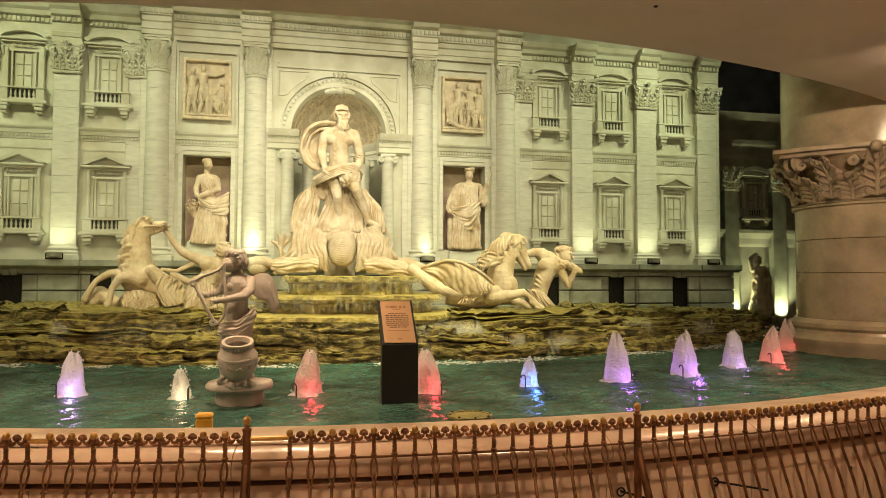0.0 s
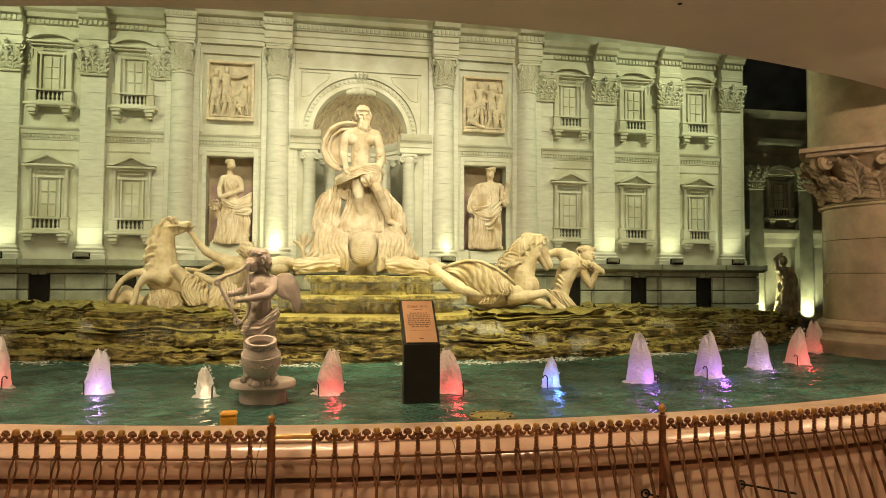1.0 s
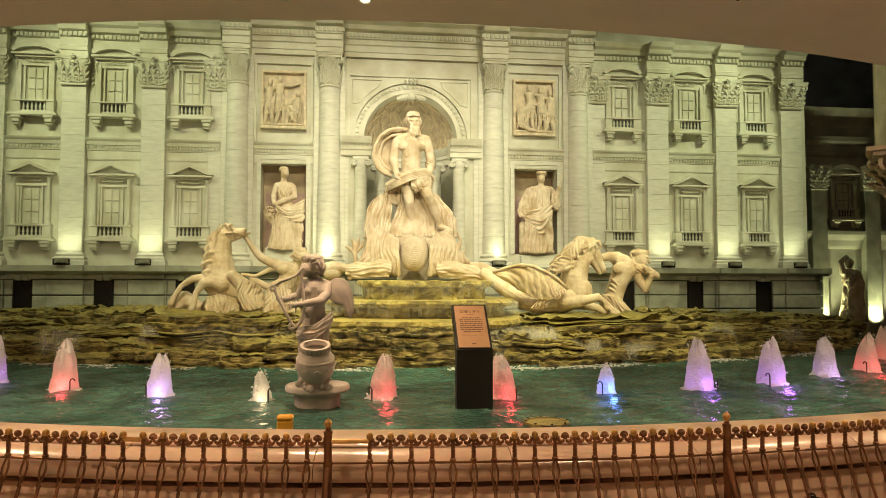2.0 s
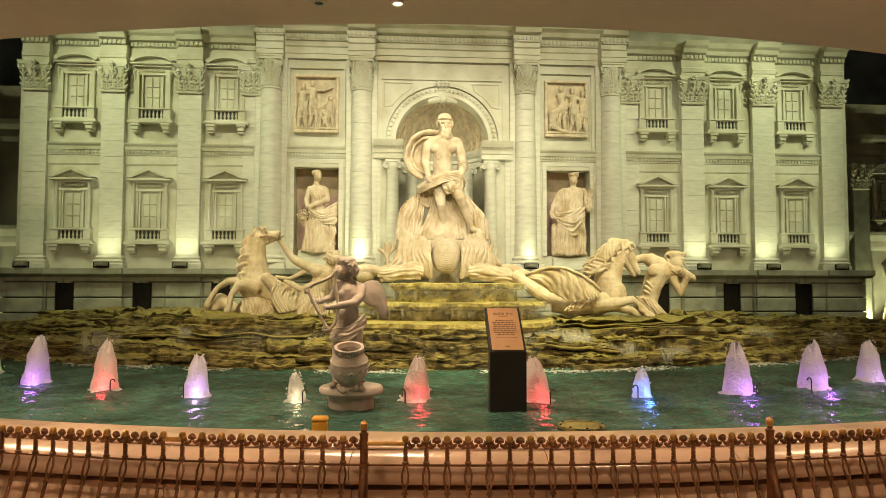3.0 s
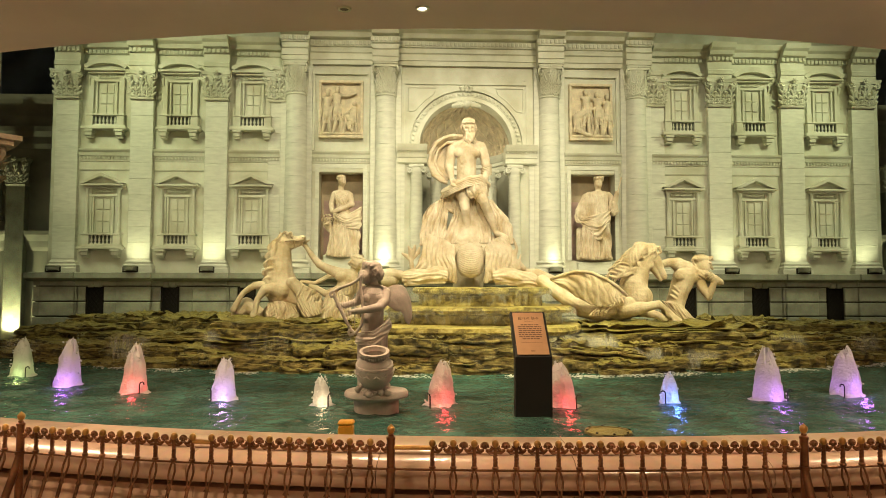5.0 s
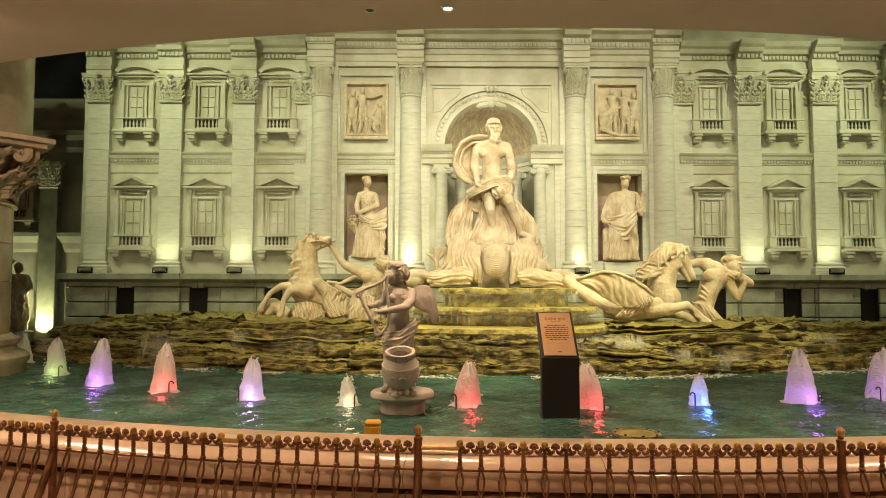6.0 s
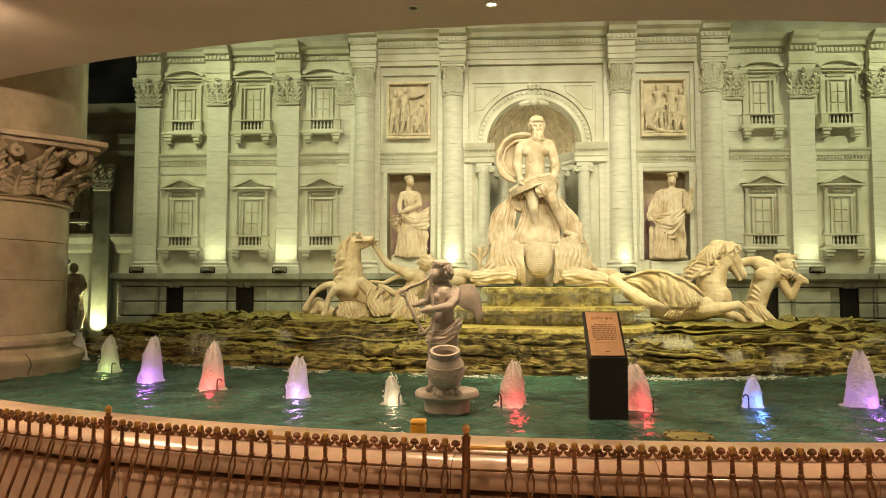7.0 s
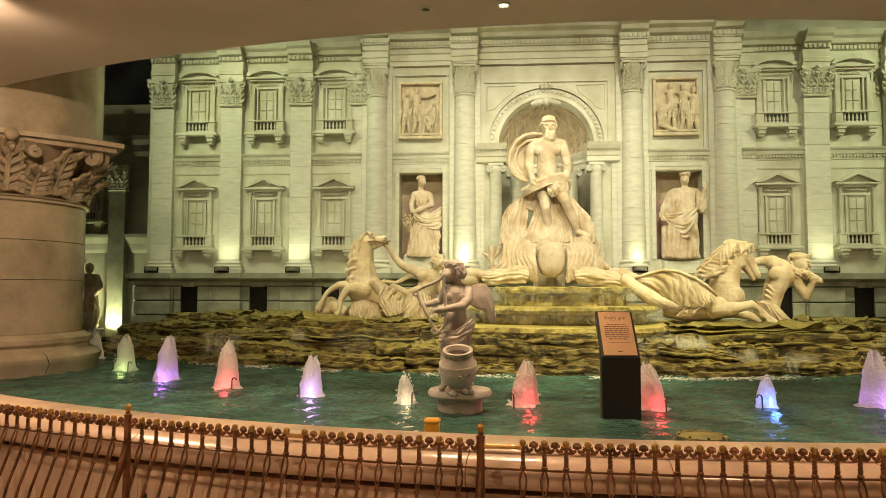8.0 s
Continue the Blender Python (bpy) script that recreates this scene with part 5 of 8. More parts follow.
def god_cloth(bm):
    """The billowing cloak, hip cloth and the pleated masses beside the legs."""
    drape(bm, [[(-0.120, -0.02, 1.998), (-0.137, 0.02, 1.937), (-0.174, 0.06, 1.846)], [(-0.404, -0.03, 1.962), (-0.340, 0.08, 1.898), (-0.249, 0.12, 1.798)], [(-0.610, -0.05, 1.768), (-0.488, 0.1, 1.751), (-0.297, 0.15, 1.673)],
               [(-0.668, -0.05, 1.522), (-0.537, 0.1, 1.531), (-0.307, 0.15, 1.513)], [(-0.599, -0.05, 1.307), (-0.488, 0.08, 1.370), (-0.309, 0.12, 1.398)], [(-0.405, -0.06, 1.180), (-0.363, 0.0, 1.239), (-0.274, 0.02, 1.292)]], 5, 0.035, 0.03, 1)
    rod(bm, 0.0329, (-0.101, -0.03, 1.986), (-0.269, -0.05, 1.999), (-0.425, -0.06, 1.956), (-0.552, -0.07, 1.863), (-0.639, -0.07, 1.705), (-0.678, -0.07, 1.509), (-0.609, -0.07, 1.304), (-0.484, -0.08, 1.206), (-0.368, -0.1, 1.165))
    rod(bm, 0.0252, (-0.188, -0.02, 1.898), (-0.365, -0.02, 1.876), (-0.520, 0.0, 1.760), (-0.579, 0.0, 1.542), (-0.510, 0.0, 1.366), (-0.385, -0.04, 1.262))
    for k in range(5):
        rod(bm, 0.0165, *[Vector(p) + Vector((0.0, -0.012 * k, -0.03 * k)) for p in ((-0.424, -0.06, 1.033), (-0.238, -0.2, 1.112), (-0.029, -0.235, 1.205), (0.196, -0.2, 1.261), (0.342, -0.1, 1.142))])
    drape(bm, [[(-0.056, -0.21, 1.112), (0.105, -0.24, 1.157), (0.297, -0.15, 1.134)], [(-0.029, -0.23, 0.964), (0.132, -0.26, 1.009), (0.325, -0.16, 1.006)], [(0.031, -0.2, 0.872), (0.154, -0.23, 0.917), (0.338, -0.13, 0.942)]], 5, 0.03, 0.02, 2)
    drape(bm, [[(-0.434, -0.05, 1.025), (-0.311, -0.12, 1.084), (-0.109, -0.14, 1.112)], [(-0.481, -0.02, 0.902), (-0.362, 0.02, 0.918), (-0.167, 0.02, 0.958)], [(-0.441, 0.0, 0.777), (-0.331, 0.06, 0.785), (-0.174, 0.06, 0.806)], [(-0.295, 0.0, 0.670), (-0.254, 0.03, 0.694), (-0.175, 0.05, 0.696)]], 4, 0.035, 0.025, 3)
    drape(bm, [[(-0.204, 0.05, 0.962), (-0.021, 0.0, 0.918), (0.178, 0.03, 0.903)], [(-0.234, 0.04, 0.675), (-0.012, -0.01, 0.622), (0.295, 0.03, 0.668)], [(-0.353, 0.0, 0.377), (-0.026, -0.06, 0.354), (0.380, 0.0, 0.400)], [(-0.462, -0.06, 0.110), (-0.023, -0.14, 0.096), (0.450, -0.06, 0.132)]], 10, 0.055, 0.03, 4)
    drape(bm, [[(-0.341, 0.06, 0.923), (-0.488, 0.06, 0.863), (-0.634, 0.08, 0.776)], [(-0.361, 0.04, 0.704), (-0.558, -0.02, 0.637), (-0.742, 0.05, 0.575)], [(-0.383, -0.02, 0.404), (-0.599, -0.1, 0.357), (-0.800, 0.0, 0.346)], [(-0.424, -0.06, 0.090), (-0.618, -0.12, 0.086), (-0.819, -0.02, 0.091)]], 8, 0.06, 0.03, 5)
    drape(bm, [[(0.289, 0.06, 0.967), (0.386, 0.05, 0.848), (0.459, 0.08, 0.753)], [(0.364, 0.03, 0.708), (0.535, -0.02, 0.625), (0.652, 0.05, 0.554)], [(0.475, -0.02, 0.379), (0.585, -0.08, 0.384), (0.723, 0.0, 0.372)], [(0.431, -0.06, 0.113), (0.582, -0.1, 0.111), (0.768, -0.02, 0.117)]], 7, 0.055, 0.03, 6)
    rod(bm, 0.0174, (-0.104, -0.08, 2.192), (-0.049, -0.125, 2.211), (0.019, -0.135, 2.215), (0.089, -0.11, 2.207), (0.123, -0.06, 2.200))
    for k in range(7):
        rod(bm, 0.0126, *[Vector(p) + Vector((0, 0, -0.028 * k)) for p in ((0.225, 0.0, 1.432), (0.245, -0.1, 1.425), (0.321, -0.12, 1.451), (0.403, 0.0, 1.503))])


def shell_shape(bm):
    """The body of a great shell with curling ends, and a tail."""
    egg(bm, (-0.004, -0.08, 0.326), 0.2347, 0.1354, 0.2799)
    limb(bm, ((-0.563, 0.18, 0.409), 0.1625), ((0.015, 0.16, 0.447), 0.1806), ((0.600, 0.18, 0.412), 0.1625))
    limb(bm, ((-0.620, 0.12, 0.242), 0.1444), ((-0.412, 0.06, 0.095), 0.1264), ((-0.261, 0.0, 0.022), 0.0632))
    limb(bm, ((0.647, 0.12, 0.244), 0.1444), ((0.427, 0.06, 0.096), 0.1264), ((0.265, 0.0, 0.022), 0.0632))
    limb(bm, ((-0.865, 0.02, 0.076), 0.0903), ((-0.597, -0.06, 0.075), 0.1083), ((-0.418, -0.08, 0.056), 0.0813))
    limb(bm, ((0.981, 0.02, -0.013), 0.0993), ((0.622, -0.06, 0.067), 0.1083), ((0.402, -0.08, 0.057), 0.0813))
    egg(bm, (-1.289, 0.06, 0.022), 0.1535, 0.1083, 0.1264)
    limb(bm, ((-1.541, 0.06, 0.076), 0.0722), ((-1.289, 0.05, 0.112), 0.0993), ((-1.001, 0.06, 0.076), 0.0722))
    limb(bm, ((0.693, 0.12, 0.134), 0.0813), ((1.087, 0.1, 0.088), 0.1174), ((1.436, 0.0, -0.086), 0.1354), ((1.736, -0.12, -0.320), 0.1264))
    limb(bm, ((-0.928, 0.0, 0.165), 0.0361), ((-0.947, 0.0, 0.346), 0.0406))
    for a, b in (((-1.019, 0.0, 0.399), (-1.082, -0.03, 0.434)), ((-0.965, -0.03, 0.488), (-0.983, -0.06, 0.540)), ((-0.893, -0.03, 0.506), (-0.885, -0.06, 0.559)), ((-0.830, 0.0, 0.454), (-0.813, -0.03, 0.525))):
        limb(bm, ((-0.947, 0.0, 0.327), 0.0307), (a, 0.0325), (b, 0.0199))
    limb(bm, ((0.762, 0.02, 0.205), 0.0542), ((0.705, 0.0, 0.377), 0.0406), ((0.751, 0.0, 0.532), 0.0289), ((0.694, -0.02, 0.685), 0.0126))
    limb(bm, ((0.863, 0.02, 0.205), 0.0451), ((0.787, 0.0, 0.313), 0.0271), ((0.815, 0.0, 0.423), 0.0144))


def shell_flutes(bm):
    """Pleated fans, ruffled lips and the growth lines of the shell."""
    drape(bm, [[(-0.721, 0.1, 0.725), (-0.486, 0.04, 0.694), (-0.229, -0.08, 0.533)], [(-0.758, 0.03, 0.510), (-0.536, -0.1, 0.459), (-0.255, -0.22, 0.356)], [(-0.821, -0.02, 0.309), (-0.502, -0.18, 0.259), (-0.241, -0.27, 0.186)], [(-0.910, -0.02, 0.156), (-0.484, -0.16, 0.082), (-0.238, -0.22, -0.043)]], 12, 0.036, 0.04, 11)
    drape(bm, [[(0.222, -0.08, 0.534), (0.381, 0.04, 0.661), (0.564, 0.1, 0.740)], [(0.225, -0.22, 0.357), (0.491, -0.1, 0.462), (0.673, 0.03, 0.533)], [(0.220, -0.27, 0.187), (0.480, -0.18, 0.261), (0.738, -0.02, 0.312)], [(0.207, -0.22, -0.043), (0.464, -0.16, 0.083), (0.783, -0.02, 0.176)]], 12, 0.036, 0.04, 12)
    drape(bm, [[(-0.396, -0.2, 0.179), (-0.373, -0.27, 0.080), (-0.423, -0.2, -0.043)], [(-0.574, -0.2, 0.205), (-0.577, -0.31, 0.088), (-0.601, -0.24, -0.043)], [(-0.804, -0.18, 0.170), (-0.822, -0.29, 0.061), (-0.856, -0.22, -0.061)], [(-1.017, -0.1, 0.154), (-1.086, -0.16, 0.055), (-1.024, -0.12, -0.087)]], 5, 0.035, 0.03, 13)
    drape(bm, [[(0.352, -0.2, 0.171), (0.326, -0.27, 0.072), (0.387, -0.2, -0.042)], [(0.603, -0.2, 0.198), (0.587, -0.31, 0.071), (0.614, -0.24, -0.060)], [(0.858, -0.18, 0.145), (0.857, -0.29, 0.010), (0.850, -0.22, -0.131)], [(1.052, -0.1, 0.085), (1.103, -0.16, -0.051), (1.074, -0.12, -0.185)]], 5, 0.035, 0.03, 14)
    c = Vector((-0.004, -0.08, 0.326))
    for k in range(14):
        z = 0.22 - 0.034 * k
        pts = []
        for i in range(15):
            x = -0.20 + 0.40 * i / 14
            zz = z - 0.10 * (1 - (x / 0.22) ** 2) + 0.05
            d = max(0.0, 1 - (x / 0.236) ** 2 - (zz / 0.282) ** 2)
            pts.append(c + Vector((x, -0.137 * math.sqrt(d), zz)))
        tube(bm, pts, 0.0085, 6)


def horse_left_shape(bm):
    """A rearing sea horse, both forelegs drawn up."""
    limb(bm, ((-0.080, 0.0, 1.102), 0.1077), ((0.016, 0.0, 1.136), 0.0870), ((0.121, 0.0, 1.153), 0.0621), ((0.194, 0.0, 1.178), 0.0456))
    limb(bm, ((-0.047, 0.0, 1.045), 0.0746), ((0.074, 0.0, 1.070), 0.0414), ((0.171, 0.0, 1.095), 0.0282))
    limb(bm, ((-0.105, -0.05, 1.197), 0.0249), ((-0.128, -0.06, 1.262), 0.0116))
    limb(bm, ((-0.067, 0.05, 1.221), 0.0249), ((-0.070, 0.06, 1.280), 0.0116))
    egg(bm, (0.005, -0.075, 1.188), 0.0331, 0.0215, 0.0199)
    egg(bm, (0.209, -0.04, 1.191), 0.0199, 0.0166, 0.0166)
    limb(bm, ((-0.095, 0.0, 1.020), 0.1243), ((-0.117, 0.0, 0.840), 0.1574), ((-0.130, 0.0, 0.627), 0.2072), ((-0.087, 0.0, 0.415), 0.2486))
    egg(bm, (-0.088, -0.04, 0.432), 0.2652, 0.2072, 0.2155)
    limb(bm, ((-0.071, 0.0, 0.399), 0.2403), ((0.166, 0.04, 0.284), 0.2155), ((0.390, 0.08, 0.152), 0.1574))
    limb(bm, ((-0.222, -0.05, 0.432), 0.0912), ((-0.362, -0.07, 0.488), 0.0704), ((-0.472, -0.08, 0.488), 0.0539), ((-0.629, -0.08, 0.391), 0.0381), ((-0.729, -0.08, 0.223), 0.0414), ((-0.760, -0.08, 0.142), 0.0497))
    limb(bm, ((-0.068, -0.18, 0.400), 0.1160), ((-0.183, -0.24, 0.440), 0.0870), ((-0.279, -0.27, 0.440), 0.0663), ((-0.386, -0.27, 0.298), 0.0414), ((-0.414, -0.27, 0.148), 0.0414), ((-0.437, -0.27, 0.077), 0.0497))
    limb(bm, ((0.082, -0.19, 0.528), 0.0829), ((0.278, -0.16, 0.351), 0.1077))
    limb(bm, ((-0.263, -0.02, 0.107), 0.0994), ((0.022, -0.04, 0.083), 0.1077), ((0.300, -0.02, 0.057), 0.0994))
    limb(bm, ((-0.396, 0.04, 0.073), 0.0829), ((-0.622, 0.1, 0.202), 0.1160), ((-0.739, 0.06, 0.073), 0.0994))
    limb(bm, ((0.169, 0.1, 0.555), 0.0249), ((0.358, 0.1, 0.522), 0.0298), ((0.529, 0.1, 0.613), 0.0365), ((0.726, 0.1, 0.688), 0.0331))
    locks(bm, 15, 0.0257, (-0.127, -0.06, 1.213), (-0.174, -0.14, 0.593), (-0.214, -0.14, 1.141), (-0.261, -0.18, 0.592), (-0.227, -0.1, 0.933), (-0.339, -0.1, 0.448), 1.0)
    locks(bm, 12, 0.0215, (-0.126, -0.02, 1.199), (-0.210, -0.05, 0.691), (-0.266, -0.04, 1.099), (-0.336, -0.06, 0.691), (-0.293, -0.05, 0.919), (-0.360, -0.05, 0.545), 1.2)
    locks(bm, 4, 0.0182, (-0.089, -0.05, 1.238), (-0.023, -0.06, 1.229), (0.004, -0.12, 1.274), (0.052, -0.12, 1.241), (0.049, -0.1, 1.202), (0.082, -0.1, 1.194), 1.0)


def horse_left_hair(bm):
    """Mane, belly fins and bridle of the rearing horse."""
    drape(bm, [[(0.207, -0.22, 0.504), (0.363, -0.2, 0.440), (0.480, -0.12, 0.335)], [(0.155, -0.27, 0.289), (0.311, -0.26, 0.225), (0.497, -0.17, 0.191)], [(0.263, -0.24, 0.042), (0.405, -0.24, 0.058), (0.521, -0.17, 0.103)]], 8, 0.03, 0.02, 21)
    drape(bm, [[(-0.260, -0.16, 0.240), (-0.059, -0.22, 0.265), (0.142, -0.19, 0.208)], [(-0.271, -0.17, 0.112), (-0.044, -0.24, 0.098), (0.169, -0.2, 0.081)], [(-0.286, -0.17, 0.017), (-0.035, -0.24, -0.012), (0.192, -0.19, 0.000)]], 10, 0.028, 0.02, 22)
    rod(bm, 0.0091, (0.042, -0.06, 1.238), (0.072, -0.085, 1.146), (0.091, -0.05, 1.051))
    rod(bm, 0.0091, (-0.044, -0.11, 1.128), (0.072, -0.09, 1.146), (0.218, -0.04, 1.117))


def triton_left_shape(bm):
    """A muscular sea man who holds the horse by its bridle."""
    egg(bm, (0.221, -0.01, 0.804), 0.0795, 0.0837, 0.1004)
    egg(bm, (0.148, -0.02, 0.796), 0.0251, 0.0335, 0.0285)
    limb(bm, ((0.180, 0.0, 0.722), 0.0670), ((0.131, 0.0, 0.647), 0.0837))
    limb(bm, ((-0.561, -0.02, 1.100), 0.0418), ((-0.503, -0.02, 1.018), 0.0385), ((-0.431, 0.0, 0.911), 0.0469), ((-0.331, 0.0, 0.795), 0.0586), ((-0.199, 0.0, 0.729), 0.0703), ((-0.034, 0.0, 0.663), 0.0921), ((0.131, 0.0, 0.614), 0.1172))
    for k in range(4):
        limb(bm, ((-0.573, -0.05, 1.098), 0.0167), (Vector((-0.541, -0.05, 1.140)) + Vector((0.022 * k, -0.01, 0.004 * k)), 0.0142))
    egg(bm, (0.016, -0.08, 0.612), 0.1088, 0.0753, 0.0837)
    limb(bm, ((0.107, 0.0, 0.547), 0.1590), ((0.034, 0.0, 0.398), 0.1506), ((-0.063, 0.0, 0.216), 0.1757), ((-0.143, 0.0, 0.035), 0.2009))
    egg(bm, (0.079, -0.12, 0.448), 0.0837, 0.0502, 0.1172)
    limb(bm, ((-0.063, -0.09, 0.431), 0.0586), ((-0.212, -0.13, 0.366), 0.0502), ((-0.362, -0.1, 0.448), 0.0460), ((-0.450, -0.06, 0.481), 0.0377))
    limb(bm, ((0.229, 0.02, 0.531), 0.0921), ((0.315, 0.0, 0.324), 0.0753), ((0.272, -0.06, 0.135), 0.0670))
    limb(bm, ((-0.315, 0.0, 0.036), 0.1004), ((0.136, 0.0, 0.018), 0.1339))
    locks(bm, 10, 0.0201, (0.159, -0.06, 0.885), (0.299, -0.06, 0.861), (0.141, -0.13, 0.841), (0.336, -0.12, 0.825), (0.137, -0.08, 0.744), (0.341, -0.06, 0.712), 1.4)
    locks(bm, 8, 0.0201, (0.145, 0.0, 0.896), (0.292, 0.02, 0.906), (0.198, -0.05, 0.977), (0.264, -0.05, 0.969), (0.163, -0.1, 0.834), (0.317, -0.08, 0.827), 1.4)


def triton_left_cloth(bm):
    """Hair and the scaly pleats of the sea man's tail."""
    drape(bm, [[(-0.208, -0.16, 0.350), (-0.051, -0.19, 0.367), (0.116, -0.16, 0.326)], [(-0.282, -0.19, 0.165), (-0.083, -0.24, 0.158), (0.153, -0.19, 0.156)], [(-0.399, -0.2, 0.004), (-0.144, -0.25, -0.019), (0.179, -0.2, -0.022)]], 9, 0.028, 0.02, 25)


def horse_right_shape(bm):
    """A winged sea horse, one foreleg stretched out."""
    limb(bm, ((0.346, 0.0, 0.957), 0.1137), ((0.412, 0.0, 0.874), 0.0975), ((0.477, 0.0, 0.759), 0.0682), ((0.535, 0.0, 0.659), 0.0520))
    limb(bm, ((0.302, 0.0, 0.874), 0.0893), ((0.418, 0.0, 0.725), 0.0487), ((0.483, 0.0, 0.610), 0.0292))
    limb(bm, ((0.263, -0.05, 1.053), 0.0276), ((0.236, -0.06, 1.143), 0.0114))
    egg(bm, (0.403, -0.075, 0.921), 0.0406, 0.0244, 0.0162)
    egg(bm, (0.382, -0.085, 0.879), 0.0244, 0.0179, 0.0179)
    egg(bm, (0.545, -0.04, 0.675), 0.0211, 0.0195, 0.0195)
    egg(bm, (0.301, -0.075, 0.838), 0.0650, 0.0276, 0.0731)
    limb(bm, ((0.261, 0.0, 0.924), 0.1218), ((0.157, 0.0, 0.742), 0.1624), ((0.087, 0.0, 0.535), 0.2030), ((0.076, 0.0, 0.354), 0.2355))
    egg(bm, (0.113, -0.04, 0.363), 0.2355, 0.2030, 0.2030)
    limb(bm, ((0.092, 0.0, 0.313), 0.2274), ((-0.140, 0.04, 0.181), 0.1868), ((-0.381, 0.08, 0.147), 0.1462), ((-0.639, 0.12, 0.180), 0.1218), ((-0.904, 0.28, 0.377), 0.1056), ((-1.160, 0.45, 0.597), 0.0975))
    limb(bm, ((-0.085, -0.16, 0.187), 0.1218), ((0.054, -0.24, 0.197), 0.0934), ((0.204, -0.28, 0.230), 0.0690), ((0.344, -0.28, 0.262), 0.0601), ((0.432, -0.28, 0.206), 0.0422), ((0.557, -0.27, 0.101), 0.0390), ((0.650, -0.26, 0.021), 0.0471))
    limb(bm, ((0.232, 0.1, 0.146), 0.0812), ((0.482, 0.14, 0.094), 0.0569), ((0.644, 0.12, -0.005), 0.0487))
    egg(bm, (-0.066, -0.21, 0.269), 0.1137, 0.0569, 0.0975)
    locks(bm, 17, 0.0276, (0.365, -0.05, 1.120), (0.044, -0.14, 0.689), (0.125, -0.17, 1.193), (-0.190, -0.21, 0.768), (0.031, -0.19, 0.866), (-0.364, -0.12, 0.559), 1.6)
    locks(bm, 14, 0.0244, (0.416, 0.0, 1.123), (0.032, -0.08, 0.772), (0.161, -0.06, 1.184), (-0.162, -0.12, 0.885), (-0.005, -0.1, 0.984), (-0.319, -0.08, 0.657), 1.2)
    locks(bm, 6, 0.0211, (0.344, -0.06, 1.111), (0.468, -0.04, 1.079), (0.230, -0.15, 1.097), (0.456, -0.12, 1.066), (0.141, -0.16, 0.916), (0.378, -0.1, 0.952), 1.3)
    locks(bm, 6, 0.0146, (0.405, -0.31, 0.215), (0.589, -0.29, 0.054), (0.449, -0.32, 0.127), (0.585, -0.3, 0.015), (0.492, -0.29, 0.062), (0.641, -0.28, -0.034), 0.6)


def horse_right_hair(bm):
    """Mane, wing and fins of the winged horse."""
    drape(bm, [[(-0.106, -0.24, 0.398), (-0.379, -0.29, 0.589), (-0.712, -0.27, 0.717), (-1.160, -0.12, 0.607)], [(-0.133, -0.27, 0.350), (-0.357, -0.32, 0.446), (-0.657, -0.3, 0.541), (-1.060, -0.15, 0.542)], [(-0.149, -0.27, 0.302), (-0.342, -0.32, 0.311), (-0.605, -0.28, 0.366), (-0.900, -0.16, 0.462)], [(-0.160, -0.25, 0.286), (-0.378, -0.3, 0.231), (-0.566, -0.25, 0.254), (-0.778, -0.16, 0.381)]], 10, 0.026, 0.02, 31)
    rod(bm, 0.0244, (-0.100, -0.27, 0.382), (-0.240, -0.31, 0.510), (-0.403, -0.32, 0.613), (-0.601, -0.31, 0.701), (-0.795, -0.28, 0.725), (-0.988, -0.2, 0.678), (-1.154, -0.13, 0.607))
    drape(bm, [[(-0.288, -0.24, 0.238), (-0.499, -0.24, 0.238)], [(-0.359, -0.26, 0.175), (-0.567, -0.25, 0.167)], [(-0.422, -0.25, 0.103), (-0.625, -0.22, 0.102)]], 6, 0.025, 0.02, 32)
    drape(bm, [[(-0.086, -0.23, 0.462), (-0.238, -0.3, 0.414), (-0.202, -0.28, 0.239)], [(-0.145, -0.26, 0.382), (-0.281, -0.33, 0.319), (-0.305, -0.3, 0.223)]], 5, 0.02, 0.02, 33)


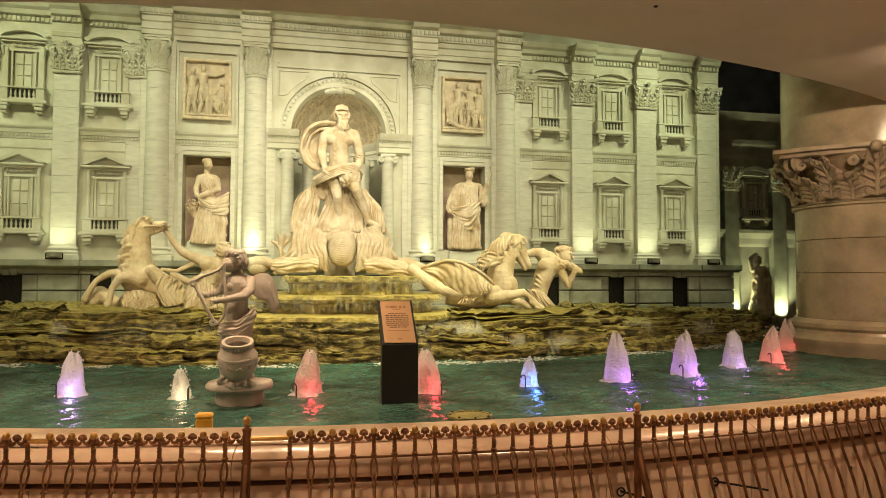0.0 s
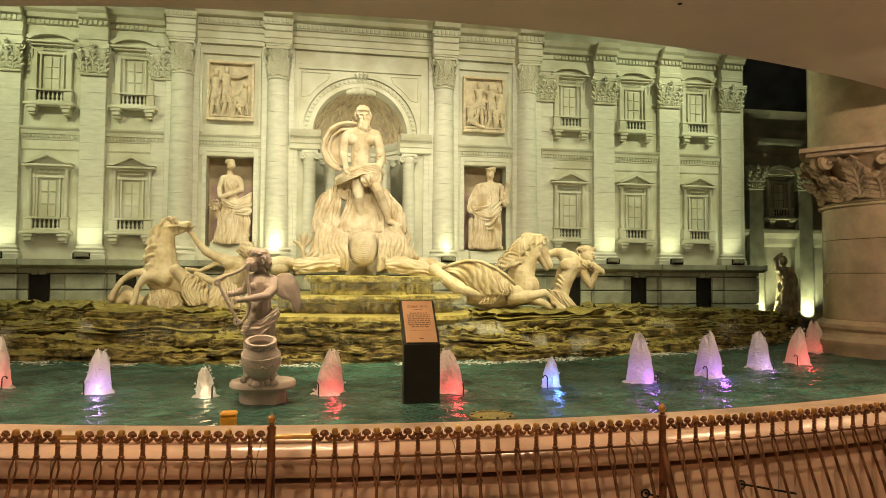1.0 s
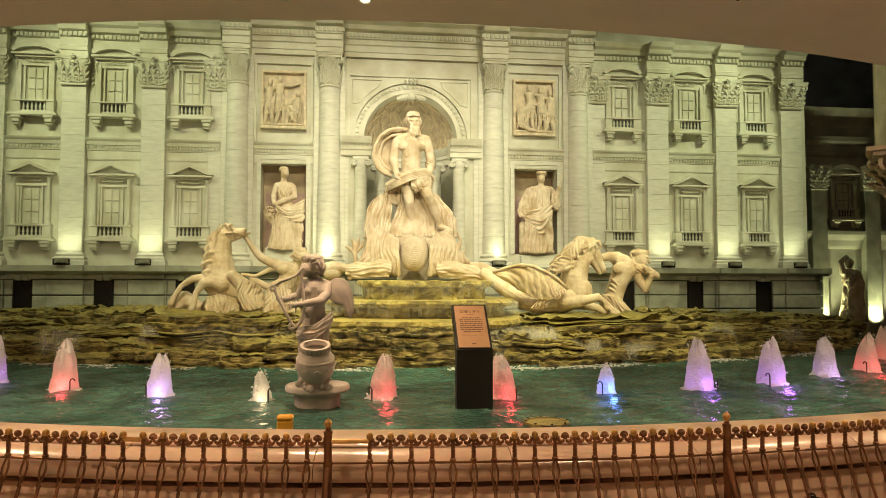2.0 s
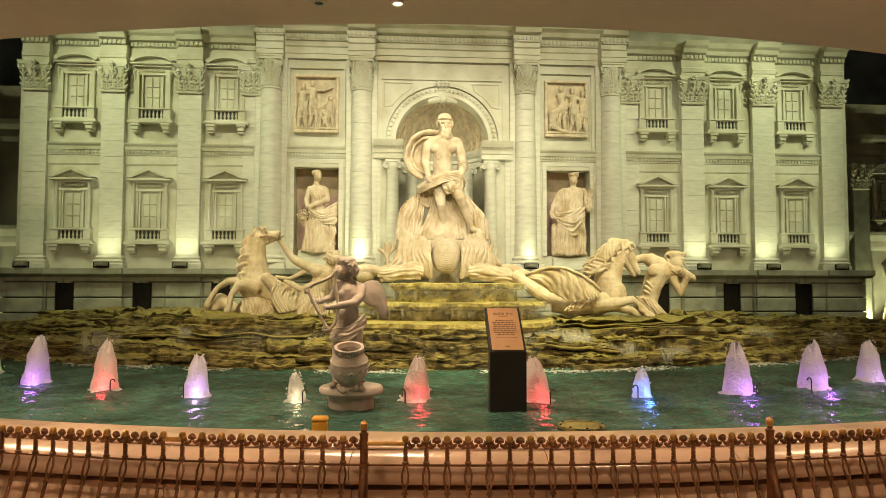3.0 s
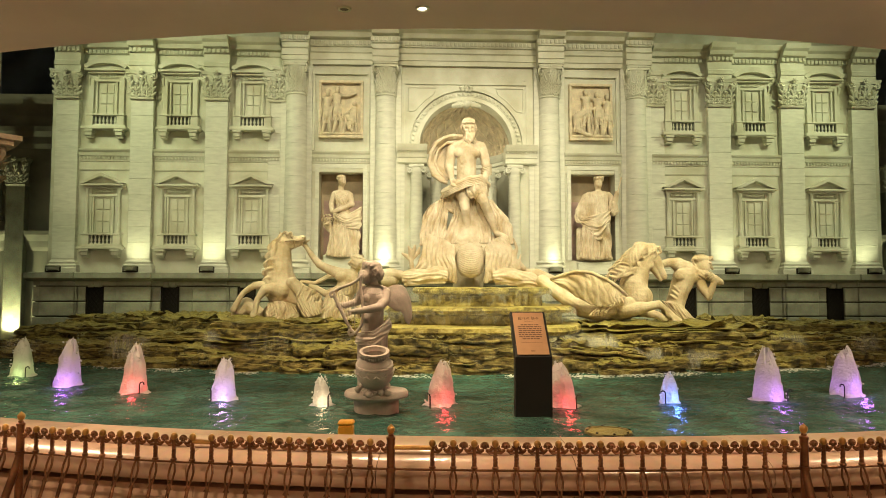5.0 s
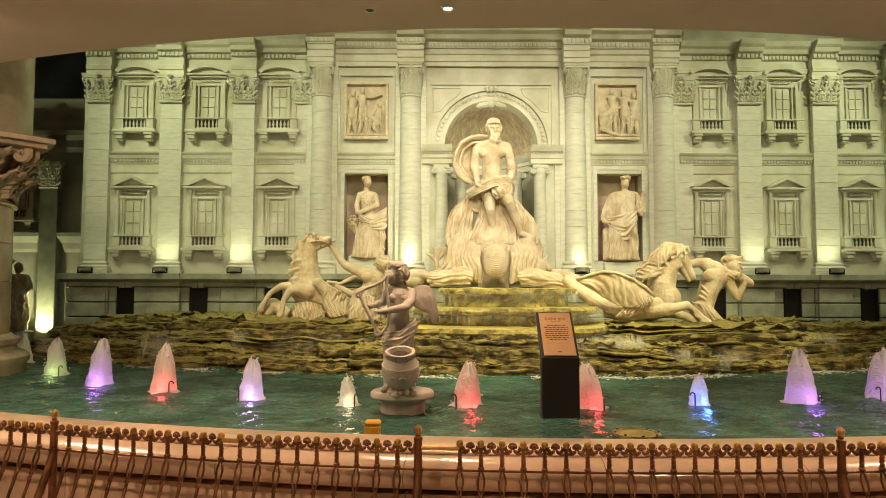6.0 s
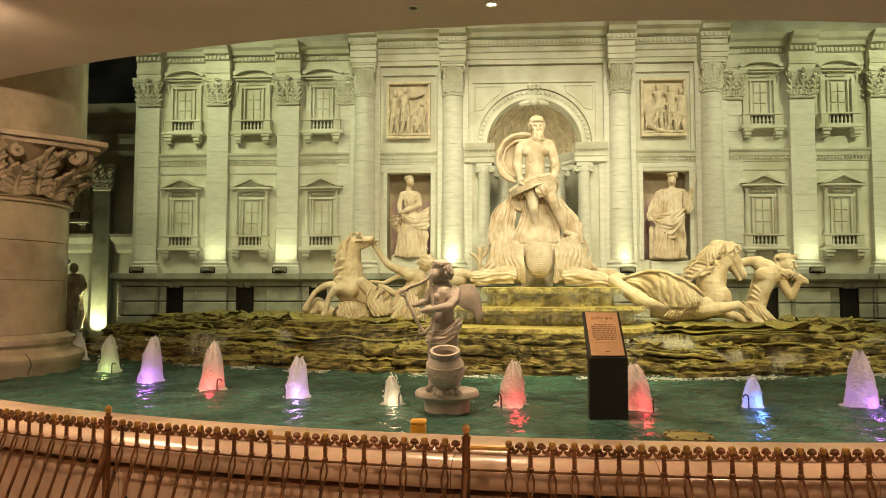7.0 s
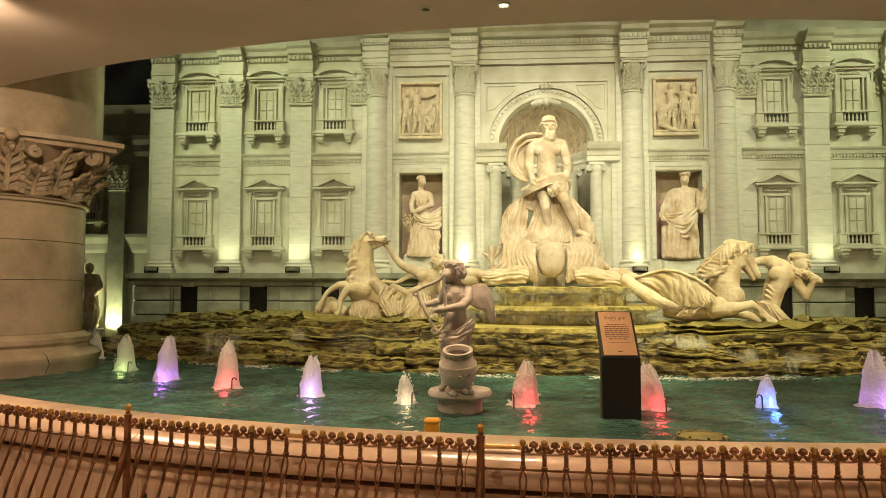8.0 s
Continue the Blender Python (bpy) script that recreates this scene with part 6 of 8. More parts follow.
def triton_right_shape(bm):
    """A bearded sea man who blows a conch."""
    egg(bm, (0.262, -0.04, 0.860), 0.1036, 0.0994, 0.1202)
    egg(bm, (0.246, -0.02, 0.945), 0.1326, 0.1119, 0.0704)
    egg(bm, (0.335, -0.09, 0.884), 0.0414, 0.0414, 0.0182)
    limb(bm, ((0.352, -0.09, 0.867), 0.0182), ((0.381, -0.1, 0.799), 0.0232))
    egg(bm, (0.299, -0.11, 0.791), 0.0414, 0.0282, 0.0331)
    limb(bm, ((0.237, -0.07, 0.724), 0.0621), ((0.310, -0.1, 0.690), 0.0580))
    limb(bm, ((0.280, -0.17, 0.714), 0.0373), ((0.381, -0.17, 0.639), 0.0663), ((0.457, -0.17, 0.598), 0.0530), ((0.482, -0.17, 0.581), 0.0331))
    limb(bm, ((0.207, 0.0, 0.760), 0.0787), ((0.136, 0.0, 0.684), 0.0994))
    limb(bm, ((-0.094, 0.0, 0.852), 0.1036), ((0.026, 0.0, 0.802), 0.1160), ((0.163, 0.0, 0.709), 0.1119))
    limb(bm, ((-0.093, 0.0, 0.869), 0.0994), ((-0.206, 0.02, 0.895), 0.0704), ((-0.307, 0.03, 0.870), 0.0621), ((-0.392, 0.06, 0.828), 0.0539))
    limb(bm, ((0.007, 0.0, 0.683), 0.1740), ((-0.083, 0.0, 0.481), 0.1450), ((-0.138, 0.0, 0.304), 0.1409), ((-0.185, 0.02, 0.144), 0.1657))
    egg(bm, (-0.077, -0.105, 0.698), 0.1243, 0.0663, 0.0994)
    egg(bm, (0.090, -0.09, 0.657), 0.0746, 0.0580, 0.0829)
    for k in range(3):
        c = Vector((-0.210, -0.11, 0.548))
        limb(bm, ((c.x - 0.02 * k, c.y + 0.015, c.z - 0.07 * k), 0.0182), ((c.x + 0.07 - 0.02 * k, c.y - 0.02, c.z - 0.085 - 0.055 * k), 0.0133))
        egg(bm, (c.x + 0.11 - 0.02 * k, c.y - 0.008, c.z - 0.09 - 0.075 * k), 0.0414, 0.0199, 0.0331)
    limb(bm, ((0.189, -0.04, 0.666), 0.0829), ((0.237, -0.08, 0.514), 0.0704), ((0.308, -0.11, 0.389), 0.0580), ((0.344, -0.15, 0.498), 0.0497), ((0.362, -0.19, 0.589), 0.0414))
    limb(bm, ((-0.228, -0.05, 0.197), 0.1326), ((-0.082, -0.11, 0.123), 0.0912), ((0.028, -0.13, 0.041), 0.0621), ((0.128, -0.13, -0.026), 0.0414))
    limb(bm, ((-0.255, 0.02, 0.077), 0.1160), ((-0.067, 0.02, 0.026), 0.0829))
    locks(bm, 11, 0.0182, (0.117, -0.08, 0.934), (0.359, -0.08, 0.960), (0.128, -0.1, 1.017), (0.376, -0.12, 0.983), (0.114, -0.06, 0.817), (0.413, -0.07, 0.902), 1.0)
    locks(bm, 8, 0.0166, (0.157, -0.1, 0.782), (0.328, -0.14, 0.748), (0.148, -0.16, 0.714), (0.343, -0.18, 0.689), (0.180, -0.12, 0.631), (0.373, -0.15, 0.648), 1.0)


def triton_right_cloth(bm):
    """Hair, beard, conch ridges and the pleated fish skin."""
    drape(bm, [[(-0.398, -0.15, 0.332), (-0.270, -0.19, 0.291), (-0.112, -0.15, 0.266)], [(-0.308, -0.17, 0.151), (-0.175, -0.22, 0.152), (-0.008, -0.18, 0.134)], [(-0.167, -0.19, -0.030), (-0.019, -0.2, -0.022), (0.141, -0.16, -0.032)]], 7, 0.022, 0.02, 41)
    for k in range(5):
        p = Vector((0.301, -0.22, 0.721)).lerp(Vector((0.426, -0.22, 0.630)), k / 4)
        rod(bm, 0.0099, p + Vector((0.02, 0.05, 0.03)), p + Vector((0.0, -0.01, 0.0)), p + Vector((-0.035, 0.01, -0.05)), p + Vector((-0.05, 0.06, -0.08)))


def abundance_shape(bm):
    """A draped standing woman, arms crossed to a basket."""
    egg(bm, (0.009, -0.02, 1.308), 0.0725, 0.0788, 0.0984)
    egg(bm, (-0.015, 0.01, 1.385), 0.0891, 0.0891, 0.0622)
    egg(bm, (0.027, -0.095, 1.286), 0.0145, 0.0166, 0.0269)
    limb(bm, ((-0.013, 0.0, 1.217), 0.0518), ((-0.012, 0.0, 1.133), 0.0622))
    limb(bm, ((-0.124, 0.0, 1.080), 0.0674), ((-0.012, 0.0, 1.092), 0.0777), ((0.112, 0.0, 1.082), 0.0705))
    limb(bm, ((-0.011, 0.0, 1.050), 0.1243), ((0.001, 0.0, 0.863), 0.1088), ((0.054, 0.0, 0.646), 0.1554))
    egg(bm, (-0.062, -0.09, 0.986), 0.0570, 0.0466, 0.0518)
    egg(bm, (0.060, -0.09, 0.987), 0.0570, 0.0466, 0.0518)
    limb(bm, ((0.143, 0.0, 1.051), 0.0725), ((0.180, -0.05, 0.889), 0.0622), ((0.026, -0.14, 0.816), 0.0497), ((-0.130, -0.18, 0.738), 0.0414))
    limb(bm, ((-0.134, 0.0, 1.049), 0.0642), ((-0.178, -0.05, 0.887), 0.0539), ((-0.155, -0.14, 0.743), 0.0435))
    limb(bm, ((0.021, -0.07, 0.587), 0.1243), ((-0.061, -0.14, 0.416), 0.1036), ((-0.116, -0.07, 0.011), 0.1036))
    limb(bm, ((0.157, 0.0, 0.574), 0.1451), ((0.183, 0.0, -0.005), 0.1451))
    limb(bm, ((-0.239, -0.1, 0.521), 0.0829), ((-0.178, -0.09, 0.399), 0.0518))
    limb(bm, ((-0.258, -0.06, -0.051), 0.0414), ((0.030, -0.1, -0.072), 0.0466), ((0.311, -0.06, -0.049), 0.0414))


def abundance_cloth(bm):
    """Pleated robe, fruit and hair."""
    drape(bm, [[(-0.112, -0.15, 0.598), (0.074, -0.19, 0.575), (0.279, -0.11, 0.636)], [(-0.177, -0.17, 0.290), (0.031, -0.23, 0.287), (0.323, -0.12, 0.327)], [(-0.256, -0.16, -0.055), (0.023, -0.22, -0.088), (0.327, -0.13, -0.052)]], 10, 0.04, 0.03, 51)
    drape(bm, [[(-0.164, -0.15, 0.752), (-0.130, -0.18, 0.677), (-0.099, -0.18, 0.596)], [(0.044, -0.2, 0.666), (0.068, -0.23, 0.561), (0.087, -0.21, 0.461)], [(0.251, -0.15, 0.765), (0.286, -0.19, 0.597), (0.305, -0.16, 0.426)], [(0.364, -0.05, 0.860), (0.359, -0.1, 0.689), (0.349, -0.08, 0.505)]], 4, 0.035, 0.03, 52)
    drape(bm, [[(-0.113, -0.1, 1.087), (0.013, -0.13, 1.022), (0.121, -0.1, 1.089)], [(-0.086, -0.14, 0.928), (0.016, -0.15, 0.907), (0.116, -0.13, 0.931)], [(-0.068, -0.11, 0.788), (0.026, -0.13, 0.745), (0.115, -0.11, 0.789)]], 6, 0.018, 0.015, 53)
    r0 = random.Random(5)
    for k in range(34):
        p = Vector((-0.242, -0.16, 0.597))
        a, d = r0.uniform(0, 6.28), 0.10 * math.sqrt(r0.random())
        ball(bm, p + Vector((d * math.cos(a), r0.uniform(-0.03, 0.03), 0.9 * d * math.sin(a))), r0.uniform(0.012, 0.024), 7)
    curl(bm, (0.267, -0.15, 0.059), 0.0725, 1.5, 0.0187)
    rod(bm, 0.0187, (0.312, -0.12, 0.429), (0.354, -0.12, 0.296), (0.295, -0.14, 0.192), (0.216, -0.15, 0.130))


def health_shape(bm):
    """A draped standing woman with a staff."""
    egg(bm, (0.075, -0.02, 1.418), 0.0767, 0.0829, 0.1036)
    egg(bm, (0.095, 0.01, 1.508), 0.0974, 0.0933, 0.0642)
    egg(bm, (0.053, -0.1, 1.384), 0.0145, 0.0166, 0.0290)
    limb(bm, ((0.079, 0.0, 1.325), 0.0560), ((0.078, 0.0, 1.240), 0.0674))
    limb(bm, ((-0.093, 0.0, 1.196), 0.0777), ((0.078, 0.0, 1.208), 0.0881), ((0.260, 0.0, 1.199), 0.0777))
    limb(bm, ((0.077, 0.0, 1.155), 0.1451), ((0.064, 0.0, 0.964), 0.1347), ((0.041, 0.0, 0.773), 0.1762))
    limb(bm, ((-0.064, -0.07, 0.660), 0.1347), ((-0.105, -0.04, 0.116), 0.1347))
    limb(bm, ((0.157, 0.0, 0.667), 0.1451), ((0.150, 0.0, 0.118), 0.1451))
    limb(bm, ((0.292, 0.0, 1.167), 0.0767), ((0.336, -0.06, 0.958), 0.0705), ((0.380, -0.1, 1.144), 0.0518), ((0.397, -0.12, 1.236), 0.0456))
    limb(bm, ((-0.147, 0.0, 1.164), 0.0788), ((-0.285, -0.03, 0.915), 0.0746), ((-0.216, -0.13, 0.737), 0.0580), ((-0.123, -0.18, 0.722), 0.0435))
    rod(bm, 0.0155, (0.486, -0.12, 1.533), (0.390, -0.14, 1.191), (0.293, -0.13, 0.803))
    limb(bm, ((-0.271, 0.0, 0.538), 0.0725), ((-0.255, 0.0, 0.075), 0.0933))
    limb(bm, ((-0.312, -0.06, 0.030), 0.0414), ((-0.026, -0.1, 0.008), 0.0466), ((0.282, -0.06, 0.032), 0.0414))
    locks(bm, 8, 0.0166, (-0.007, -0.05, 1.487), (0.164, -0.05, 1.488), (-0.003, -0.08, 1.567), (0.146, -0.08, 1.568), (0.004, -0.09, 1.502), (0.132, -0.09, 1.503), 1.2)


def health_cloth(bm):
    """Pleated robe, cloak and hair."""
    drape(bm, [[(-0.253, -0.15, 0.693), (-0.024, -0.2, 0.710), (0.250, -0.13, 0.771)], [(-0.280, -0.16, 0.400), (-0.056, -0.23, 0.396), (0.253, -0.14, 0.446)], [(-0.326, -0.16, 0.026), (-0.058, -0.22, -0.007), (0.256, -0.15, 0.028)]], 10, 0.042, 0.03, 61)
    drape(bm, [[(-0.298, -0.12, 0.779), (-0.285, -0.15, 0.703), (-0.256, -0.16, 0.608)], [(-0.157, -0.19, 0.794), (-0.145, -0.22, 0.624), (-0.134, -0.21, 0.480)], [(0.017, -0.21, 0.834), (0.025, -0.25, 0.602), (0.027, -0.23, 0.355)], [(0.252, -0.13, 0.918), (0.242, -0.16, 0.799), (0.219, -0.16, 0.653)]], 5, 0.038, 0.03, 62)
    drape(bm, [[(-0.108, -0.1, 1.235), (0.037, -0.15, 1.177), (0.232, -0.1, 1.238)], [(-0.110, -0.14, 1.009), (0.030, -0.17, 0.985), (0.208, -0.14, 1.032)], [(-0.118, -0.16, 0.787), (0.025, -0.18, 0.765), (0.213, -0.15, 0.853)]], 8, 0.022, 0.02, 63)
    drape(bm, [[(-0.081, -0.12, 1.264), (-0.185, -0.11, 1.159), (-0.255, -0.04, 1.020)], [(-0.123, -0.15, 0.987), (-0.270, -0.14, 0.882), (-0.363, -0.04, 0.808)], [(-0.099, -0.17, 0.754), (-0.227, -0.17, 0.670), (-0.342, -0.08, 0.678)]], 5, 0.028, 0.02, 64)
    drape(bm, [[(0.263, -0.1, 1.122), (0.325, -0.14, 1.075), (0.390, -0.1, 1.060)], [(0.237, -0.11, 0.973), (0.303, -0.17, 0.882), (0.404, -0.12, 0.931)], [(0.276, -0.08, 0.871), (0.335, -0.13, 0.814), (0.430, -0.1, 0.891)]], 4, 0.022, 0.02, 65)


def cupid_shape(bm):
    """A small winged boy with bent arms."""
    egg(bm, (-0.034, 0.0, 0.976), 0.0838, 0.0861, 0.0909)
    egg(bm, (-0.075, -0.025, 0.943), 0.0598, 0.0670, 0.0670)
    egg(bm, (-0.080, -0.02, 0.900), 0.0335, 0.0383, 0.0239)
    egg(bm, (-0.124, -0.035, 0.942), 0.0115, 0.0124, 0.0144)
    limb(bm, ((-0.116, -0.05, 0.975), 0.0096), ((-0.081, -0.075, 0.979), 0.0096))
    egg(bm, (-0.086, -0.06, 0.928), 0.0287, 0.0215, 0.0263)
    egg(bm, (-0.116, -0.04, 0.914), 0.0115, 0.0144, 0.0067)
    egg(bm, (-0.021, 0.01, 1.010), 0.0861, 0.0909, 0.0646)
    egg(bm, (0.031, 0.01, 0.962), 0.0311, 0.0622, 0.0574)
    limb(bm, ((-0.016, 0.02, 0.896), 0.0431), ((-0.011, 0.02, 0.843), 0.0526))
    limb(bm, ((-0.092, 0.03, 0.820), 0.0431), ((-0.006, 0.02, 0.834), 0.0526), ((0.074, 0.02, 0.810), 0.0503))
    limb(bm, ((-0.005, 0.0, 0.777), 0.0957), ((-0.009, 0.0, 0.673), 0.0885), ((-0.013, 0.0, 0.555), 0.0933), ((-0.012, 0.0, 0.451), 0.1005))
    egg(bm, (-0.024, -0.055, 0.590), 0.0718, 0.0383, 0.0718)
    egg(bm, (-0.052, -0.065, 0.759), 0.0479, 0.0263, 0.0383)
    egg(bm, (0.032, -0.065, 0.759), 0.0479, 0.0263, 0.0383)
    limb(bm, ((0.090, -0.01, 0.801), 0.0479), ((0.088, -0.05, 0.735), 0.0431), ((0.049, -0.11, 0.685), 0.0383), ((-0.042, -0.14, 0.668), 0.0325), ((-0.133, -0.15, 0.655), 0.0239))
    egg(bm, (-0.160, -0.15, 0.650), 0.0287, 0.0215, 0.0211)
    for k in range(4):
        limb(bm, ((-0.173, -0.16, 0.655), 0.0077), (Vector((-0.204, -0.17, 0.660)) + Vector((0.004 * k, 0, -0.014 * k)), 0.0062))
    limb(bm, ((-0.103, 0.05, 0.810), 0.0431), ((-0.147, 0.07, 0.724), 0.0345), ((-0.244, 0.04, 0.696), 0.0278), ((-0.301, 0.0, 0.697), 0.0239))
    limb(bm, ((-0.068, 0.0, 0.423), 0.0694), ((-0.077, 0.0, 0.358), 0.0670), ((-0.086, 0.0, 0.264), 0.0550), ((-0.094, 0.0, 0.039), 0.0431), ((-0.093, 0.0, -0.026), 0.0431))
    limb(bm, ((0.049, 0.0, 0.442), 0.0694), ((0.050, 0.0, 0.357), 0.0670), ((0.055, 0.0, 0.254), 0.0550), ((0.066, 0.0, 0.038), 0.0431), ((0.066, 0.0, -0.027), 0.0431))
    locks(bm, 12, 0.0124, (-0.024, -0.03, 1.061), (0.042, -0.03, 1.042), (-0.086, -0.08, 1.054), (0.008, -0.088, 1.040), (-0.106, -0.055, 1.013), (-0.010, -0.088, 0.993), 0.7)
    locks(bm, 10, 0.0124, (0.014, -0.03, 1.056), (0.052, -0.02, 1.009), (0.027, -0.085, 1.026), (0.068, -0.065, 0.980), (-0.001, -0.085, 0.942), (0.063, -0.04, 0.895), 0.7)


def cupid_extras(bm):
    """Hair, hip cloth, wing and the small harp."""
    drape(bm, [[(-0.127, -0.03, 0.472), (-0.146, -0.03, 0.426), (-0.145, -0.03, 0.379)], [(-0.061, -0.105, 0.477), (-0.078, -0.12, 0.423), (-0.088, -0.11, 0.371)], [(0.013, -0.11, 0.496), (0.005, -0.13, 0.432), (-0.004, -0.12, 0.376)], [(0.076, -0.09, 0.550), (0.078, -0.11, 0.495), (0.068, -0.1, 0.439)], [(0.120, -0.02, 0.593), (0.130, -0.02, 0.546), (0.130, -0.02, 0.490)]], 4, 0.02, 0.015, 71)
    drape(bm, [[(0.092, 0.06, 0.834), (0.092, 0.06, 0.767), (0.107, 0.06, 0.695)], [(0.162, 0.09, 0.872), (0.173, 0.07, 0.767), (0.174, 0.07, 0.651)], [(0.249, 0.1, 0.853), (0.250, 0.08, 0.742), (0.226, 0.08, 0.637)], [(0.303, 0.1, 0.742), (0.293, 0.09, 0.646), (0.260, 0.09, 0.559)], [(0.318, 0.1, 0.631), (0.313, 0.1, 0.578), (0.289, 0.1, 0.525)]], 1, 0.003, 0.03, 72)
    rod(bm, 0.013, (-0.331, -0.15, 0.807), (-0.272, -0.15, 0.843), (-0.194, -0.15, 0.871), (-0.135, -0.15, 0.903), (-0.098, -0.15, 0.950))
    rod(bm, 0.015, (-0.321, -0.15, 0.779), (-0.270, -0.15, 0.673), (-0.219, -0.15, 0.572), (-0.177, -0.15, 0.499))
    rod(bm, 0.014, (-0.098, -0.15, 0.950), (-0.107, -0.15, 0.848), (-0.092, -0.15, 0.747), (-0.082, -0.15, 0.627), (-0.100, -0.15, 0.535), (-0.140, -0.15, 0.476), (-0.172, -0.15, 0.462))
    curl(bm, (-0.330, -0.155, 0.788), 0.030, 2.0, 0.008, 1.2)
    curl(bm, (-0.176, -0.155, 0.481), 0.030, 2.0, 0.008, 2.4)
    for k in range(7):
        t = (k + 0.6) / 7
        rod(bm, 0.0038, Vector((-0.308, -0.15, 0.816)).lerp(Vector((-0.125, -0.15, 0.908)), t), Vector((-0.279, -0.15, 0.701)).lerp(Vector((-0.150, -0.15, 0.517)), min(1, 0.2 + t)))


def BODY(x, y, z):
    return 0.003


SOFT = (BODY, 9.0, 0.8)
statue("sea_god_statue", god_shape, (0.18, 12.3, 2.22), 0.009, STATUE, "cream stone bearded sea god standing with billowing cloak", extra=god_cloth, cut=SOFT)
statue("shell_plinth", lambda bm: (shell_shape(bm), shell_flutes(bm)), (0.15, 11.5, 1.70), 0.010, STATUE, "cream stone ribbed shell plinth under the sea god", category="plinth", soft=2)
statue("sea_horse_statue", horse_left_shape, (-2.56, 10.6, 1.13), 0.009, STATUE, "cream stone rearing sea horse with finned belly", "sea horses", extra=horse_left_hair, cut=SOFT)
statue("triton_statue", triton_left_shape, (-1.80, 10.7, 1.13), 0.009, STATUE, "cream stone sea man reaching for a horse's bridle", "tritons", extra=triton_left_cloth, cut=SOFT)
statue("sea_horse_statue", horse_right_shape, (2.35, 10.4, 1.10), 0.009, STATUE, "cream stone winged sea horse with flowing mane", "sea horses", extra=horse_right_hair, cut=SOFT)
statue("triton_statue", triton_right_shape, (3.27, 10.6, 1.08), 0.009, STATUE, "cream stone sea man blowing a conch", "tritons", extra=triton_right_cloth, cut=SOFT)
statue("niche_statue", abundance_shape, (-2.08, 13.12, 2.22), 0.009, STATUE, "cream stone draped woman with basket in a niche", "niche statues", extra=abundance_cloth, cut=SOFT)
statue("niche_statue", health_shape, (2.59, 13.12, 2.11), 0.009, STATUE, "cream stone draped woman with staff in a niche", "niche statues", extra=health_cloth, cut=SOFT)
for cx, z_top in ((-2.08, 2.18), (2.56, 2.07)):
    solid("statue_pedestal", chamfered(cx - 0.31, cx + 0.31, 12.97, 13.40, 1.84, z_top, 0.012), BLOCK, "pale stone pedestal block under a niche statue", "pedestal", "niche pedestals")
statue("cupid_statue", lambda bm: (cupid_shape(bm), cupid_extras(bm)), (-1.07, 6.35, 0.74), 0.0045, CUPID, "pinkish-grey stone winged boy playing a small harp", soft=3)


# ---- rock bank and basins ----
rng = random.Random(7)


def front_line(x):
    return 8.5 + 0.045 * (x - 0.4) ** 2


def rock_mesh(name, rx, ry, h, seed, material, seg=96, power=2.6, strata=0.026):
    """A layered boulder or slab: each bed steps in or out, the outline is ragged."""
    r0 = random.Random(seed)
    outline = []
    for i in range(seg):
        a = 2 * math.pi * i / seg
        c, s = math.cos(a), math.sin(a)
        d = (abs(c) ** power + abs(s) ** power) ** (-1 / power)
        d *= 1 + 0.16 * noise.noise((2.0 * c + seed * 3.1, 2.0 * s, 0.3)) + 0.10 * noise.noise((5 * c, 5 * s + seed, 2.2)) + 0.05 * noise.noise((13 * c, 13 * s, seed * 1.7))
        outline.append((c * d, s * d))
    levels, z = [], 0.0
    while z < h - 0.03:
        deep = min(h - z, r0.choice((1.0, 1.4, 2.4, 4.0)) * strata)
        inset = 1.0 + r0.uniform(-0.12, 0.06) - 0.07 * z / h
        levels += [(z + 0.002, inset), (z + 0.5 * deep, inset * 1.015), (z + deep - 0.006, inset), (z + deep - 0.003, inset - 0.045)]
        z += deep
    loops = []
    for k, (z, bed) in enumerate(levels + [(h, levels[-1][1] - 0.05)]):
        row = []
        for x, y in outline:
            w = 1 + 0.09 * noise.noise((x * 3 + seed, y * 3, z * 5)) + 0.14 * noise.noise((x * 2.0 + seed, y * 2.0, (k // 4) * 7.3)) + 0.045 * noise.noise((x * 9, y * 9 + seed, z * 14))
            dz = 0.02 * noise.noise((x * 3, y * 3 + seed, 1.3)) + 0.06 * h * noise.noise((x * 1.4 + seed, y * 1.4, 0.0))
            row.append((x * rx * bed * w, y * ry * bed * w, z + (dz if k else 0)))
        loops.append(row)
    for f in (0.84, 0.70, 0.56, 0.42, 0.26, 0.10):
        loops.append([(x * rx * f, y * ry * f, h * (1.02 + 0.10 * noise.noise((x * f * 4 + seed, y * f * 4, 7.0)) + 0.05 * noise.noise((x * f * 11 + seed, y * f * 11, 3.0)))) for x, y in outline])
    bm = bmesh.new()
    rings(bm, loops)
    data = finish(name, bm, material, True)
    data.set_sharp_from_angle(angle=radians(30))
    return data


def rock(cx, cy, top, rx, ry, seed, turn=0.0, label="olive and ochre layered rock, wet with moss"):
    r0 = random.Random(seed)
    ob = new("rock", rock_mesh("rock", rx, ry, top - 0.30, seed, ROCK, power=r0.choice((2.3, 3.0, 4.5, 6.0))))
    lean = 0.02 if rx > 0.75 else 0.09
    ob.location, ob.rotation_euler = (cx, cy, 0.30), (r0.uniform(-lean, lean), r0.uniform(-lean, lean), turn)
    return tagged(ob, label, "rock", "rocks of the bank")


seed = 1
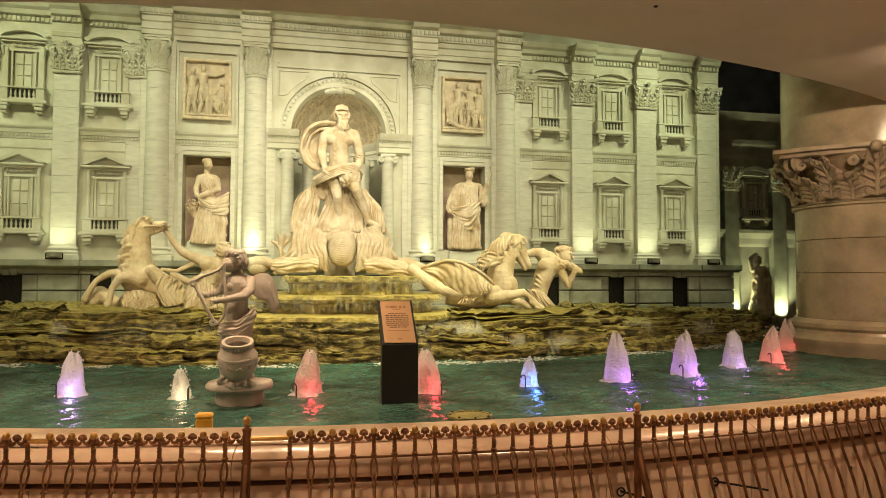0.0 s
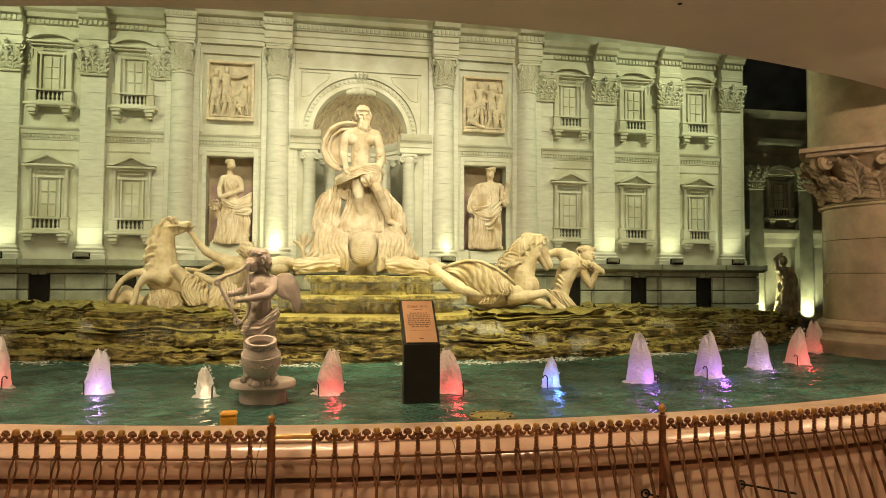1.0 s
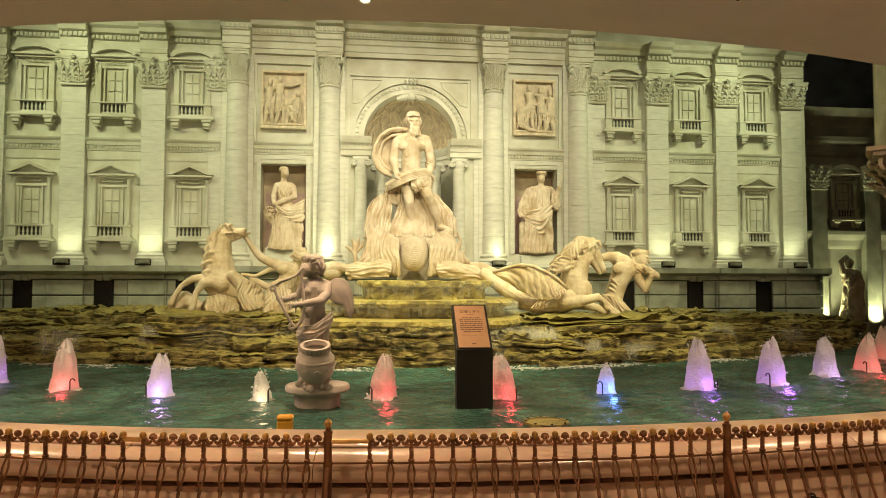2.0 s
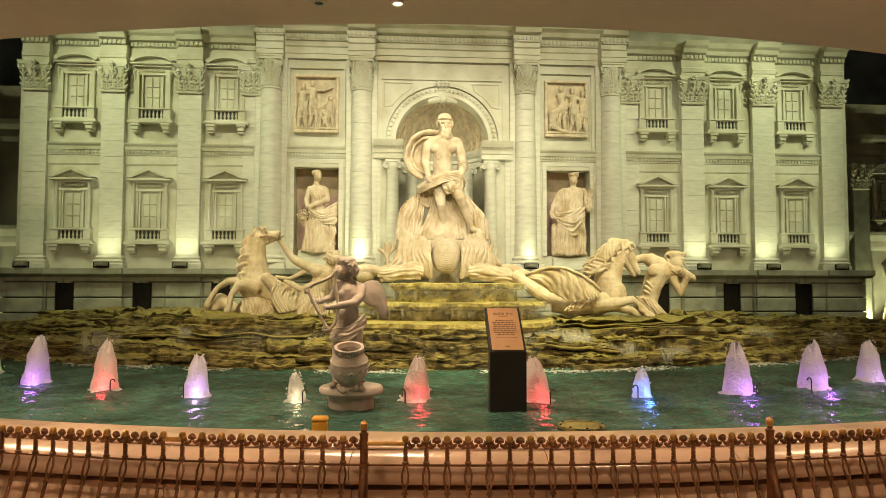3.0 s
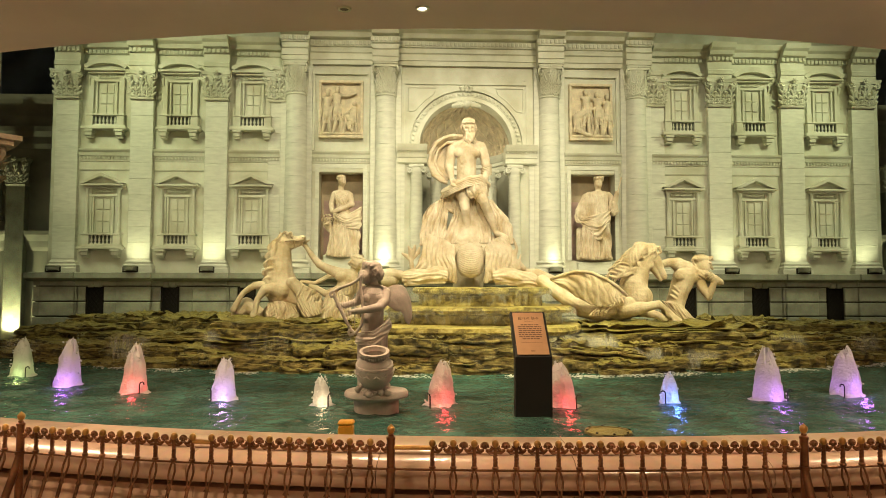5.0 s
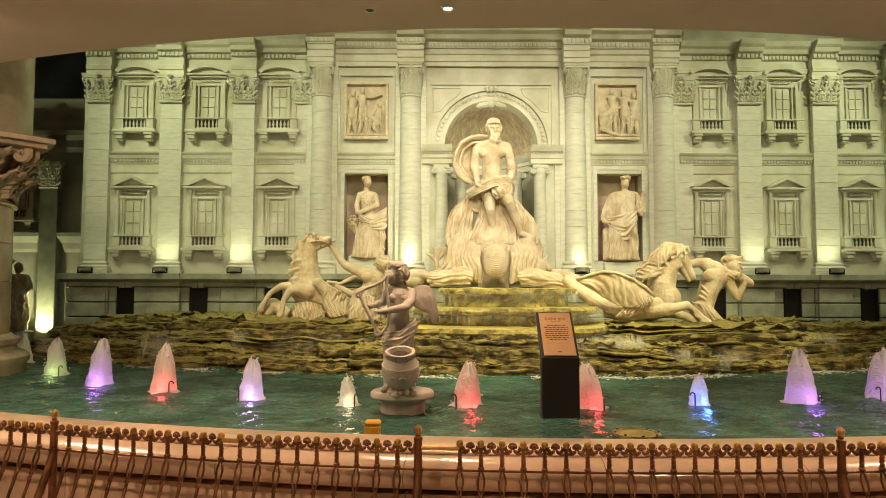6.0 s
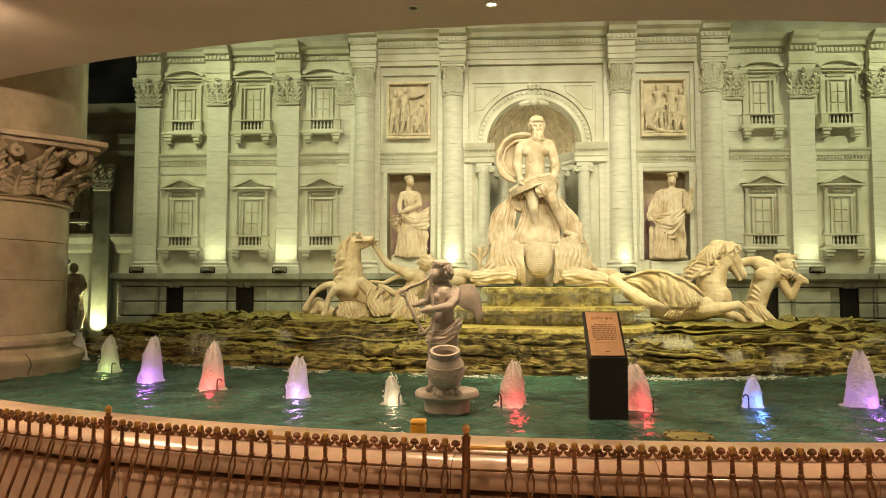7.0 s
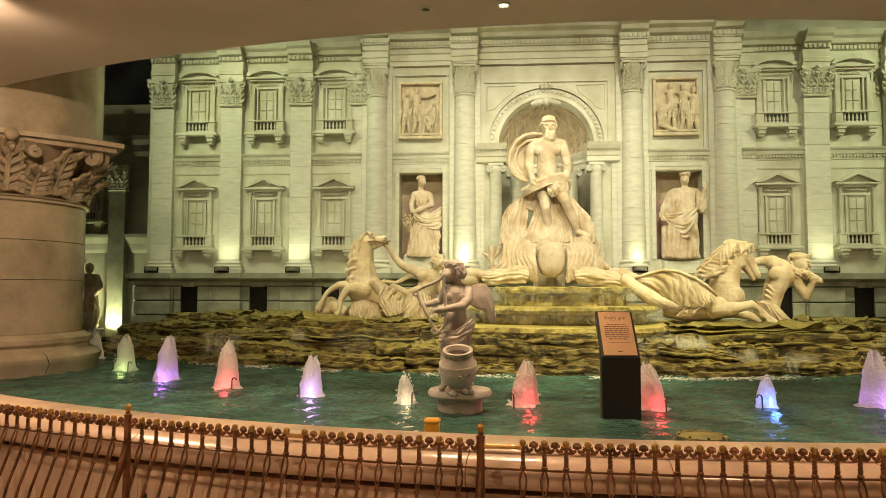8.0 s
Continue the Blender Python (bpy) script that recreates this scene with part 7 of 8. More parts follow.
# broad slabs that carry the horses
for cx, cy, top, rx, ry in ((-2.55, 10.25, 1.13, 1.05, 0.85), (-1.55, 10.4, 1.12, 0.8, 0.9), (2.55, 10.1, 1.09, 1.15, 0.85), (3.5, 10.35, 1.06, 0.8, 0.8)):
    rock(cx, cy, top, rx, ry, seed, label="broad mossy rock slab that carries a sea horse")
    seed += 1
# tiers of ledges on both sides
for side in (-1, 1):
    x = 1.35
    while x < 7.4:
        cx = X0 + side * x
        fl = front_line(cx)
        far = min(1.0, x / 7.0)
        for depth, lo, hi, size in ((0.30, 0.66, 0.80, 0.42), (0.75, 0.82, 1.0, 0.52), (1.35, 0.92, 1.10, 0.62), (2.1, 0.98, 1.18, 0.72), (3.0, 0.95, 1.15, 0.8)):
            cy = fl + depth + rng.uniform(-0.12, 0.12)
            if cy > 12.7 or (depth > 1 and cy < 11.2 and abs(abs(x) - 2.6) < 1.0):
                continue
            top = rng.uniform(lo, hi) - 0.10 * far * (depth < 1.5)
            rock(cx + rng.uniform(-0.2, 0.2), cy, top, size * rng.uniform(0.75, 1.3), size * rng.uniform(0.5, 0.8), seed, rng.uniform(-0.4, 0.4))
            seed += 1
        x += rng.uniform(0.55, 0.85)
# leaning blocks under the basin's lip
for cx, cy, top, rx, ry in ((-1.35, 9.2, 0.86, 0.5, 0.4), (-0.75, 9.05, 0.98, 0.42, 0.35), (0.25, 8.95, 1.0, 0.62, 0.32), (-0.25, 9.0, 0.96, 0.4, 0.35), (0.95, 9.1, 0.93, 0.5, 0.35), (1.55, 9.15, 0.84, 0.5, 0.4)):
    rock(cx, cy, top, rx, ry, seed, rng.uniform(-0.2, 0.2), "squared mossy rock block under the basin's lip")
    seed += 1
# loose flat stones in the water
ob = new("stone", rock_mesh("stone", 0.09, 0.06, 0.08, seed, ROCK, 24, 2.1, 0.012))
ob.location = (-2.15, 4.35, WATER - 0.01)
tagged(ob, "small pale stone just above the water", "stone")
hatch = thing("float_lid", "round olive plastic lid floating in the pool", "lid", at=(0.62, 5.35, WATER))
bm = bmesh.new()
lathe(bm, [(0.12, -0.05), (0.155, -0.03), (0.165, 0.012), (0.16, 0.024), (0.14, 0.026), (0.135, 0.018), (0.01, 0.02)], seg=36)
part("disc", bm, ROCK, hatch, smooth=True)
for k in range(8):
    bm = bmesh.new()
    lathe(bm, [(0.009, 0.024), (0.009, 0.032), (0.002, 0.034)], (0.15 * math.cos(k * math.pi / 4), 0.15 * math.sin(k * math.pi / 4), 0), 8)
    part("bolt", bm, IRON, hatch)


def basin(top, rx, ry, thick, seed):
    """One tier of the cascade: a rounded lip over a rough wall."""
    bm = bmesh.new()
    loops = []
    prof = ((0.90, 0.35), (0.90, top - thick - 0.02), (0.93, top - thick), (0.985, top - 0.85 * thick), (1.0, top - 0.5 * thick), (0.99, top - 0.12 * thick), (0.96, top), (0.90, top - 0.01), (0.5, top - 0.012), (0.05, top - 0.012))
    for f, z in prof:
        row = []
        for i in range(96):
            a = 2 * math.pi * i / 96
            c, s = math.cos(a), math.sin(a)
            d = (abs(c) ** 3 + abs(s) ** 3) ** (-1 / 3) * (1 + 0.035 * noise.noise((3 * c + seed, 3 * s, z * 2)) + 0.015 * noise.noise((14 * c, 14 * s + seed, z * 9)))
            row.append((f * rx * c * d, f * ry * s * d, z + 0.012 * noise.noise((7 * c + seed, 7 * s, 3))))
        loops.append(row)
    rings(bm, loops)
    return bm


for top, cx, rx, ry, thick, seed in ((1.105, 0.02, 1.62, 2.2, 0.13, 5), (1.34, 0.16, 1.42, 1.62, 0.10, 6), (1.60, 0.25, 1.02, 1.05, 0.10, 8)):
    ob = solid("cascade_basin", basin(top, rx, ry, thick, seed), BASIN, "ochre mossy stone basin tier of the cascade", "basin", "tiers of the cascade", smooth=True)
    ob.location = (cx, 11.1, 0)

# ---- falling water ----
FALL = bpy.data.materials.new("falling_water")
FALL.use_nodes = True
nd, lk = FALL.node_tree.nodes, FALL.node_tree.links
pb = nd["Principled BSDF"]
pb.inputs["Base Color"].default_value, pb.inputs["Roughness"].default_value = (0.80, 0.80, 0.70, 1), 0.25
tr = nd.new("ShaderNodeBsdfTransparent")
mx = nd.new("ShaderNodeMixShader")
mx.inputs[0].default_value = 0.16
lk.new(tr.outputs[0], mx.inputs[1])
lk.new(pb.outputs[0], mx.inputs[2])
lk.new(mx.outputs[0], nd["Material Output"].inputs["Surface"])
FOAM = bpy.data.materials.new("water_foam")
FOAM.use_nodes = True
nd, lk = FOAM.node_tree.nodes, FOAM.node_tree.links
nd.remove(nd["Principled BSDF"])
df, tl, gl, m1, m2, tp, m3 = (nd.new("ShaderNodeBsdf" + k) if k else nd.new("ShaderNodeMixShader") for k in ("Diffuse", "Translucent", "Glossy", "", "", "Transparent", ""))
geo, nz, bp = nd.new("ShaderNodeNewGeometry"), nd.new("ShaderNodeTexNoise"), nd.new("ShaderNodeBump")
for q in (df, tl):
    q.inputs["Color"].default_value = (0.82, 0.82, 0.80, 1)
gl.inputs["Roughness"].default_value = 0.25
nz.inputs["Scale"].default_value, nz.inputs["Detail"].default_value = 38, 5
bp.inputs["Strength"].default_value, bp.inputs["Distance"].default_value = 0.8, 0.02
lk.new(geo.outputs["Position"], nz.inputs["Vector"])
lk.new(nz.outputs[0], bp.inputs["Height"])
for q in (df, tl, gl):
    lk.new(bp.outputs[0], q.inputs["Normal"])
m1.inputs[0].default_value, m2.inputs[0].default_value, m3.inputs[0].default_value = 0.32, 0.05, 0.18
lk.new(df.outputs[0], m1.inputs[1])
lk.new(tl.outputs[0], m1.inputs[2])
lk.new(m1.outputs[0], m2.inputs[1])
lk.new(gl.outputs[0], m2.inputs[2])
lk.new(m2.outputs[0], m3.inputs[1])
lk.new(tp.outputs[0], m3.inputs[2])
lk.new(m3.outputs[0], nd["Material Output"].inputs["Surface"])


def fall(points, top, bottom, n, seed, width=0.006, spread=0.05, out=0.10):
    """Many thin threads of water that drop from a lip given as points (x, y)."""
    r0 = random.Random(seed)
    bm = bmesh.new()
    for _ in range(n):
        t = r0.random() * (len(points) - 1)
        i = min(int(t), len(points) - 2)
        x = points[i][0] + (points[i + 1][0] - points[i][0]) * (t - i) + r0.uniform(-spread, spread)
        y = points[i][1] + (points[i + 1][1] - points[i][1]) * (t - i) + r0.uniform(-0.02, 0.02)
        lo = bottom + r0.random() * 0.8 * (top - bottom)
        hi = min(top - r0.random() ** 2 * 0.7 * (top - bottom), lo + r0.uniform(0.2, 0.9) * (top - bottom))
        if hi - lo < 0.02:
            continue
        w = width * r0.uniform(0.4, 1.3)
        pts = [(x + 0.01 * r0.uniform(-1, 1), y - out * ((top - z) / (top - bottom)) ** 0.6, z) for z in (hi, hi * 0.66 + lo * 0.34, hi * 0.33 + lo * 0.67, lo)]
        tube(bm, pts, [w * 0.6, w, w * 0.9, w * 0.3], 4)
    return bm


def lip(rx, ry, cx, a0, a1, cy=11.1):
    pts = []
    for i in range(25):
        a = radians(a0 + (a1 - a0) * i / 24)
        c, s = math.cos(a), math.sin(a)
        d = (abs(c) ** 3 + abs(s) ** 3) ** (-1 / 3)
        pts.append((cx + rx * c * d, cy + ry * s * d))
    return pts


FALLS = ((lip(1.02, 1.05, 0.25, 200, 340), 1.59, 1.34, 840, 0.0022), (lip(1.42, 1.62, 0.16, 200, 340), 1.33, 1.10, 960, 0.0022),
         (lip(1.62, 2.2, 0.02, 210, 330), 1.06, 0.58, 840, 0.0028), ([(0.95, 8.9), (1.75, 9.2)], 1.02, 0.58, 840, 0.0033),
         ([(0.9, 8.85), (1.8, 9.1)], 0.98, 0.58, 1500, 0.0028), ([(1.75, 9.0), (2.3, 8.95)], 0.86, 0.57, 600, 0.003), ([(1.9, 9.3), (3.3, 9.4)], 1.0, 0.60, 320, 0.0022), ([(4.2, 9.9), (4.7, 10.0)], 0.98, 0.58, 260, 0.0033), ([(2.6, 8.95), (3.0, 9.0)], 0.82, 0.57, 240, 0.0033),
         ([(-3.45, 9.7), (-3.15, 9.65)], 1.05, 0.62, 240, 0.0028), ([(-4.75, 9.9), (-4.2, 9.7)], 0.98, 0.60, 300, 0.0033), ([(-2.9, 9.45), (-1.5, 9.2)], 1.05, 0.60, 260, 0.0022),
         ([(-6.4, 10.4), (-5.9, 10.3)], 0.9, 0.58, 180, 0.0028), ([(5.6, 10.3), (6.0, 10.4)], 0.92, 0.58, 180, 0.0033))
for k, (pts, hi, lo, n, w) in enumerate(FALLS):
    ob = solid("waterfall", fall(pts, hi, lo, n, 30 + k, w), FALL, "thin white threads of water dropping from a mossy lip", "water", kind="stuff")
# broken foam where the water lands
for side in (-1, 1):
    bm = bmesh.new()
    for i in range(2600):
        x = X0 + side * rng.uniform(0.0, 5.6)
        y = front_line(x) - 0.06 + rng.gauss(0.0, 0.10)
        keep = noise.noise((x * 1.3, 3.3, 0.5))
        if keep < 0.0 + rng.uniform(0, 0.2):
            continue
        ball(bm, (x, y, WATER + 0.006), rng.uniform(0.002, 0.011), 6, (1.7, 1.0, 0.35))
    solid("foam", bm, FOAM, "white foam where the falls meet the pool", "foam", kind="stuff", smooth=True)

# ---- bubbling jets with coloured lamps ----
VIOLET, RED, BLUE, LILAC, GREENY, PALE = (0.50, 0.16, 1.0), (1.0, 0.06, 0.08), (0.10, 0.25, 1.0), (0.62, 0.35, 1.0), (0.55, 0.8, 0.25), (1.0, 0.75, 0.45)
NAMED = {VIOLET: "violet", RED: "red", BLUE: "blue", LILAC: "lilac", GREENY: "yellow-green", PALE: "pale amber"}
JETS = ((-6.42, 9.99, 0.40, 0.14, PALE, 5), (-5.25, 8.73, 0.40, 0.13, GREENY, 8), (-4.32, 7.88, 0.46, 0.13, VIOLET, 16), (-3.44, 7.38, 0.44, 0.12, RED, 16), (-2.47, 6.95, 0.35, 0.11, LILAC, 14),
        (-1.53, 6.58, 0.25, 0.085, PALE, 6), (-0.50, 6.60, 0.36, 0.13, RED, 13), (0.54, 6.49, 0.36, 0.13, RED, 14), (1.54, 6.65, 0.26, 0.085, BLUE, 16),
        (2.50, 6.76, 0.46, 0.14, VIOLET, 16), (3.43, 7.07, 0.43, 0.14, VIOLET, 16), (4.37, 7.57, 0.40, 0.13, LILAC, 9), (5.10, 7.86, 0.40, 0.13, RED, 14), (6.25, 8.97, 0.42, 0.14, RED, 13))


def jet(x, y, h, r, colour, power, seed):
    j = thing("fountain_jet", f"white bubbling water jet lit {NAMED[colour]} from below", "water jet", "jets along the pool", at=(x, y, WATER))
    r0 = random.Random(seed)
    bm = bmesh.new()
    loops = []
    lean = r0.uniform(-0.12, 0.12)
    for k in range(22):
        t = k / 21
        f = (1 - 0.44 * t - 0.36 * t ** 6) * (1 + 0.5 * max(0, 0.12 - t))
        row = []
        for i in range(30):
            a = 2 * math.pi * i / 30
            c, s = math.cos(a), math.sin(a)
            w = f * (1 + 0.16 * noise.noise((c * 1.6 + seed, s * 1.6, t * 3.5)) + 0.10 * noise.noise((c * 4, s * 4 + seed, t * 9)) + 0.05 * noise.noise((c * 9, s * 9, t * 22 + seed)))
            up = h * t * (1 + 0.22 * t * noise.noise((c * 1.8 + seed, s * 1.8, 5.0)) + 0.10 * t * noise.noise((c * 5, s * 5, seed)))
            row.append((r * w * c + lean * h * t * t * 0.6, r * w * s, up - 0.01))
        loops.append(row)
    rings(bm, loops)
    for _ in range(46):
        a, d, z = r0.uniform(0, 6.28), r * r0.uniform(0.7, 1.2), h * r0.uniform(0.05, 1.06)
        ball(bm, (d * (1 - z / h * 0.5) * math.cos(a) + lean * z * 0.5, d * (1 - z / h * 0.5) * math.sin(a), z), r0.uniform(0.003, 0.012), 7)
    part("plume", bm, FOAM, j, smooth=True)
    bm = bmesh.new()
    loops = []
    for f, z in ((0.85, 0.022), (0.98, 0.010), (1.10, 0.002), (1.22, -0.014)):
        loops.append([(r * f * math.cos(2 * math.pi * i / 36) * (1 + 0.5 * noise.noise((3 * math.cos(i / 5.7) + seed, 3 * math.sin(i / 5.7), f))), r * f * math.sin(2 * math.pi * i / 36) * (1 + 0.5 * noise.noise((3 * math.cos(i / 5.7), 3 * math.sin(i / 5.7), f + seed))), z + 0.012 * noise.noise((i * 0.8, f * 3, seed))) for i in range(36)])
    rings(bm, loops, caps=False)
    part("splash", bm, FOAM, j, "frothy ring of splash", smooth=True)
    bm = bmesh.new()
    sx = 1 if seed % 2 else -1
    tube(bm, [(sx * r * 0.75, -r * 0.95, -0.05), (sx * r * 0.75, -r * 0.95, 0.09), (sx * (r * 0.75 + 0.008), -r * 0.95, 0.108), (sx * (r * 0.75 + 0.025), -r * 0.95, 0.115), (sx * (r * 0.75 + 0.04), -r * 0.95, 0.105), (sx * (r * 0.75 + 0.042), -r * 0.95, 0.09)], 0.006, 7)
    part("hooked_pipe", bm, BLACK, j, "small black hooked pipe", smooth=True)
    lamp("jet_lamp", "POINT", pose(x, y, WATER + 0.03), power * 0.055, colour, 0.03)
    # second, unseen lamp before the plume, added to colour its base
    lamp("jet_lamp", "POINT", pose(x + 0.3 * r, y - 1.5 * r, WATER + 0.055), power * 0.06, colour, 0.03)
    return j


for k, row in enumerate(JETS):
    jet(*row, 50 + k)

# ---- things in the pool ----
solid_base = bmesh.new()
lathe(solid_base, [(0.185, 0.30), (0.185, 0.655), (0.20, 0.675), (0.25, 0.685), (0.262, 0.70), (0.262, 0.725), (0.25, 0.742), (0.23, 0.746)], seg=64)
ped = solid("round_pedestal", solid_base, CUPID, "round pinkish stone pedestal standing in the pool", "pedestal", smooth=True)
ped.location = (-1.045, 6.3, 0)
pot = thing("urn", "pinkish stone urn with a beaded rim", "urn", at=(-1.05, 6.15, 0.755))
pot.rotation_euler = (0.30, 0, 0)
bm = bmesh.new()
lathe(bm, [(0.07, 0.0), (0.085, 0.015), (0.075, 0.04), (0.10, 0.065), (0.138, 0.11), (0.150, 0.16), (0.150, 0.20), (0.138, 0.25), (0.115, 0.285), (0.100, 0.30), (0.100, 0.315), (0.118, 0.33), (0.118, 0.345), (0.095, 0.345), (0.085, 0.31), (0.11, 0.25), (0.12, 0.18), (0.02, 0.05)], seg=56)
part("body", bm, CUPID, pot, smooth=True)
for i in range(30):
    a = 2 * math.pi * i / 30
    bm = bmesh.new()
    ball(bm, (0.113 * math.cos(a), 0.113 * math.sin(a), 0.312), 0.011, 8, (0.8, 0.8, 1.4))
    part("bead", bm, CUPID, pot, smooth=True)
bm = bmesh.new()
for z in (0.235, 0.222):
    tube(bm, [(0.145 * math.cos(2 * math.pi * i / 40), 0.145 * math.sin(2 * math.pi * i / 40), z + 0.003 * (-1) ** i) for i in range(41)], 0.006, 6)
for i in range(12):
    a = 2 * math.pi * i / 12
    tube(bm, [(0.15 * math.cos(a), 0.15 * math.sin(a), 0.17), (0.157 * math.cos(a + 0.15), 0.157 * math.sin(a + 0.15), 0.185), (0.15 * math.cos(a + 0.32), 0.15 * math.sin(a + 0.32), 0.165)], [0.006, 0.011, 0.006], 6)
part("relief_band", bm, CUPID, pot, "band of carved leaves", smooth=True)
bm = bmesh.new()
for i in range(16):
    a = 2 * math.pi * i / 16 + 0.1
    d = 0.09 + 0.022 * (i % 3)
    ball(bm, (d * math.cos(a), d * math.sin(a), 0.022 + 0.008 * (i % 2)), 0.02 + 0.005 * (i % 3), 10, (1, 1, 0.9))
part("carved_foot", bm, CUPID, pot, "knobbly carved foot", smooth=True)

# information stand
sign = thing("information_stand", "black metal stand with a tilted copper text plate", "sign", at=(0.205, 5.95, 0.0))
bm = bmesh.new()
rings(bm, [[(x, 0.0, 0.3), (x, 0.0, 1.045), (x, 0.325, 1.385), (x, 0.36, 1.36), (x, 0.10, 1.04), (x, 0.10, 0.3)] for x in (-0.145, 0.145)])
part("stand", bm, BLACK, sign)
slope = math.atan2(0.34, 0.325)
bm = chamfered(-0.127, 0.127, 0.012, 0.455, 0.002, 0.008, 0.002)
pl = part("text_plate", bm, COPPER, sign, "brushed copper plate with dark printed text")
pl.location, pl.rotation_euler = (0, 0.0, 1.047), (slope, 0, 0)


def writing(text, size, x, y, parent, material, align="CENTER"):
    cu = bpy.data.curves.new("heading", "FONT")
    cu.body, cu.size, cu.align_x, cu.extrude = text, size, align, 0.0004
    tmp = new("heading", cu)
    data = bpy.data.meshes.new_from_object(tmp.evaluated_get(bpy.context.evaluated_depsgraph_get()))
    bpy.data.objects.remove(tmp)
    data.materials.clear()
    data.materials.append(material)
    ob = new("heading", data)
    ob.parent = parent
    ob.location = (x, y, 0.0092)
    return ob


writing("\ud2b8\ub808\ube44 \ubd84\uc218", 0.036, 0.0, 0.375, pl, PRINT)
r1 = random.Random(3)


def print_bar(x_a, x_b, y, h):
    bm = bmesh.new()
    box(bm, x_a, x_b, y, y + h, 0.0082, 0.0092)
    part("text_bar", bm, PRINT, pl)


print_bar(-0.035, 0.035, 0.357, 0.003)
for k in range(8):
    y = 0.315 - 0.021 * k
    x = -0.10 + r1.uniform(0, 0.008)
    end = 0.10 - r1.uniform(0, 0.012)
    if k in (0, 7):
        x, end = -0.07, 0.075
    while x < end - 0.006:
        w = r1.uniform(0.012, 0.034)
        print_bar(x, min(end, x + w), y, 0.0085)
        x += w + 0.006
print_bar(-0.085, 0.085, 0.135, 0.002)
print_bar(-0.018, 0.018, 0.045, 0.007)

# yellow box at the rim
bx = thing("yellow_box", "small yellow plastic pump box beside the pool rim", "box", at=(-1.125, 4.6, 0.3))
part("body", chamfered(-0.044, 0.044, -0.04, 0.04, 0.0, 0.488, 0.008), YELLOW, bx)
part("lid", chamfered(-0.047, 0.047, -0.043, 0.043, 0.49, 0.515, 0.01), YELLOW, bx)

# ---- relief panels ----


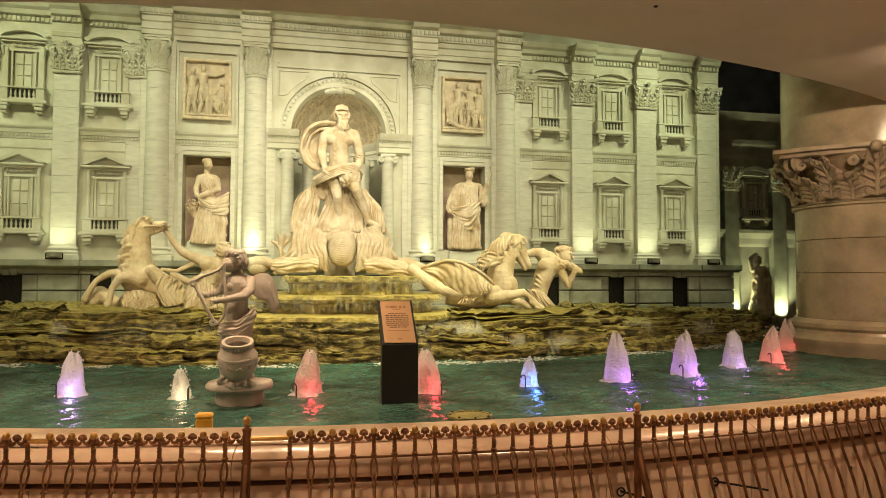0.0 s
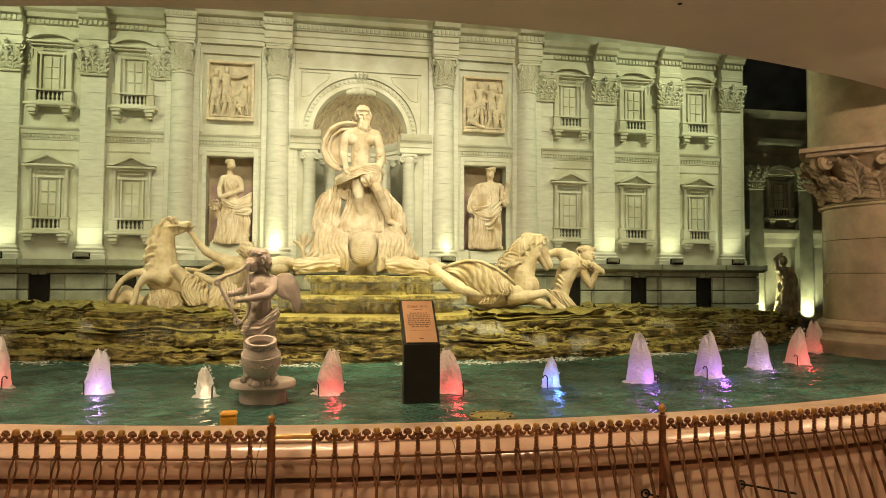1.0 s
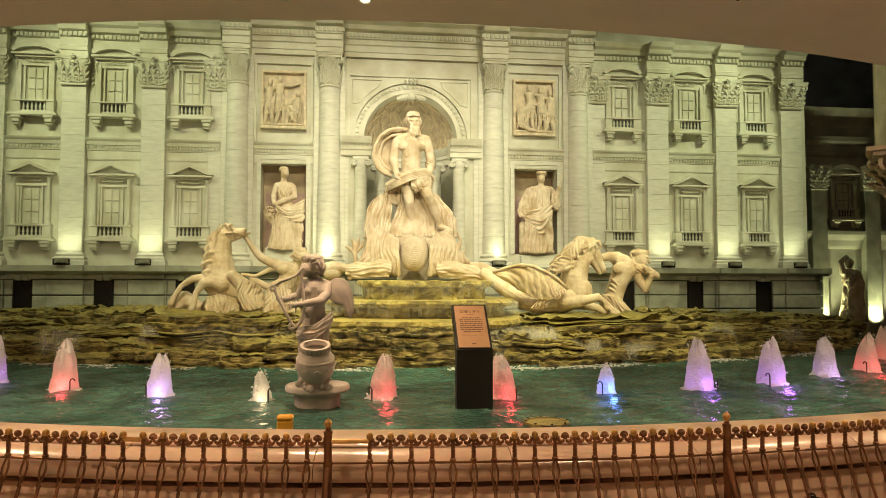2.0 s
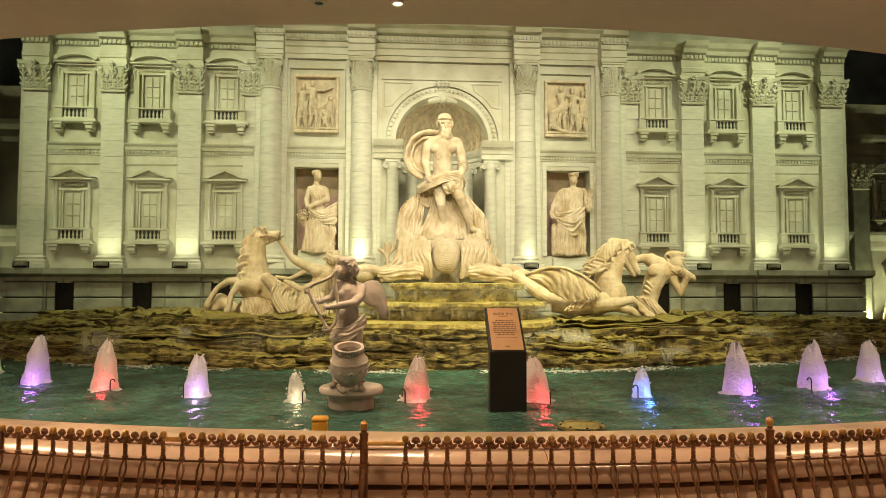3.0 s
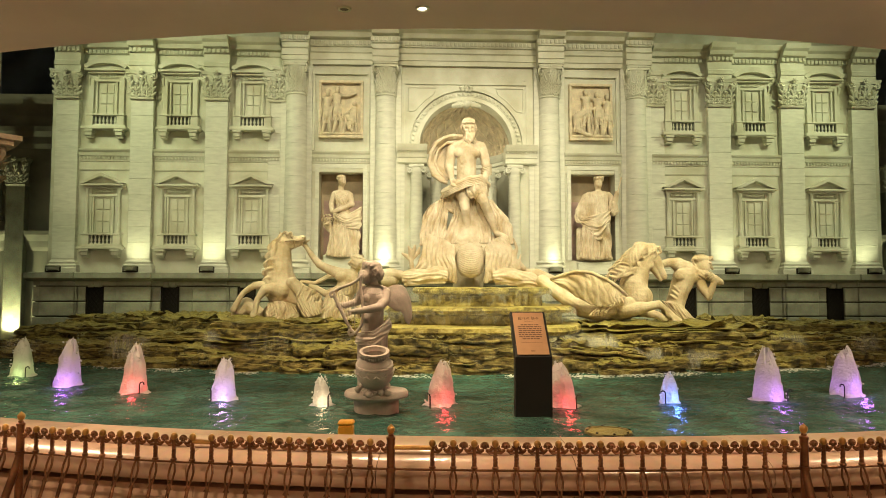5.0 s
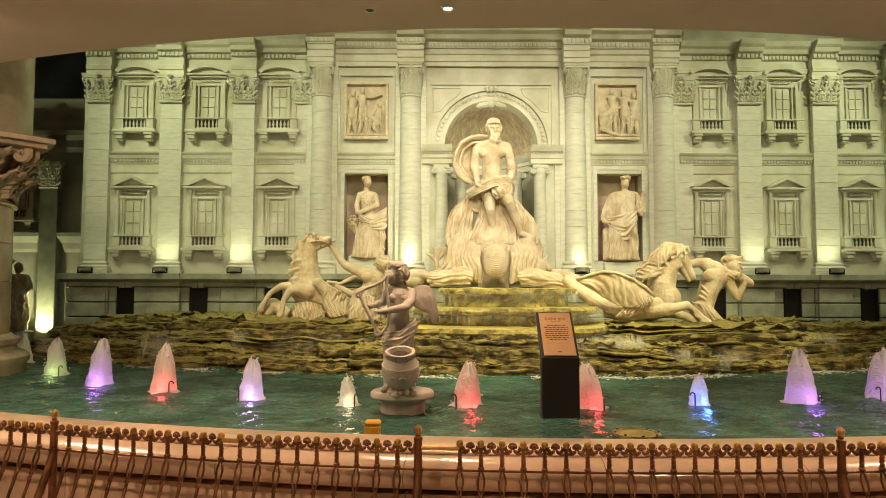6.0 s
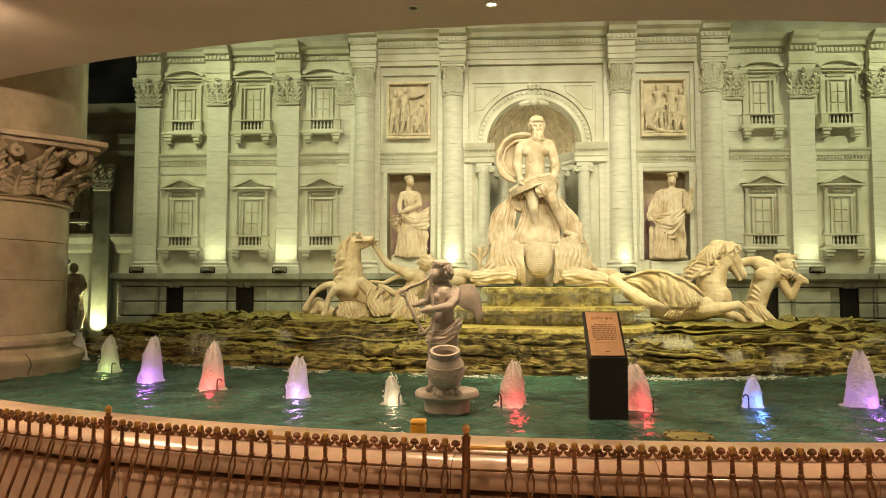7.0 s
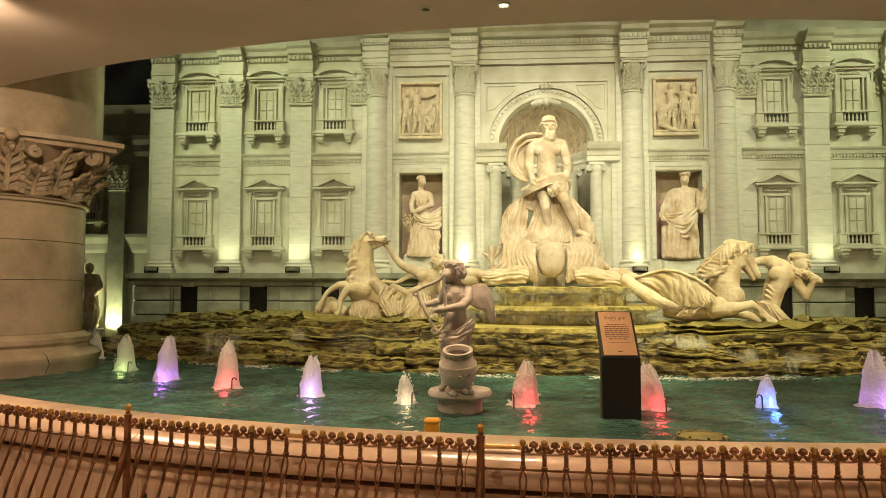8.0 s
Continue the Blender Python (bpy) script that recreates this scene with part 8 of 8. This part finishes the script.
def relief(cx, seed):
    w, h = 0.81, 1.07
    p = thing("relief_panel", "warm stone relief panel of draped standing forms", "relief", "relief panels", at=(cx, WALL_Y, 4.86))
    bm = bmesh.new()
    for x_a, x_b, z_a, z_b in ((-w / 2, w / 2, -h / 2, -h / 2 + 0.055), (-w / 2, w / 2, h / 2 - 0.05, h / 2), (-w / 2, -w / 2 + 0.05, -h / 2 + 0.055, h / 2 - 0.05), (w / 2 - 0.05, w / 2, -h / 2 + 0.055, h / 2 - 0.05)):
        box(bm, x_a, x_b, -0.09, 0.01, z_a, z_b)
    bmesh.ops.bevel(bm, geom=bm.edges[:], offset=0.008, segments=1, affect="EDGES")
    part("panel_frame", bm, RELIEF, p)
    bm = bmesh.new()
    box(bm, -w / 2 + 0.05, w / 2 - 0.05, -0.015, 0.005, -h / 2 + 0.055, h / 2 - 0.05)
    part("panel_back", bm, RELIEF, p)
    bm = bmesh.new()
    y = -0.055

    def body(x, top, lean, knees):
        ball(bm, (x, y - 0.015, top), 0.048, 12, (0.9, 0.8, 1.15))
        ball(bm, (x, y - 0.01, top + 0.045), 0.05, 12, (1.0, 0.7, 0.7))
        limb(bm, ((x - 0.065 + lean * 0.3, y, top - 0.10), 0.04), ((x + 0.065 + lean * 0.3, y, top - 0.10), 0.04))
        limb(bm, ((x + lean * 0.3, y, top - 0.13), 0.075), ((x + lean, y, top - 0.32), 0.07), ((x + lean, y, top - 0.42), 0.085))
        for s in (-1, 1):
            limb(bm, ((x + lean + s * 0.04, y, top - 0.42), 0.05), ((x + lean + s * 0.05 + knees, y - 0.02, top - 0.62), 0.04), ((x + lean + s * 0.07, y, -0.44), 0.03))
        folds(bm, 6, 0.014, (x + lean - 0.08, y - 0.05, top - 0.25), (x + lean + 0.08, y - 0.05, top - 0.25), (x + lean - 0.11, y - 0.05, top - 0.58), (x + lean + 0.11, y - 0.05, top - 0.58))

    if seed == 1:
        body(-0.07, 0.36, 0.0, 0.03)
        body(-0.24, 0.30, -0.02, 0.0)
        limb(bm, ((0.0, y, 0.26), 0.035), ((0.13, y, 0.25), 0.03), ((0.27, y, 0.30), 0.022))
        ball(bm, (0.25, y - 0.02, 0.10), 0.048, 12)
        limb(bm, ((0.24, y, 0.0), 0.06), ((0.20, y, -0.20), 0.08), ((0.08, y, -0.12), 0.045), ((0.05, y, -0.44), 0.03))
        limb(bm, ((0.22, y, -0.22), 0.07), ((0.13, y - 0.02, -0.28), 0.045), ((0.22, y, -0.44), 0.03))
        limb(bm, ((0.22, y, 0.0), 0.035), ((0.08, y - 0.02, -0.10), 0.03), ((-0.04, y - 0.02, -0.14), 0.025))
        folds(bm, 5, 0.013, (0.18, y - 0.05, 0.0), (0.30, y - 0.04, -0.05), (0.14, y - 0.05, -0.40), (0.30, y - 0.04, -0.42))
    else:
        body(-0.09, 0.36, 0.0, 0.0)
        body(0.12, 0.33, 0.02, 0.02)
        body(0.31, 0.28, -0.01, 0.0)
        ball(bm, (-0.02, y - 0.03, -0.02), 0.048, 12)
        limb(bm, ((-0.12, y - 0.02, -0.02), 0.075), ((-0.27, y - 0.01, -0.10), 0.085), ((-0.26, y - 0.02, -0.32), 0.06), ((-0.10, y - 0.02, -0.42), 0.04), ((0.0, y - 0.02, -0.44), 0.03))
        folds(bm, 6, 0.014, (-0.30, y - 0.06, 0.0), (-0.10, y - 0.07, 0.0), (-0.32, y - 0.05, -0.40), (-0.14, y - 0.06, -0.40))
        limb(bm, ((0.2, y - 0.02, 0.2), 0.03), ((0.05, y - 0.03, 0.05), 0.025), ((-0.02, y - 0.02, 0.04), 0.02))
    limb(bm, ((-0.34, y, -0.45), 0.025), ((0.34, y, -0.45), 0.025))
    data = merged("carving", bm, 0.006, RELIEF, 1)
    ob = piece("carving", data, p)
    tagged(ob, "carved standing and kneeling forms")


relief(-2.10, 1)
relief(2.525, 2)
# sunk field round each relief
for a, b in ((-2.60, -1.60), (2.03, 3.03)):
    bm = bmesh.new()
    for x_a, x_b, z_a, z_b in ((a - 0.02, a + 0.02, 4.1, 5.56), (b - 0.02, b + 0.02, 4.1, 5.56), (a + 0.02, b - 0.02, 5.52, 5.56)):
        box(bm, x_a, x_b, WALL_Y - 0.05, WALL_Y + 0.01, z_a, z_b)
    solid("trim", bm, PLASTER, "thin raised plaster border round a relief", "moulding", "relief borders", "structure")

# ---- floodlights on the ledge ----
flood = thing("floodlight", "small grey round floodlight on a bracket", "floodlight", "floodlights on the ledge", at=(FLOODS[0], 12.70, 1.85))
bm = bmesh.new()
lathe(bm, [(0.07, 0.03), (0.105, 0.045), (0.112, 0.08), (0.112, 0.12), (0.10, 0.122), (0.09, 0.085)], seg=24)
part("housing", bm, BASE_STONE, flood, smooth=True)
bm = bmesh.new()
lathe(bm, [(0.113, 0.096), (0.119, 0.10), (0.119, 0.114), (0.113, 0.118)], seg=24)
part("rim_ring", bm, BASE_STONE, flood, "pale ring", smooth=True)
bm = bmesh.new()
for s in (-1, 1):
    box(bm, s * 0.125 - 0.006, s * 0.125 + 0.006, -0.015, 0.015, 0.0, 0.10)
box(bm, -0.119, 0.119, -0.02, 0.02, 0.0, 0.03)
part("bracket", bm, IRON, flood)
bm = bmesh.new()
lathe(bm, [(0.001, 0.086), (0.089, 0.086)], seg=20)
part("lens", bm, LAMPGLASS, flood)
for fx in FLOODS[1:]:
    copy_thing(flood, pose(fx, 12.70, 1.85))

# ---- ceiling downlights ----
GLOW = bpy.data.materials.new("lamp_glow")
GLOW.use_nodes = True
GLOW.node_tree.nodes["Principled BSDF"].inputs["Emission Color"].default_value = (1.0, 0.85, 0.6, 1)
GLOW.node_tree.nodes["Principled BSDF"].inputs["Emission Strength"].default_value = 6.0
for k, (dx, dy) in enumerate(((-1.30, 5.91), (-0.68, 5.87))):
    dl = thing("downlight", "small round recessed ceiling downlight with pale ring", "downlight", "ceiling downlights", at=(dx, dy, CEILING))
    bm = bmesh.new()
    lathe(bm, [(0.036, -0.008), (0.042, -0.016), (0.052, -0.014), (0.056, -0.001), (0.045, -0.001)], seg=28)
    part("ring", bm, LAMPGLASS, dl, smooth=True)
    bm = bmesh.new()
    lathe(bm, [(0.001, -0.011), (0.03, -0.010), (0.037, -0.006)], seg=24)
    part("bulb", bm, GLOW if k else BLACK, dl)
bm = bmesh.new()
lathe(bm, [(0.001, -0.012), (0.012, -0.011), (0.02, -0.002)], (2.22, 5.5, CEILING), 14)
solid("sprinkler", bm, BLACK, "tiny dark sprinkler head in the ceiling", "sprinkler")

# ---- dark side wings behind the facade ----


def side_wing(x_a, x_b, statue_x, tag):
    wing = thing(tag, "dim grey stone side wing with pilasters and cornices", "facade", kind="structure")
    y = 15.2
    bm = bmesh.new()
    box(bm, x_a, x_b, y, y + 0.3, 0.0, 5.6)
    part("wing_wall", bm, WING_AND_SHADE, wing)
    for prof in ([(5.2, 0.02), (5.3, 0.05), (5.4, 0.12), (5.52, 0.2), (5.6, 0.26)], [(4.5, 0.02), (4.6, 0.06), (4.75, 0.06), (4.85, 0.14), (4.95, 0.16)], [(2.35, 0.02), (2.42, 0.05), (2.55, 0.08), (2.68, 0.15), (2.76, 0.16)]):
        bm = bmesh.new()
        moulding(bm, x_a, x_b, [(y - d, z) for z, d in prof], y + 0.1)
        part("wing_cornice", bm, WING_AND_SHADE, wing)
    return wing


side_wing(7.7, 13.0, 9.6, "wall_wing_east")
side_wing(-12.5, -6.9, -8.8, "wall_wing_west")


def figure_shape(bm):
    """A plain draped standing form with one raised arm."""
    ball(bm, (0, 0, 1.28), 0.095, 14, (0.9, 0.95, 1.2))
    limb(bm, ((-0.16, 0, 1.08), 0.075), ((0.15, 0, 1.08), 0.075))
    limb(bm, ((0, 0, 1.0), 0.16), ((0.02, 0, 0.75), 0.15), ((0.03, 0, 0.45), 0.19), ((0.0, 0, 0.08), 0.22))
    limb(bm, ((-0.17, 0, 1.1), 0.07), ((-0.24, -0.03, 1.3), 0.055), ((-0.10, -0.05, 1.42), 0.05))
    limb(bm, ((0.17, 0, 1.06), 0.07), ((0.26, -0.03, 0.86), 0.06), ((0.18, -0.14, 0.72), 0.05))
    folds(bm, 8, 0.03, (-0.14, -0.13, 0.85), (0.16, -0.13, 0.85), (-0.2, -0.18, 0.03), (0.22, -0.18, 0.03))
    folds(bm, 4, 0.03, (-0.14, -0.14, 0.95), (-0.1, -0.14, 0.8), (0.22, -0.12, 0.7), (0.22, -0.12, 0.55))


for cx, cy in ((10.05, 14.55), (-9.3, 14.55)):
    statue("wing_statue", figure_shape, (cx, cy, 0.72), 0.016, STATUE, "dim stone draped figure before the side wing", "wing statues", cut=(lambda x, y, z: 0.03 if z < 1.0 else 0.006, 9.0, 0.35))
    solid("statue_pedestal", chamfered(cx - 0.27, cx + 0.27, cy - 0.25, cy + 0.17, 0.0, 0.72, 0.02), BASE_STONE, "grey stone pedestal block under a wing statue", "pedestal", "wing pedestals")
for cx in (9.72, 11.05, -9.02, -10.35):
    p = thing("wing_pilaster", "dim grey pilaster lit yellow-green at its foot", "pilaster", "pilasters of the wings", "structure", (cx, 15.2, 0.5))
    part("shaft", chamfered(-0.19, 0.19, -0.16, 0.02, 0.0, 3.2, 0.01), BASE_STONE, p)
    piece("capital", PIER_CAP, p, (0, -0.06, 3.2), scale=(0.95, 1, 1.1))
    lamp("wing_flood_lamp", "SPOT", look((cx, 14.86, 0.55), (cx, 14.97, 2.4)), 150, (1.0, 1.0, 0.5), 0.03, 110, 0.9)
for cx in (10.42, -9.72):
    w = blind_window(cx, 3.0, True)
    w.location.y = 15.2
